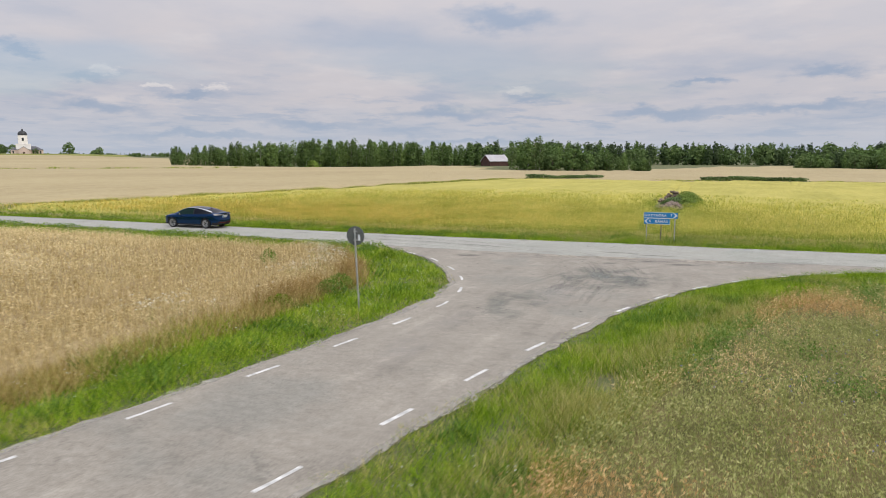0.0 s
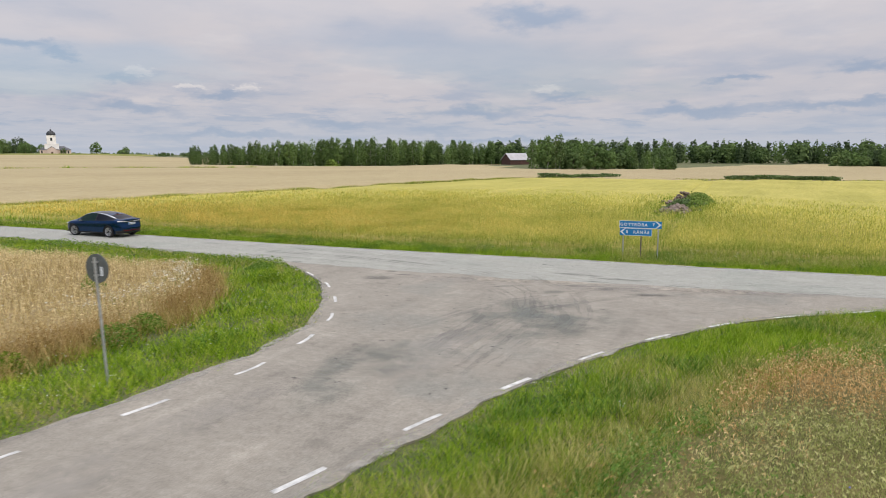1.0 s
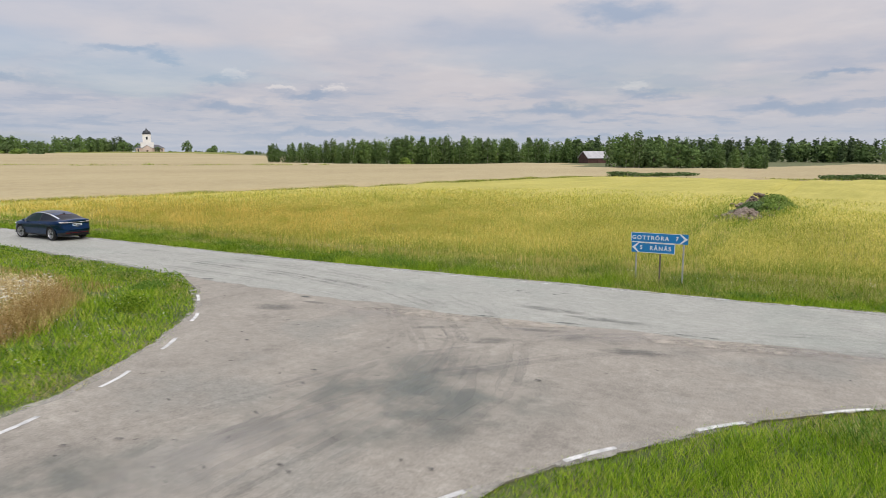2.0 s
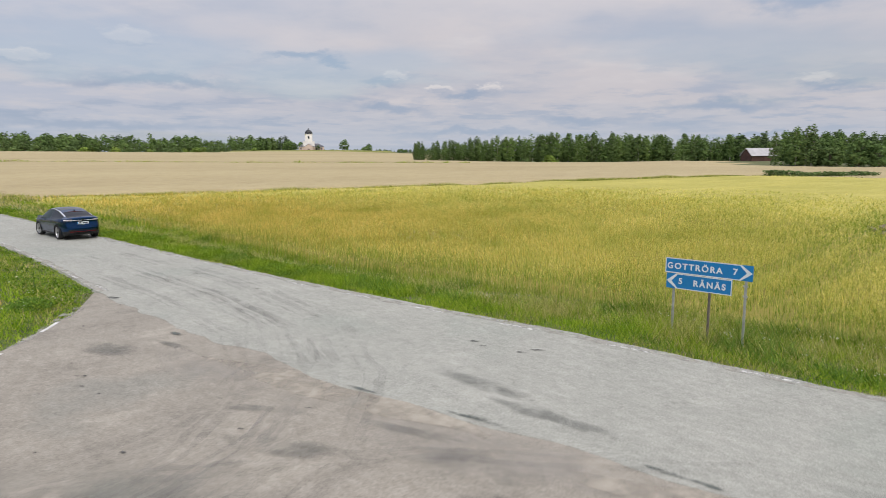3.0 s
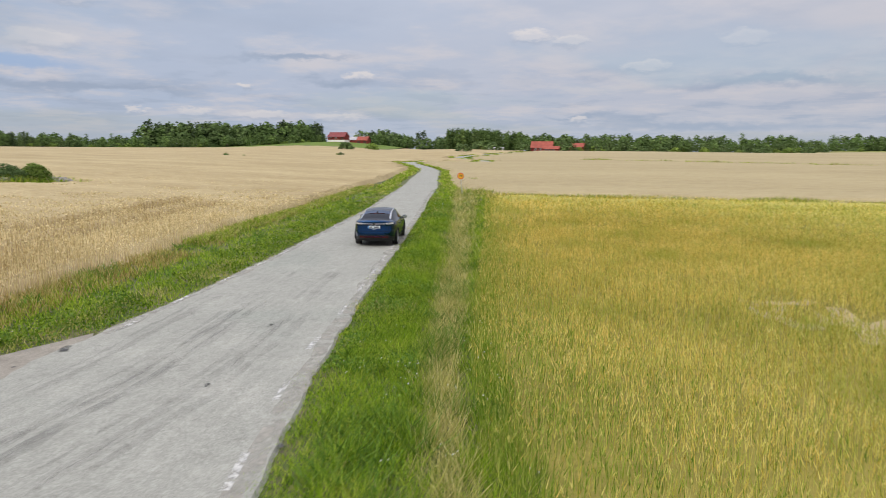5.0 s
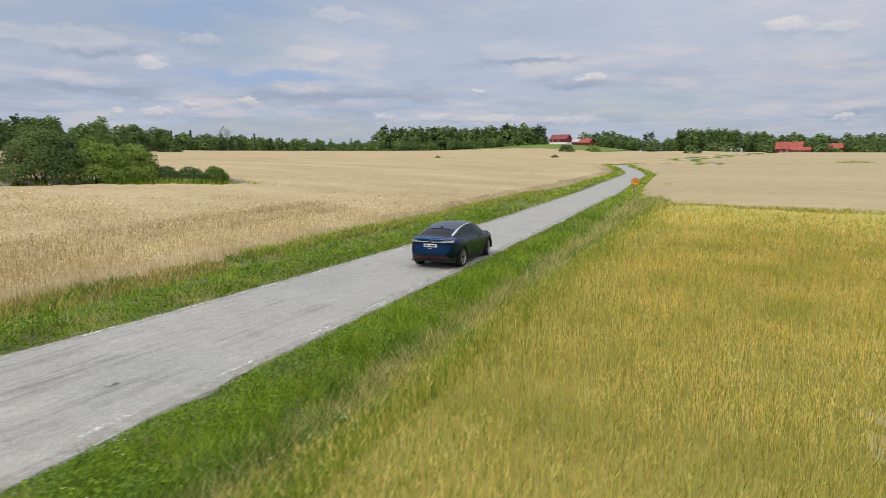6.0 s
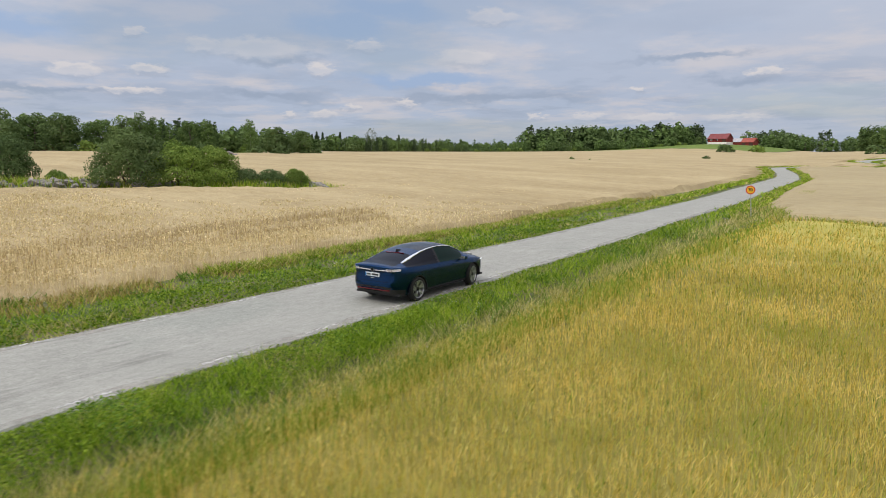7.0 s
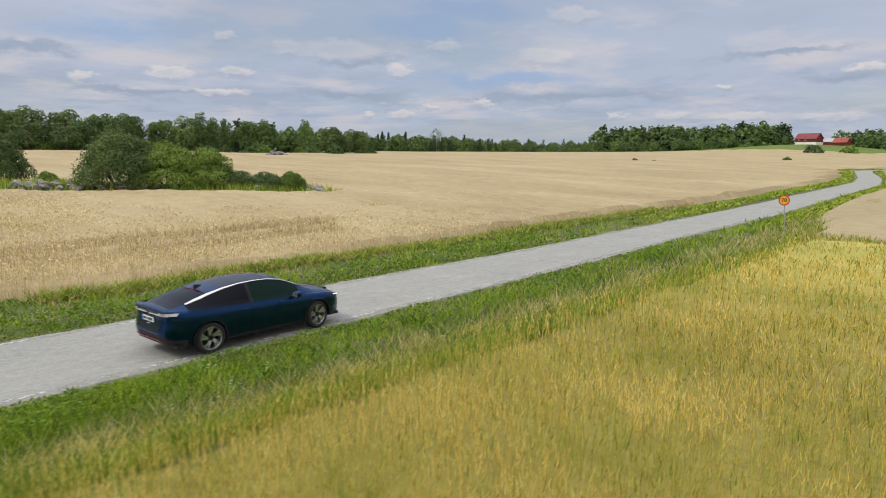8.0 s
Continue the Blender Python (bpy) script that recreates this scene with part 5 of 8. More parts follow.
def trunk_mesh(h, kind, rng, material, r0):
    bm = bmesh.new()
    top = Vector((rng.normal(0, 0.02) * h, rng.normal(0, 0.02) * h, h * (0.95 if kind in ("spruce", "pine", "birch") else 0.7)))
    p, q = Vector((0, 0, -0.4)), None
    for k in range(1, 5):
        q = top * (k / 4) + Vector((rng.normal(0, 0.012) * h, rng.normal(0, 0.012) * h, 0))
        rod(bm, p, q, r0 * (1.12 - 0.24 * k + 0.12), r0 * (1.12 - 0.24 * k), 7)
        p = q
    for k in range(6 if kind != "spruce" else 0):
        a, z = k * 2.4, h * (0.35 + 0.08 * k)
        s = top * (z / top.z)
        e = s + Vector((math.cos(a), math.sin(a), 0.9)) * h * 0.16
        rod(bm, s, e, r0 * 0.36, r0 * 0.10, 5)
    return bm_mesh("trunk", bm, material, True)


TREES = {}


def tree_kind(key, kind, h, r, cards, size, leaf, bark, seed, r0=0.18):
    rng = np.random.default_rng(seed)
    c, o = crown_shape(kind, h, r, rng, cards, size)
    v, t = leaf_cards(c, np.full(len(c), size), rng, o, 0.45)
    c, o = crown_shape(kind, h, r, rng, 350, size)
    far = leaf_cards(c, np.full(len(c), size * (1.30 if cards < 1800 else 2.2)), rng, o, 0.38)
    TREES[key] = (raw_mesh("crown", v, t, [leaf]), trunk_mesh(h, kind, rng, bark, r0), h, far, raw_mesh("crown", *far, [leaf]))


tree_kind("birch_a", "birch", 17, 3.0, 1000, 0.46, mat_birch, mat_birch_bark, 1, 0.18)
tree_kind("birch_b", "birch", 19, 2.9, 1000, 0.46, mat_oak, mat_birch_bark, 2, 0.18)
tree_kind("birch_c", "birch", 18, 3.3, 1000, 0.48, mat_birch, mat_birch_bark, 13, 0.18)
tree_kind("oak_a", "oak", 14, 5.6, 1000, 0.62, mat_oak, mat_bark, 3, 0.4)
tree_kind("oak_b", "oak", 12, 4.6, 950, 0.54, mat_birch, mat_bark, 4, 0.35)
tree_kind("pine_a", "pine", 18, 3.8, 700, 0.60, mat_pine, mat_bark, 5, 0.25)
tree_kind("spruce_a", "spruce", 18, 3.4, 480, 0.72, mat_pine, mat_bark, 6, 0.22)
tree_kind("aspen", "oak", 17, 4.6, 900, 0.26, mat_pale_leaf, mat_birch_bark, 7, 0.25)
tree_kind("shrub", "bush", 4.0, 3.4, 520, 0.30, mat_oak, mat_bark, 8, 0.12)
tree_kind("shrub_light", "bush", 3.6, 3.2, 520, 0.30, mat_bush, mat_bark, 9, 0.12)
tree_kind("near_oak", "oak", 14, 5.6, 2800, 0.30, mat_oak, mat_bark, 10, 0.4)
tree_kind("near_elm", "oak", 13, 4.4, 2600, 0.28, mat_birch, mat_bark, 11, 0.35)
tree_kind("near_birch", "birch", 15, 3.4, 2600, 0.27, mat_birch, mat_birch_bark, 12, 0.18)


LEAFY_FOOT = {"shrub": 0.24, "shrub_light": 0.24, "oak_a": 0.14, "oak_b": 0.14, "near_oak": 0.13, "near_elm": 0.13, "pine_a": 0.08, "near_birch": 0.05, "birch_a": 0.04, "birch_b": 0.04, "birch_c": 0.04}


def plant(name, key, x, y, scale=1.0, turn=0.0, label="", category="tree", group="", stretch=1.0, sink=0.0):
    crown, trunk, h, _, distant = TREES[key]
    crown = distant if math.hypot(x, y) > 430 else crown
    sink = sink + LEAFY_FOOT.get(key, 0.0) * h * scale
    e = new(name)
    e.matrix_world = Matrix.Translation((x, y, float(land(x, y)) - sink)) @ Matrix.Rotation(turn, 4, "Z") @ Matrix.Diagonal((scale, scale, scale * stretch, 1))
    part("trunk", trunk, None, e)
    part("crown", crown, None, e)
    return tagged(e, label, category, group)


def wood_front(line, keys, n, seed, spread, heights, name, label, group, rows=1):
    """Single trees along the edge of a wood."""
    rng = np.random.default_rng(seed)
    p = np.array(line, float)
    s = np.concatenate([[0], np.cumsum(np.hypot(*np.diff(p, axis=0).T))])
    for k in range(n):
        u = s[-1] * (k + rng.uniform(0.1, 0.9)) / n
        x, y = np.interp(u, s, p[:, 0]), np.interp(u, s, p[:, 1])
        key = keys[rng.integers(len(keys))]
        hh = np.interp(u / s[-1], np.linspace(0, 1, len(heights)), heights) * rng.uniform(0.74, 1.20)
        plant(name, key, x + rng.normal(0, spread), y + rng.normal(0, spread), hh / TREES[key][2], rng.uniform(0, 6.28), label, "tree", group)


def wood_mass(name, poly, n, keys, seed, heights, label, uneven=(0.68, 1.16)):
    """The wood behind its edge: one object of many trees. poly: front line and depth vector."""
    rng = np.random.default_rng(seed)
    line, depth = np.array(poly[0], float), np.array(poly[1], float)
    s = np.concatenate([[0], np.cumsum(np.hypot(*np.diff(line, axis=0).T))])
    mats = []
    out = []
    for k in range(n):
        u, w = s[-1] * rng.random(), rng.random()
        x = np.interp(u, s, line[:, 0]) + depth[0] * w
        y = np.interp(u, s, line[:, 1]) + depth[1] * w
        key = keys[rng.integers(len(keys))]
        crown, _, h, (v, t), _ = TREES[key]
        mat = crown.materials[0]
        if mat not in mats:
            mats.append(mat)
        sc = np.interp(u / s[-1], np.linspace(0, 1, len(heights)), heights) * rng.uniform(*uneven) / h
        sc = sc * 0.5 if key.startswith("shrub") else sc * (1 + 0.8 * LEAFY_FOOT.get(key, 0.0))
        a = rng.uniform(0, 6.28)
        half = len(t) // 2
        quads = np.column_stack([t[:half], t[half:, 2]])
        vv = v[quads.ravel()] * sc
        vv = np.column_stack([vv[:, 0] * math.cos(a) - vv[:, 1] * math.sin(a) + x, vv[:, 0] * math.sin(a) + vv[:, 1] * math.cos(a) + y, vv[:, 2] + float(land(x, y)) - 1.3 * LEAFY_FOOT.get(key, 0.0) * h * sc])
        out.append((vv, quads_to_tris(np.arange(len(vv)).reshape(-1, 4)), mats.index(mat)))
    v, t, m = join(out)
    return tagged(new(name, raw_mesh(name, v, t, mats, m)), label, "woodland", kind="stuff")


BIRCHY, MIXED, CONIFER = ["birch_a", "birch_b", "birch_a", "birch_c", "birch_c"], ["oak_a", "oak_b", "birch_a", "oak_a", "pine_a", "shrub"], ["pine_a", "spruce_a", "pine_a", "birch_b", "shrub"]
N_EDGE = [(-322, 266), (-294, 296), (-258, 325), (-215, 354), (-168, 377)]
wood_front(N_EDGE, BIRCHY, 118, 51, 3.5, [10.5, 14, 17, 17, 15, 14], "birch_tree", "slender birch with dark green crown at the wood's edge", "trees along the northern wood")
wood_front(N_EDGE, ["shrub", "shrub_light", "shrub"], 12, 68, 3.0, [4, 4, 5, 4, 5], "edge_bush", "low green bush at the foot of a wood", "bushes along the northern wood")
wood_mass("northern_wood", (N_EDGE, (-14, 45)), 150, ["birch_a", "birch_b", "birch_c"], 52, [10.5, 13.5, 17, 17.5, 16, 15], "dense mixed wood of birch and pine")
wood_mass("barn_wood", ([(-180, 392), (-140, 402), (-95, 395)], (-5, 30)), 70, ["birch_a", "oak_a", "pine_a"], 69, [17, 17, 16], "mixed wood behind the barn")
E2_EDGE = [(-100, 274), (-94, 273), (-79, 281), (-63, 286), (-38, 292)]
wood_front(E2_EDGE, ["birch_a", "oak_a", "birch_b", "oak_b"], 22, 53, 2.5, [16, 14.5, 11, 9, 6], "birch_tree", "broad leafy birch at the edge of a copse", "trees beside the grey-roofed barn")
wood_mass("copse", (E2_EDGE, (-10, 40)), 70, ["birch_a", "oak_a", "birch_b"], 54, [15, 13.5, 10, 8, 6], "leafy copse behind the field")
FAR_EDGE = [(-180, 600), (-90, 640), (-17, 650), (104, 640), (190, 615)]
wood_mass("distant_forest", (FAR_EDGE, (10, 60)), 250, ["pine_a", "birch_b", "pine_a", "oak_a", "birch_c"], 55, [21, 22, 20, 20, 22], "distant dark spruce forest")
wood_mass("eastern_wood", ([(28, 486), (80, 462), (150, 440)], (12, 45)), 140, MIXED, 70, [12, 15, 17], "dark mixed wood beyond the stubble")
wood_front([(34, 478), (80, 456), (150, 434)], ["oak_a", "oak_b", "oak_a"], 22, 56, 4, [9, 13, 14], "oak_tree", "dark leafy tree before the distant forest", "trees before the distant forest")
wood_front([(-632, -130), (-625, -95), (-618, -62)], ["oak_a", "oak_b", "oak_a"], 14, 74, 4, [13, 13, 14], "oak_tree", "rounded leafy tree beyond the wheat", "trees beyond the western field")
wood_mass("pine_wood_undergrowth", ([(-505, -285), (-528, -232), (-548, -186), (-572, -168)], (-22, -6)), 110, ["shrub", "oak_b", "shrub_light", "oak_a"], 78, [10, 10, 9, 8], "bushes and young trees below the pines")
W_EDGE = [(-520, -300), (-545, -240), (-565, -185), (-590, -170)]
wood_mass("pine_wood", (W_EDGE, (-50, -14)), 120, ["pine_a", "oak_a", "pine_a", "oak_b"], 57, [22, 22, 20, 18], "pine wood with dark crowns on a rise")
wood_front([(-500, -270), (-525, -225), (-545, -185)], ["oak_b", "oak_a", "birch_a"], 16, 58, 5, [11, 9, 9], "oak_tree", "rounded leafy tree before the pine wood", "trees before the pine wood")
wood_mass("spruce_wood", ([(-592, -58), (-596, -20), (-597, 8)], (-30, 0)), 130, ["birch_c", "birch_b", "birch_c", "birch_a"], 59, [18.5, 19, 17.5], "dense square-cut spruce wood", (0.88, 1.06))
wood_mass("western_wood", ([(-630, -150), (-640, -60), (-650, 40), (-700, 150), (-740, 260), (-725, 350), (-700, 385)], (-35, 10)), 200, MIXED, 60, [19, 18, 18, 18, 19, 20, 18], "distant mixed wood on the western rise")
wood_front([(-585, 62), (-640, 130), (-690, 210), (-705, 300), (-695, 350)], ["oak_a", "oak_b", "birch_a", "oak_b"], 52, 61, 7, [15, 14, 12, 14, 14], "oak_tree", "rounded leafy tree beyond the wheat", "trees beyond the western field")
wood_front([(-570, 66), (-622, 132), (-672, 212), (-690, 300), (-684, 345)], ["shrub", "shrub_light", "shrub"], 34, 71, 5, [8, 7, 6.5, 7, 6], "field_bush", "rounded dark green bush at the edge of a field", "bushes in the fields")
S_EDGE = [(-40, -205), (-70, -190), (-105, -178), (-135, -158), (-150, -150)]
wood_front(S_EDGE, ["near_oak", "near_birch", "near_elm", "near_birch"], 30, 62, 3.0, [11.5, 11.5, 11, 10, 8], "oak_tree", "tall leafy tree at the southern field's edge", "trees along the southern field")
wood_front([(-36, -200), (-70, -185), (-105, -172), (-135, -153), (-152, -146)], ["shrub", "shrub_light", "shrub"], 34, 67, 2.5, [4.5, 4, 4, 3.5], "edge_bush", "low green bush under trees at the field's edge", "bushes along the southern field")
wood_mass("southern_wood", (S_EDGE, (-22, -38)), 110, MIXED, 63, [10.5, 10.5, 10, 9.5, 8], "leafy wood beyond the wheat")
wood_mass("far_southern_wood", ([(-165, -310), (-205, -292), (-250, -268), (-290, -236)], (-50, -10)), 170, CONIFER + ["oak_b", "oak_a"], 64, [10.5, 10.5, 10, 8], "distant dark wood on the southern rise")
wood_mass("horizon_wood", ([(-1240, 640), (-1127, 782), (-1060, 890), (-985, 960)], (-60, 60)), 130, ["oak_b", "oak_a", "birch_b"], 77, [9, 8, 8, 9], "far low wood on the horizon")
wood_mass("distant_ridge_wood", ([(-480, -640), (-560, -570), (-640, -490), (-720, -420)], (-70, 0)), 200, ["pine_a", "oak_a", "birch_b", "oak_b"], 66, [11, 11, 12, 13], "dark wood on the horizon")
wood_mass("field_edge_wood", ([(-285, -243), (-340, -246), (-400, -246), (-475, -250)], (-8, -25)), 130, ["shrub", "oak_b", "shrub_light", "birch_a", "oak_a"], 73, [8, 8, 8.5, 9], "low wood and bushes along the southern field")
plant("aspen_tree", "aspen", -290, -262, 0.85, 0, "pale thin-leaved aspen standing alone at the field's edge", "tree")
plant("oak_tree", "oak_a", -280, -272, 0.75, 0, "dark leafy tree beside a pale aspen", "tree")
wood_front([(-700, 372), (-690, 385), (-686, 392)], ["oak_a", "oak_b"], 5, 65, 4, [15, 14, 11], "churchyard_tree", "rounded leafy churchyard tree on the hill", "trees round the church")
for x, y, sc in ((-570, 42, 0.85), (-574, 64, 0.9), (-566, 70, 0.6), (-568, 8, 0.7)):
    plant("farm_tree", "oak_a", x, y, sc, x, "leafy garden tree beside the red farmhouse", "tree", "trees round the farmhouse")
plant("churchyard_tree", "oak_b", -640, 456, 0.95, 1.5, "rounded leafy tree below the church hill", "tree", "trees round the church")
plant("churchyard_tree", "oak_b", -656, 432, 1.35, 0.5, "rounded leafy churchyard tree on the hill", "tree", "trees round the church")
plant("churchyard_tree", "oak_a", -660, 399, 0.62, 0.9, "small leafy tree before the church wall", "tree", "trees round the church")
for x, y, k, s in ((-198, -79, "shrub", 0.30), (-196, -84, "shrub", 0.42), (-286, -72, "shrub", 0.6), (-292, -75, "shrub_light", 0.4), (-480, -120, "shrub", 2.2), (-500, -105, "shrub_light", 2.0), (-430, -30, "shrub", 2.0), (-520, -25, "shrub", 2.4), (-545, -15, "shrub", 2.6),
                   (-560, 200, "shrub", 2.4), (-590, 230, "shrub_light", 2.0), (-600, 250, "shrub", 2.2), (-640, 452, "shrub", 2.4), (-610, 480, "shrub", 1.6), (-595, 498, "shrub", 1.6), (-255, 318, "shrub_light", 1.9), (-190, 360, "shrub", 1.6), (-60, 320, "shrub", 1.6), (-558, 47, "shrub", 2.6), (-560, 55, "shrub_light", 1.5), (-556, 12, "shrub", 2.2)):
    plant("field_bush", k, x, y, s, x, "rounded dark green bush at the edge of a field", "bush", "bushes in the fields")


# ---- the stony island in the wheat, heaps and hedges ----
mat_stone = worn("grey_field_stone", (0.25, 0.235, 0.215), 0.9, 0.35, 2.5, bump=0.03)


def stone_mesh(seed, material=None):
    rng = np.random.default_rng(seed)
    bm = bmesh.new()
    bmesh.ops.create_icosphere(bm, subdivisions=1, radius=1.0)
    for vtx in bm.verts:
        vtx.co *= rng.uniform(0.75, 1.15)
        vtx.co.z *= 0.7
    return bm_mesh("stone", bm, material or mat_stone)


STONES = [stone_mesh(s) for s in range(5)]
mat_brown_stone = worn("brown_field_stone", (0.20, 0.155, 0.12), 0.9, 0.35, 2.5, bump=0.03)
BROWN_STONES = [stone_mesh(s + 20, mat_brown_stone) for s in range(5)]


def stone_heap(name, pts, label, category, rng, size, high, kinds=None):
    """Field stones lying on one another: each stone a piece of its own."""
    e = new(name)
    cx, cy = np.mean([p[0] for p in pts]), np.mean([p[1] for p in pts])
    e.location = (cx, cy, float(land(cx, cy)))
    sx, sy = np.std([p[0] for p in pts]), np.std([p[1] for p in pts])
    for px, py in pts:
        mound = math.exp(-0.7 * (((px - cx) / sx) ** 2 + ((py - cy) / sy) ** 2)) if category == "stone heap" else 1.0
        s = rng.uniform(*size)
        ob = new("stone", (kinds or STONES)[rng.integers(5)])
        ob.parent = e
        ob.matrix_basis = pose(px - cx, py - cy, float(land(px, py)) - float(land(cx, cy)) + s * 0.4 + rng.random() * high * mound, rng.uniform(-30, 30), rng.uniform(-30, 30), rng.uniform(0, 360)) @ Matrix.Diagonal((s * 1.2, s, s, 1))
    return tagged(e, label, category)


def own_bush(name, x, y, h, r, cards, size, leaf, seed, label, squash=1.0, turn=0.0):
    rng = np.random.default_rng(seed)
    c, o = crown_shape("bush", h, r, rng, cards, size)
    c = c + rng.normal(0, size * 0.5, c.shape)
    c[:, 2] = np.maximum(c[:, 2], 0.15)
    v, t = leaf_cards(c, np.full(len(c), size), rng, o, 0.6)
    e = new(name)
    e.matrix_world = Matrix.Translation((x, y, float(land(x, y)))) @ Matrix.Rotation(turn, 4, "Z") @ Matrix.Diagonal((1, squash, 1, 1))
    bm = bmesh.new()
    for k in range(7):
        a = k * 0.9
        rod(bm, (0.15 * math.cos(a), 0.15 * math.sin(a), -0.2), (r * 0.55 * math.cos(a), r * 0.55 * math.sin(a), h * 0.6), 0.09, 0.03, 6)
    part("stems", bm, mat_bark, e, smooth=True)
    part("crown", raw_mesh("crown", v, t, [leaf]), None, e)
    return tagged(e, label, "bush", "bushes on the stony island")


rng = np.random.default_rng(71)
pts = []
for k in range(110):
    u = rng.random()
    pts.append((-24 - 17 * u + rng.normal(0, 0.8), -51 + 9 * u + rng.normal(0, 0.8)))
stone_heap("stone_wall", pts, "low tumbled wall of grey field stones among bushes", "stone wall", rng, (0.25, 0.6), 0.5)
pts = [(-42 - 12 * rng.random() + rng.normal(0, 0.6), 0) for _ in range(18)]
pts = [(a, -41.5 - 0.52 * (a + 42) + rng.normal(0, 0.9)) for a, _ in pts]
stone_heap("stone_row", pts, "grey boulders under the bushes in the wheat", "stone wall", rng, (0.25, 0.6), 0.5)
own_bush("large_bush", -40.6, -43.2, 5.4, 3.9, 21750, 0.08, mat_grey_bush, 72, "large rounded grey-green willow bush")
own_bush("green_bush", -43.9, -41.6, 4.5, 3.4, 15950, 0.076, mat_bush, 73, "large bright green bush beside a grey-green one")
own_bush("green_bush", -46.6, -40.2, 3.9, 2.6, 13050, 0.076, mat_bush, 74, "dense green bush in the wheat")
own_bush("low_bush", -48.4, -38.9, 1.9, 2.3, 7975, 0.064, mat_grey_bush, 75, "low sprawling bush over stones")
own_bush("low_bush", -50.5, -37.6, 1.8, 2.1, 7250, 0.064, mat_oak, 76, "low dark bush over stones")
own_bush("low_bush", -52.2, -36.4, 2.0, 1.6, 6525, 0.064, mat_bush, 77, "low yellow-green bush at the island's end")
own_bush("low_bush", -36.4, -47.6, 1.5, 1.3, 4350, 0.064, mat_bush, 78, "low green bush beside tumbled stones")
own_bush("dark_bush", -34.0, -51.0, 5.0, 2.4, 13050, 0.08, mat_oak, 79, "tall dark bush with reddish lower leaves")
rng = np.random.default_rng(80)
pts = [(0.0 + rng.normal(0, 0.62), 35.2 + rng.normal(0, 1.1)) for _ in range(110)]
stone_heap("stone_heap", pts, "heap of brownish field stones in the barley", "stone heap", rng, (0.18, 0.36), 0.65, BROWN_STONES)
pts = [(-1.5 + rng.normal(0, 0.6), 49 + rng.normal(0, 1.6)) for _ in range(90)]
stone_heap("stone_heap", pts, "heap of weathered stones behind low bushes", "stone heap", rng, (0.16, 0.34), 1.2, BROWN_STONES)
own_bush("low_bush", -0.5, 42, 0.9, 1.5, 3770, 0.072, mat_oak, 81, "low green bush between stone heaps", 1.7)
own_bush("low_bush", 0.6, 44.5, 1.5, 1.8, 2610, 0.072, mat_bush, 86, "low yellow-green bush behind a stone heap", 1.5)
own_bush("low_bush", 1.3, 38.5, 1.2, 1.1, 2175, 0.064, mat_bush, 82, "tuft of tall grass beside a stone heap", 2.0)
pts = [(-106.5 + rng.normal(0, 1.6), -129 + rng.normal(0, 1.3)) for _ in range(60)]
stone_heap("stone_heap", pts, "heap of pale stones in the wheat", "stone heap", rng, (0.3, 0.6), 2.0)


def hedge(name, a, b, h, w, n, seed, label):
    rng = np.random.default_rng(seed)
    u = rng.random(n)
    x = a[0] + (b[0] - a[0]) * u + rng.normal(0, w / 2, n)
    y = a[1] + (b[1] - a[1]) * u + rng.normal(0, w / 2, n)
    z = land(x, y) + h * rng.random(n) * (0.75 + 0.5 * vnoise(x, y, 0.3, seed))
    v, t = leaf_cards(np.stack([x, y, z], 1), np.full(n, 0.22), rng)
    tagged(new(name, raw_mesh(name, v, t, [mat_oak])), label, "hedge", kind="stuff")


hedge("reed_strip", (-47, 130), (-29, 134), 1.15, 1.3, 3000, 83, "strip of dark reeds at the barley's far edge")
hedge("reed_strip", (-5, 139), (17, 141), 1.15, 1.3, 3400, 84, "strip of dark reeds at the barley's far edge")


# ---- road signs ----
mat_blue = worn("blue_sign_face", (0.003, 0.175, 0.43), 0.35, 0.05, 2.0)
mat_white = worn("white_sign_face", (0.66, 0.70, 0.72), 0.4, 0.04, 2.0)
mat_galv = worn("galvanised_steel", (0.45, 0.46, 0.46), 0.45, 0.15, 9.0, metal=0.7)
mat_dull = worn("grey_sign_back", (0.115, 0.125, 0.12), 0.6, 0.15, 4.0, metal=0.2)
mat_rusty = worn("rusty_post", (0.13, 0.11, 0.095), 0.7, 0.25, 8.0)
mat_yellow = worn("yellow_sign_face", (0.80, 0.42, 0.02), 0.4, 0.04, 2.0)
mat_red = worn("red_sign_face", (0.55, 0.02, 0.02), 0.4, 0.05, 2.0)
mat_black = worn("black_print", (0.02, 0.02, 0.02), 0.5, 0.1, 2.0)


def lettering(name, text, size, m, material, parent, gap=1.15, thick=0.004):
    cu = bpy.data.curves.new(name, "FONT")
    cu.body, cu.size, cu.align_x, cu.align_y, cu.extrude, cu.space_character = text, size, "CENTER", "CENTER", thick, gap
    cu.offset = size * 0.028
    tmp = bpy.data.objects.new(name, cu)
    scene.collection.objects.link(tmp)
    bpy.context.view_layer.update()
    me = bpy.data.meshes.new_from_object(tmp.evaluated_get(bpy.context.evaluated_depsgraph_get()))
    bpy.data.objects.remove(tmp)
    me.name = name
    me.materials.clear()
    me.materials.append(material)
    ob = new(name, me)
    ob.parent = parent
    ob.matrix_basis = m
    return ob


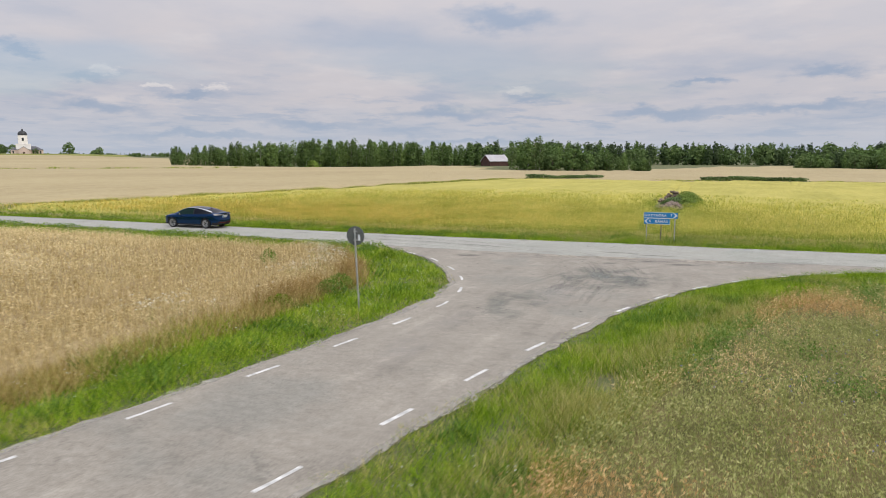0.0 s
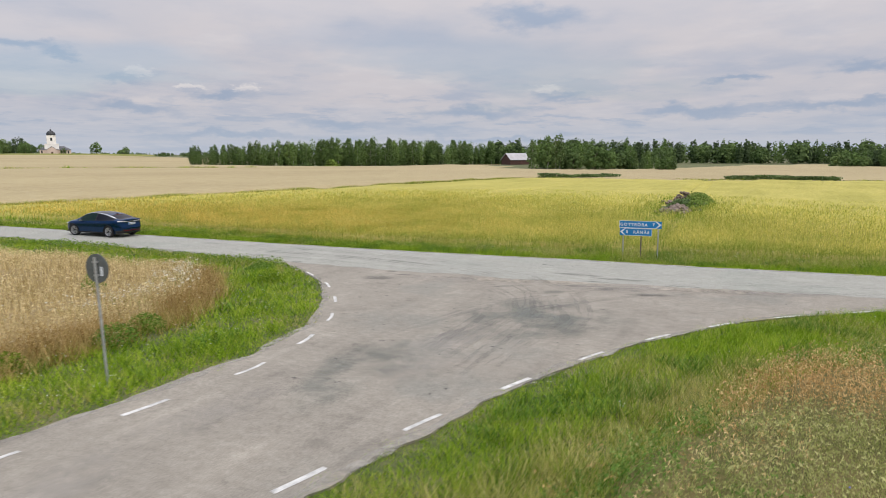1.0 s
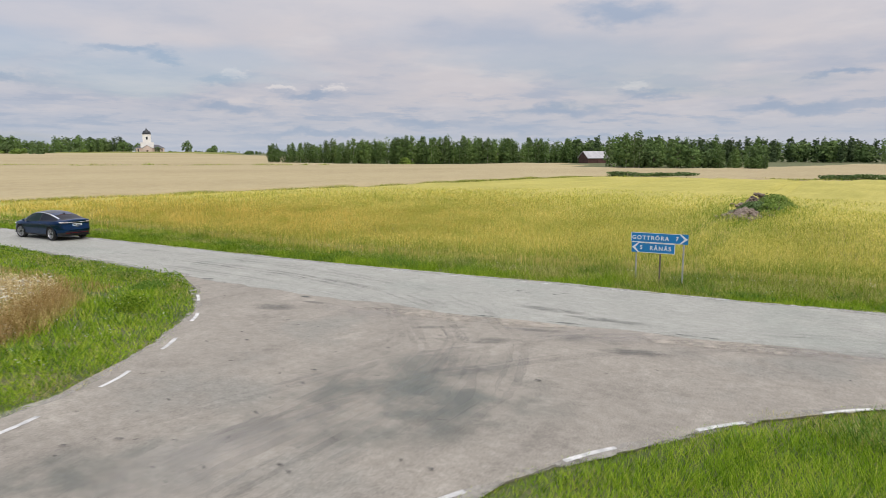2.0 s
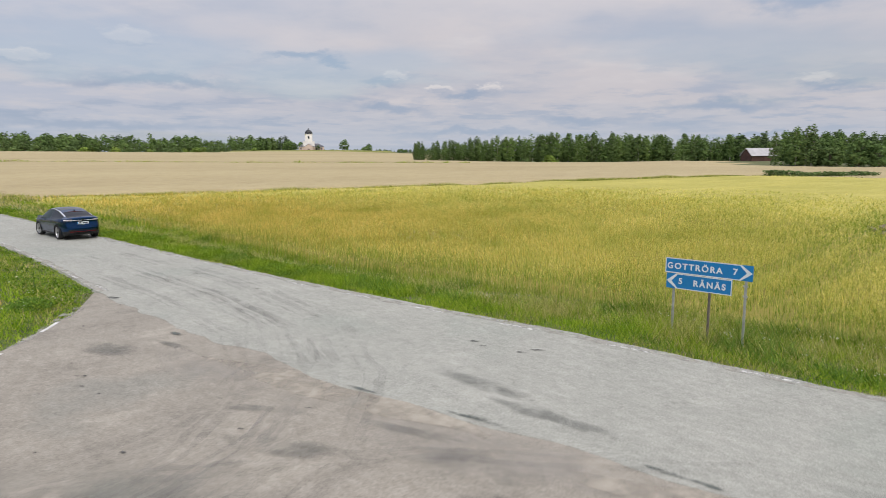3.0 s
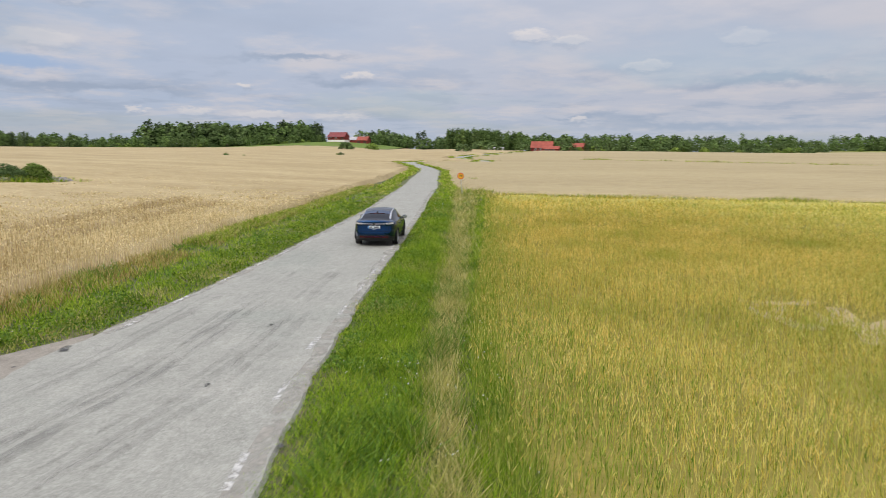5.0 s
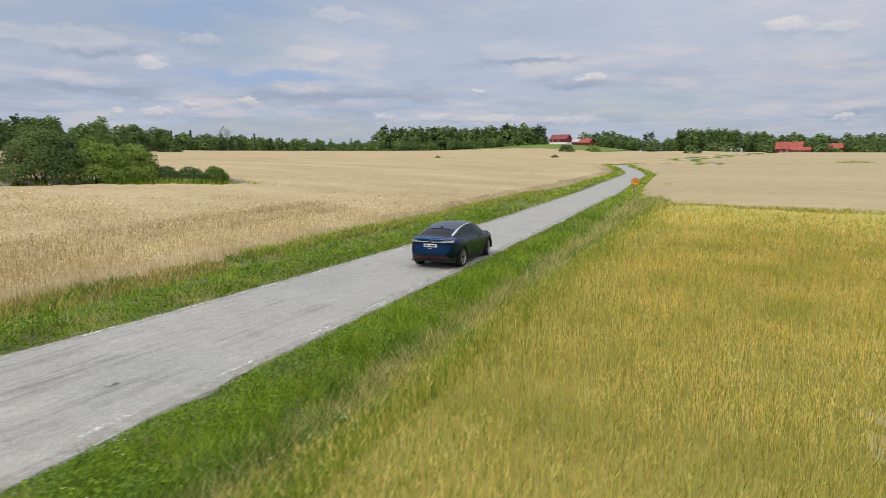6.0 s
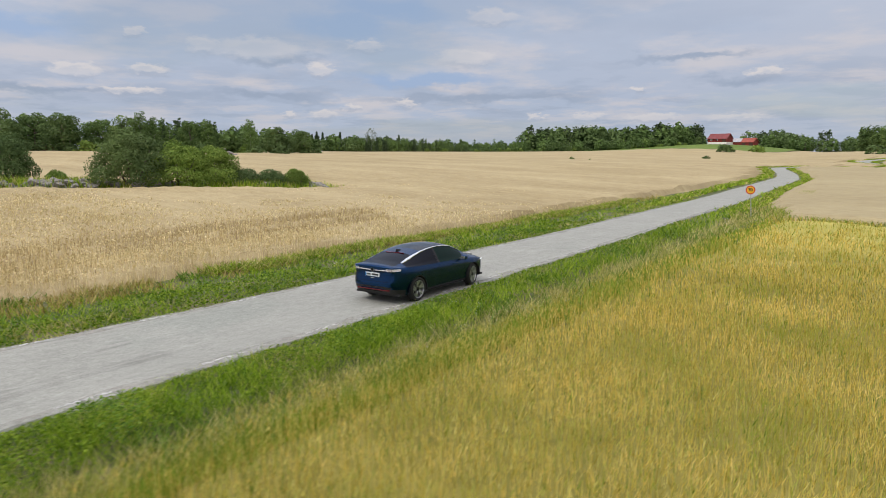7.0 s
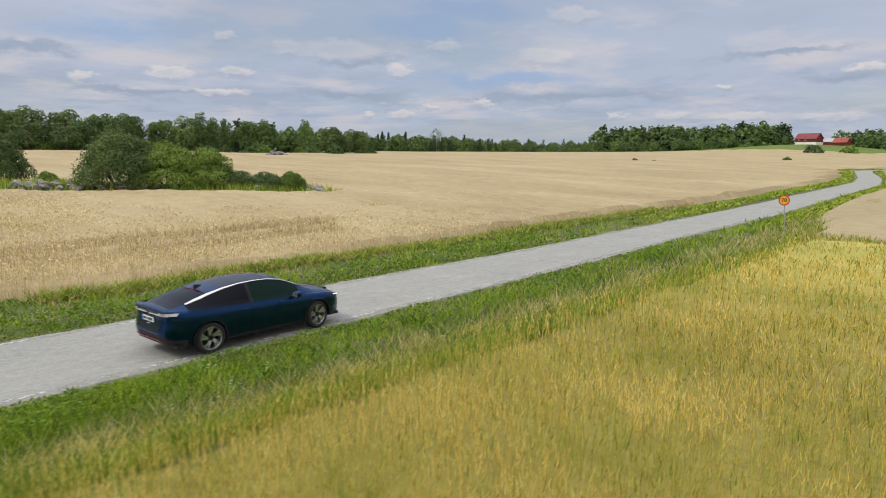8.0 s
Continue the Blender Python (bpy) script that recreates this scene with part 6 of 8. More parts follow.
def plate_xz(pts, y0, y1):
    """A flat plate in the x-z plane."""
    bm = bmesh.new()
    a = [bm.verts.new((x, y0, z)) for x, z in pts]
    f = bm.faces.new(a)
    r = bmesh.ops.extrude_face_region(bm, geom=[f])
    bmesh.ops.translate(bm, vec=(0, y1 - y0, 0), verts=[g for g in r["geom"] if isinstance(g, bmesh.types.BMVert)])
    bmesh.ops.recalc_face_normals(bm, faces=bm.faces)
    return bm


def direction_sign():
    """Two blue arrow boards on three posts; the face looks along -y of the sign."""
    e = new("direction_sign")
    e.matrix_world = pose(2.94, 4.88, float(land(2.94, 4.88)), 0, 0, 6.3)
    board = part("board", plate_xz([(-1.02, 1.475), (0.95, 1.475), (0.95, 1.825), (-1.02, 1.825)], -0.012, 0.012), mat_blue, e, "blue board with white border and arrow to the right")
    part("border", plate_xz([(-1.02, 1.825), (0.70, 1.825), (0.69, 1.806), (-1.0, 1.806)], -0.016, -0.011), mat_white, board)
    part("border", plate_xz([(-1.02, 1.475), (0.70, 1.475), (0.69, 1.494), (-1.0, 1.494)], -0.016, -0.011), mat_white, board)
    part("border", plate_xz([(-1.02, 1.494), (-1.0, 1.494), (-1.0, 1.806), (-1.02, 1.806)], -0.016, -0.011), mat_white, board)
    part("arrow", plate_xz([(0.65, 1.825), (0.70, 1.825), (0.945, 1.65), (0.70, 1.475), (0.65, 1.475), (0.82, 1.65)], -0.0155, -0.011), mat_white, board)
    lettering("lettering", "GOTTRÖRA", 0.195, pose(-0.34, -0.015, 1.636, 90), mat_white, board, 1.30)
    lettering("lettering", "7", 0.195, pose(0.575, -0.015, 1.65, 90), mat_white, board, 1.0)
    lower = part("board", plate_xz([(-0.985, 1.105), (0.52, 1.105), (0.52, 1.463), (-0.985, 1.463)], -0.012, 0.012), mat_blue, e, "blue board with white border and arrow to the left")
    part("border", plate_xz([(-0.75, 1.463), (0.52, 1.463), (0.50, 1.444), (-0.74, 1.444)], -0.016, -0.011), mat_white, lower)
    part("border", plate_xz([(-0.75, 1.105), (0.52, 1.105), (0.50, 1.124), (-0.74, 1.124)], -0.016, -0.011), mat_white, lower)
    part("border", plate_xz([(0.50, 1.124), (0.52, 1.105), (0.52, 1.463), (0.50, 1.444)], -0.016, -0.011), mat_white, lower)
    part("arrow", plate_xz([(-0.70, 1.463), (-0.75, 1.463), (-0.98, 1.284), (-0.75, 1.105), (-0.70, 1.105), (-0.86, 1.284)], -0.0155, -0.011), mat_white, lower)
    lettering("lettering", "5", 0.195, pose(-0.645, -0.015, 1.285, 90), mat_white, lower, 1.0)
    lettering("lettering", "RÅNÄS", 0.195, pose(0.02, -0.015, 1.27, 90), mat_white, lower, 1.30)
    for x, top, m in ((-0.82, 1.80, mat_galv), (0.02, 1.42, mat_rusty), (0.80, 1.80, mat_galv)):
        bm = bmesh.new()
        rod(bm, (x, 0.045, -0.3), (x, 0.045, top), 0.030, seg=12)
        part("post", bm, m, e, smooth=False)
        for z in (1.12, 1.35, 1.55, 1.72):
            if z < top:
                bm = bmesh.new()
                box(bm, x, 0.030, z, 0.10, 0.035, 0.035)
                part("bracket", bm, mat_galv, e)
    return tagged(e, "blue direction sign with two arrow boards on posts", "road sign")


direction_sign()


def disc(bm, r, y0, y1, z, seg=32):
    bmesh.ops.create_cone(bm, cap_ends=True, segments=seg, radius1=r, radius2=r, depth=abs(y1 - y0), matrix=Matrix.Translation((0, (y0 + y1) / 2, z)) @ Matrix.Rotation(radians(90), 4, "X"))


def round_back_sign():
    """Seen from behind: a dull round plate on a tall post."""
    e = new("round_sign")
    e.matrix_world = pose(-3.35, -18.9, float(land(-3.35, -18.9)), 0, -2.5, 8)
    bm = bmesh.new()
    disc(bm, 0.31, -0.01, 0.012, 2.50)
    part("plate", bm, mat_dull, e)
    bm = bmesh.new()
    disc(bm, 0.295, 0.014, 0.018, 2.50)
    part("face", bm, mat_yellow, e)
    bm = bmesh.new()
    rod(bm, (0, -0.045, -0.3), (0, -0.045, 2.74), 0.030, seg=12)
    part("post", bm, mat_galv, e)
    for z in (2.36, 2.64):
        bm = bmesh.new()
        box(bm, 0, -0.03, z, 0.12, 0.05, 0.04)
        part("bracket", bm, mat_galv, e)
    bm = bmesh.new()
    box(bm, 0.13, -0.014, 2.44, 0.07, 0.004, 0.20)
    part("sticker", bm, mat_white, e, "pale sticker on the back")
    return tagged(e, "round traffic sign seen from its dull grey back", "road sign")


round_back_sign()


def speed_sign():
    e = new("speed_sign")
    e.matrix_world = pose(-64.8, -0.43, float(land(-64.8, -0.43)) + 0.02, 0, -4, 96)
    bm = bmesh.new()
    disc(bm, 0.32, -0.012, 0.012, 1.72)
    part("plate", bm, mat_red, e, "red rim")
    bm = bmesh.new()
    disc(bm, 0.255, -0.018, -0.011, 1.72)
    part("face", bm, mat_yellow, e, "yellow face")
    lettering("lettering", "70", 0.31, pose(0, -0.02, 1.715, 90), mat_black, e, 1.0)
    bm = bmesh.new()
    rod(bm, (0, 0.045, -0.4), (0, 0.045, 1.98), 0.030, seg=12)
    part("post", bm, mat_galv, e)
    for z in (1.6, 1.85):
        bm = bmesh.new()
        box(bm, 0, 0.03, z, 0.12, 0.05, 0.04)
        part("bracket", bm, mat_galv, e)
    return tagged(e, "round yellow speed limit sign with red rim on a leaning post", "road sign")


speed_sign()


# ---- far buildings ----
mat_red_wood = worn("falu_red_boards", (0.19, 0.026, 0.020), 0.85, 0.2, 0.6)
mat_red_roof = worn("red_tile_roof", (0.32, 0.075, 0.05), 0.8, 0.2, 0.5)
mat_dark_wood = worn("dark_weathered_boards", (0.075, 0.035, 0.028), 0.85, 0.25, 0.6)
mat_dark_red_tin = worn("dark_red_tin_roof", (0.20, 0.030, 0.026), 0.5, 0.15, 0.5)
mat_tin = worn("pale_tin_roof", (0.40, 0.39, 0.40), 0.5, 0.12, 0.5)
mat_plaster = worn("white_plaster", (0.84, 0.81, 0.79), 0.9, 0.06, 0.4)
mat_dark_roof = worn("dark_slate_roof", (0.035, 0.038, 0.042), 0.6, 0.2, 0.5)
mat_pane = principled("dark_window_glass", (0.03, 0.035, 0.04), 0.08)


def house(name, x, y, turn, lx, ly, wall, ridge, wall_mat, roof_mat, label, windows=(), doors=(), over=0.5, base=0.0, base_mat=None):
    """A gabled house: plinth, walls, two roof slopes, windows and doors. The ridge runs along x."""
    e = new(name)
    e.matrix_world = pose(x, y, float(land(x, y)) - 0.2, 0, 0, turn)
    bm = bmesh.new()
    a = [(-ly / 2, base), (ly / 2, base), (ly / 2, wall), (0, ridge - 0.15), (-ly / 2, wall)]
    lo = [bm.verts.new((-lx / 2, p, z)) for p, z in a]
    hi = [bm.verts.new((lx / 2, p, z)) for p, z in a]
    bm.faces.new(lo[::-1])
    bm.faces.new(hi)
    for k in range(5):
        bm.faces.new((lo[k], lo[(k + 1) % 5], hi[(k + 1) % 5], hi[k]))
    bmesh.ops.recalc_face_normals(bm, faces=bm.faces)
    part("wall", bm, wall_mat, e)
    if base:
        bm = bmesh.new()
        box(bm, 0, 0, base / 2 - 0.3, lx + 0.1, ly + 0.1, base + 0.6)
        part("plinth", bm, base_mat or mat_plaster, e)
    for s in (-1, 1):
        bm = bmesh.new()
        d = Vector((0, s * (ly / 2 + over), wall - over * (ridge - wall) / (ly / 2)))
        t = Vector((0, 0, ridge))
        n = Vector((0, s * (ridge - wall), ly / 2)).normalized() * 0.18
        vs = [bm.verts.new(Vector((q * (lx / 2 + over), 0, 0)) + p + o) for o in (Vector(), n) for q, p in ((-1, d), (1, d), (1, t), (-1, t))]
        for f in ((0, 1, 2, 3), (7, 6, 5, 4), (0, 4, 5, 1), (1, 5, 6, 2), (2, 6, 7, 3), (3, 7, 4, 0)):
            bm.faces.new([vs[k] for k in f])
        bmesh.ops.recalc_face_normals(bm, faces=bm.faces)
        part("roof", bm, roof_mat, e)
    for face, u, z, w, h in windows:
        bm = bmesh.new()
        win = None
        if face in "sn":
            s = -1 if face == "s" else 1
            box(bm, u, s * (ly / 2 + 0.03), z, w + 0.3, 0.12, h + 0.3)
            win = part("window_frame", bm, mat_white, e)
            bm = bmesh.new()
            box(bm, u, s * (ly / 2 + 0.08), z, w, 0.06, h)
        else:
            s = -1 if face == "w" else 1
            box(bm, s * (lx / 2 + 0.03), u, z, 0.12, w + 0.3, h + 0.3)
            win = part("window_frame", bm, mat_white, e)
            bm = bmesh.new()
            box(bm, s * (lx / 2 + 0.08), u, z, 0.06, w, h)
        part("pane", bm, mat_pane, win)
    for face, u, w, h in doors:
        bm = bmesh.new()
        if face in "sn":
            s = -1 if face == "s" else 1
            box(bm, u, s * (ly / 2 + 0.05), base + h / 2, w, 0.12, h)
        else:
            s = -1 if face == "w" else 1
            box(bm, s * (lx / 2 + 0.05), u, base + h / 2, 0.12, w, h)
        part("door", bm, mat_dark_wood, e)
    return tagged(e, label, "building")


house("grey_roofed_barn", -141, 348, 62, 15, 8.5, 3.0, 6.6, mat_dark_wood, mat_tin, "dark red wooden barn with a pale tin roof", doors=(("s", 1, 3, 2.8),))
house("red_barn", -578, -152, 75, 16.5, 9, 5.0, 8.8, mat_red_wood, mat_dark_red_tin, "large red wooden barn on a white plinth", base=2.2, windows=(("s", -5, 3.8, 1, 1), ("s", 0, 3.8, 1, 1)), doors=(("s", 6, 3, 2.6),))
house("white_roofed_shed", -590, -138, 75, 15, 8, 3.4, 6.0, mat_red_wood, mat_tin, "red shed with a pale roof behind the barn")
house("red_shed", -580, -130, 75, 10, 7, 3.2, 6.2, mat_red_wood, mat_red_roof, "low red shed with a red roof", doors=(("s", -3, 3, 2.6), ("s", 3, 3, 2.6)))
house("red_farmhouse", -552, 25, 80, 17, 10, 3.4, 8.2, mat_red_wood, mat_red_roof, "red wooden farmhouse with white windows", windows=(("s", -5, 1.8, 1.2, 1.3), ("s", -1, 1.8, 1.2, 1.3), ("s", 3, 1.8, 1.2, 1.3), ("w", 0, 4.8, 1.6, 1.6), ("e", 0, 4.8, 1.6, 1.6)), doors=(("s", 6, 1.2, 2.1),))
house("red_annex", -545, 32, 80, 12, 6, 2.4, 4.4, mat_red_wood, mat_red_roof, "low red annex with a row of white windows", windows=(("s", -4, 1.4, 1.2, 1), ("s", -1, 1.4, 1.2, 1), ("s", 2, 1.4, 1.2, 1)))
house("red_house", -575, 55, 70, 12, 9, 4.2, 7.4, mat_red_wood, mat_red_roof, "red house with a red roof behind trees", windows=(("s", -3, 3.4, 1.2, 1.3), ("s", 2, 3.4, 1.2, 1.3)))
house("white_shed", -560, -14, 85, 14, 6, 1.8, 3.0, mat_plaster, mat_tin, "low pale shed before the spruce wood")
house("far_cottage", -92, -203, 20, 8, 6, 2.6, 5.4, mat_red_wood, mat_tin, "small cottage with a pale roof among trees")


def church():
    """A low plastered nave with hipped roofs, a gabled porch and a tall tower in its middle."""
    e = new("church")
    x, y = -669.6, 393.1
    e.matrix_world = pose(x, y, float(land(x, y)) - 0.4, 0, 0, 58)

    def hipped(name, x0, x1, y0, y1, z0, z1, inset):
        bm = bmesh.new()
        ym = (y0 + y1) / 2
        lo = [bm.verts.new(p) for p in ((x0, y0, z0), (x1, y0, z0), (x1, y1, z0), (x0, y1, z0))]
        r0, r1 = bm.verts.new((x0 + inset, ym, z1)), bm.verts.new((x1 - inset, ym, z1))
        for f in ((lo[0], lo[1], r1, r0), (lo[2], lo[3], r0, r1), (lo[1], lo[2], r1), (lo[3], lo[0], r0), tuple(lo[::-1])):
            bm.faces.new(f)
        bmesh.ops.recalc_face_normals(bm, faces=bm.faces)
        part(name, bm, mat_church_roof, e)
    bm = bmesh.new()
    box(bm, 3.0, 1.5, 2.8, 28, 12, 5.6)
    part("nave", bm, mat_pink_plaster, e, "pale pink plastered nave")
    hipped("roof", -11.6, 17.6, -5.1, 8.1, 5.6, 9.4, 6.5)
    bm = bmesh.new()
    a = [(-4.6, 0), (4.6, 0), (4.6, 5.6), (0, 8.6), (-4.6, 5.6)]
    lo = [bm.verts.new((p, -8.0, z)) for p, z in a]
    hi = [bm.verts.new((p, -4.4, z)) for p, z in a]
    bm.faces.new(lo), bm.faces.new(hi[::-1])
    for k in range(5):
        bm.faces.new((lo[k], hi[k], hi[(k + 1) % 5], lo[(k + 1) % 5]))
    bmesh.ops.recalc_face_normals(bm, faces=bm.faces)
    part("porch", bm, mat_pink_plaster, e, "gabled pink plastered porch")
    for s in (-1, 1):
        bm = bmesh.new()
        f = bm.faces.new([bm.verts.new(p) for p in ((s * 5.1, -8.4, 5.35), (s * 5.1, -4.0, 5.35), (0, -4.0, 8.75), (0, -8.4, 8.75))])
        bmesh.ops.recalc_face_normals(bm, faces=[f])
        bmesh.ops.solidify(bm, geom=[f], thickness=0.22)
        part("porch_roof", bm, mat_church_roof, e)
    bm = bmesh.new()
    box(bm, 0, 0, 5.7, 13.0, 8.6, 11.4, 0.05)
    box(bm, 0, 0, 11.6, 13.5, 9.1, 0.4, 0.05)
    box(bm, 0, 0, 15.6, 8.2, 8.2, 8.4, 0.05)
    box(bm, 0, 0, 19.95, 8.8, 8.8, 0.4, 0.05)
    tower = part("tower", bm, mat_plaster, e, "white square tower")
    bm = bmesh.new()
    for r0, r1, z0, z1 in ((4.4, 4.3, 20.15, 20.6), (4.2, 4.1, 20.6, 22.0), (4.1, 3.4, 22.0, 23.4), (3.4, 2.1, 23.4, 24.5), (2.1, 1.0, 24.5, 25.0), (0.8, 0.8, 25.0, 25.8), (0.9, 0.1, 25.8, 26.8), (0.08, 0.06, 26.8, 28.0)):
        bmesh.ops.create_cone(bm, cap_ends=True, segments=16, radius1=r0, radius2=r1, depth=z1 - z0, matrix=Matrix.Translation((0, 0, (z0 + z1) / 2)))
    part("dome", bm, mat_dark_roof, tower, "dark domed lantern roof")
    for px, py, sx, sy in ((0, -4.13, 1.8, 0.1), (0, 4.13, 1.8, 0.1), (-4.13, 0, 0.1, 1.8), (4.13, 0, 0.1, 1.8)):
        bm = bmesh.new()
        box(bm, px, py, 16.2, sx, sy, 3.0)
        part("window", bm, mat_pane, tower)
    for px in (-9, 8.5, 11.5, 14.5):
        bm = bmesh.new()
        box(bm, px, -4.53, 3.4, 1.3, 0.1, 2.8)
        part("window", bm, mat_pane, e)
    bm = bmesh.new()
    box(bm, 0, -8.05, 1.8, 1.9, 0.14, 3.4)
    part("door", bm, mat_dark_wood, e)
    return tagged(e, "white and pink plastered hilltop church with a dark domed tower", "church")


mat_pink_plaster = worn("pale_pink_plaster", (0.66, 0.52, 0.46), 0.9, 0.06, 0.4)
mat_church_roof = worn("grey_tin_church_roof", (0.085, 0.088, 0.10), 0.55, 0.15, 0.5)
church()


# ---- the car ----
mat_paint = principled("dark_blue_metallic_paint", (0.004, 0.035, 0.105), 0.27, 0.92, 0.28, 0.3)
mat_gloss = principled("black_gloss_trim", (0.005, 0.005, 0.006), 0.15, 0.0, 0.0, 0.25)
mat_plastic = worn("black_plastic", (0.012, 0.012, 0.013), 0.55, 0.1, 8.0)
mat_tint = principled("tinted_car_glass", (0.001, 0.002, 0.007), 0.03, 0.0, 0.0, 0.12)
mat_clear = principled("green_tinted_glass", (0.008, 0.022, 0.019), 0.03, 0.0, 0.0, 0.05)
mat_roof_glass = principled("dark_roof_glass", (0.004, 0.006, 0.012), 0.05, 0.0, 0.0, 0.4)
mat_silver = principled("satin_silver_trim", (0.75, 0.75, 0.76), 0.25, 0.9)
mat_tyre = worn("tyre_rubber", (0.018, 0.018, 0.018), 0.8, 0.2, 8.0)
mat_rim = principled("machined_alloy", (0.50, 0.50, 0.52), 0.32, 0.85)
mat_rim_dark = principled("dark_alloy", (0.02, 0.02, 0.022), 0.35, 0.6)
mat_lamp_clear = principled("pale_lamp_cover", (0.80, 0.74, 0.74), 0.12, 0.0, 0.6)
mat_lamp_red = principled("red_reflector", (0.15, 0.004, 0.008), 0.15, 0.0, 0.1)


def glow(name, colour, strength):
    m = principled(name, colour, 0.2)
    b = m.node_tree.nodes["Principled BSDF"]
    b.inputs["Emission Color"].default_value = (*colour, 1)
    b.inputs["Emission Strength"].default_value = strength
    return m


mat_indicator = principled("clear_indicator_cover", (0.85, 0.78, 0.74), 0.12, 0.0, 0.6)
mat_drl = glow("white_running_light", (0.9, 0.95, 1.0), 1.2)

# Side profile, from the tail (x = -2.50) to the nose (x = 2.40). The axles stand at -1.483 and 1.483.
PX = [-2.50, -2.485, -2.455, -2.42, -2.34, -2.20, -2.00, -1.70, -1.40, -1.00, -0.60, -0.20, 0.20, 0.55, 0.90, 1.25, 1.50, 1.80, 2.03, 2.18, 2.29, 2.36, 2.40]
P_TOP = [1.00, 1.03, 1.075, 1.115, 1.135, 1.145, 1.185, 1.275, 1.355, 1.438, 1.487, 1.505, 1.490, 1.430, 1.290, 1.110, 1.015, 0.965, 0.915, 0.865, 0.80, 0.72, 0.62]
P_BELT = [0.99, 1.015, 1.045, 1.07, 1.075, 1.065, 1.05, 1.035, 1.02, 1.005, 0.99, 0.98, 0.965, 0.95, 0.935, 0.92, 0.905, 0.88, 0.84, 0.79, 0.73, 0.66, 0.58]
P_ROOFW = [0.40, 0.50, 0.57, 0.60, 0.625, 0.63, 0.61, 0.585, 0.575, 0.57, 0.575, 0.58, 0.58, 0.585, 0.62, 0.68, 0.71, 0.70, 0.67, 0.63, 0.58, 0.52, 0.44]
P_WIDE = [0.46, 0.575, 0.665, 0.715, 0.765, 0.82, 0.87, 0.912, 0.926, 0.924, 0.920, 0.918, 0.918, 0.919, 0.921, 0.924, 0.924, 0.900, 0.855, 0.795, 0.72, 0.64, 0.54]
P_SILL = [0.42, 0.37, 0.32, 0.30, 0.275, 0.26, 0.25, 0.24, 0.235, 0.23, 0.23, 0.23, 0.23, 0.23, 0.23, 0.235, 0.24, 0.24, 0.235, 0.235, 0.24, 0.26, 0.32]
N_SIDE, N_GLASS, N_ROOF = 11, 16, 6


def section(x):
    """Half a cross-section at x, from the sill up to the roof's middle."""
    top, belt, rw, wd, sill = (np.interp(x, PX, a) for a in (P_TOP, P_BELT, P_ROOFW, P_WIDE, P_SILL))
    pts = []
    for k in range(N_SIDE):
        u = k / (N_SIDE - 1)
        z = sill + (belt - sill) * u
        bulge = 1 - 0.075 * abs((u - 0.55) / 0.55) ** 2.4
        crease = 0.010 * math.exp(-((u - 0.80) / 0.06) ** 2) - 0.012 * math.exp(-((u - 0.30) / 0.12) ** 2)
        pts.append((wd * bulge + crease, z))
    y0, z0 = pts[-1]
    edge = top - 0.035 - 0.05 * (top - belt)
    for k in range(1, N_GLASS + 1):
        u = k / N_GLASS
        z = z0 + (edge - z0) * u
        y = y0 - 0.028 * min(1, u * 6) + (rw - y0 + 0.028) * u ** 1.25
        pts.append((y, z))
    y1, z1 = pts[-1]
    for k in range(1, N_ROOF + 1):
        u = k / N_ROOF
        pts.append((y1 * (1 - u), z1 + (top - z1) * math.sin(u * math.pi / 2) ** 0.8))
    return pts


def lean(x, z):
    """The tail's stance: the lamps lie back under the lid's edge, the bumper stands out and tucks in below."""
    return x + float(sm((-x - 1.95) / 0.45)) * float(np.interp(z, [0.2, 0.35, 0.56, 0.72, 0.90, 0.99, 1.07, 1.2], [0.13, 0.06, 0.0, 0.035, 0.065, 0.05, -0.015, 0.0]))


STATIONS = np.unique(np.round(np.concatenate([np.linspace(-2.50, -2.30, 14), np.linspace(-2.30, 2.20, 91), np.linspace(2.20, 2.40, 8), [-1.483, 1.483]]), 4))


def zone(x, j, side_y):
    """Which panel the face at station x and section row j belongs to."""
    if j < N_SIDE - 1:
        if j < 1 and -1.1 < x < 1.1:
            return "skirt"
        if (x < -2.0 and j < 2) or (x > 2.0 and j < 2):
            return "bumper"
        return "body"
    k = j - (N_SIDE - 1)
    if k < N_GLASS:
        if -1.98 < x < 1.02:
            lo = 0
            hi = N_GLASS - 1
            if k >= hi:
                return "pillar"
            # the side glass narrows towards the tail and the windscreen pillar
            hgt = np.interp(x, PX, P_TOP) - np.interp(x, PX, P_BELT)
            if hgt < 0.145:
                return "body"
            if abs(x + 0.42) < 0.045:
                return "pillar"
            return "clear" if x > -0.40 else "tint"
        return "body"
    if -2.30 < x < -1.42 and k - N_GLASS >= 0:
        return "rear_glass"
    if -1.42 <= x < -1.02:
        return "body"
    if -1.02 <= x < 0.32:
        return "roof"
    if 0.32 <= x < 0.42:
        return "body"
    if 0.42 <= x < 1.22:
        return "screen"
    return "body"


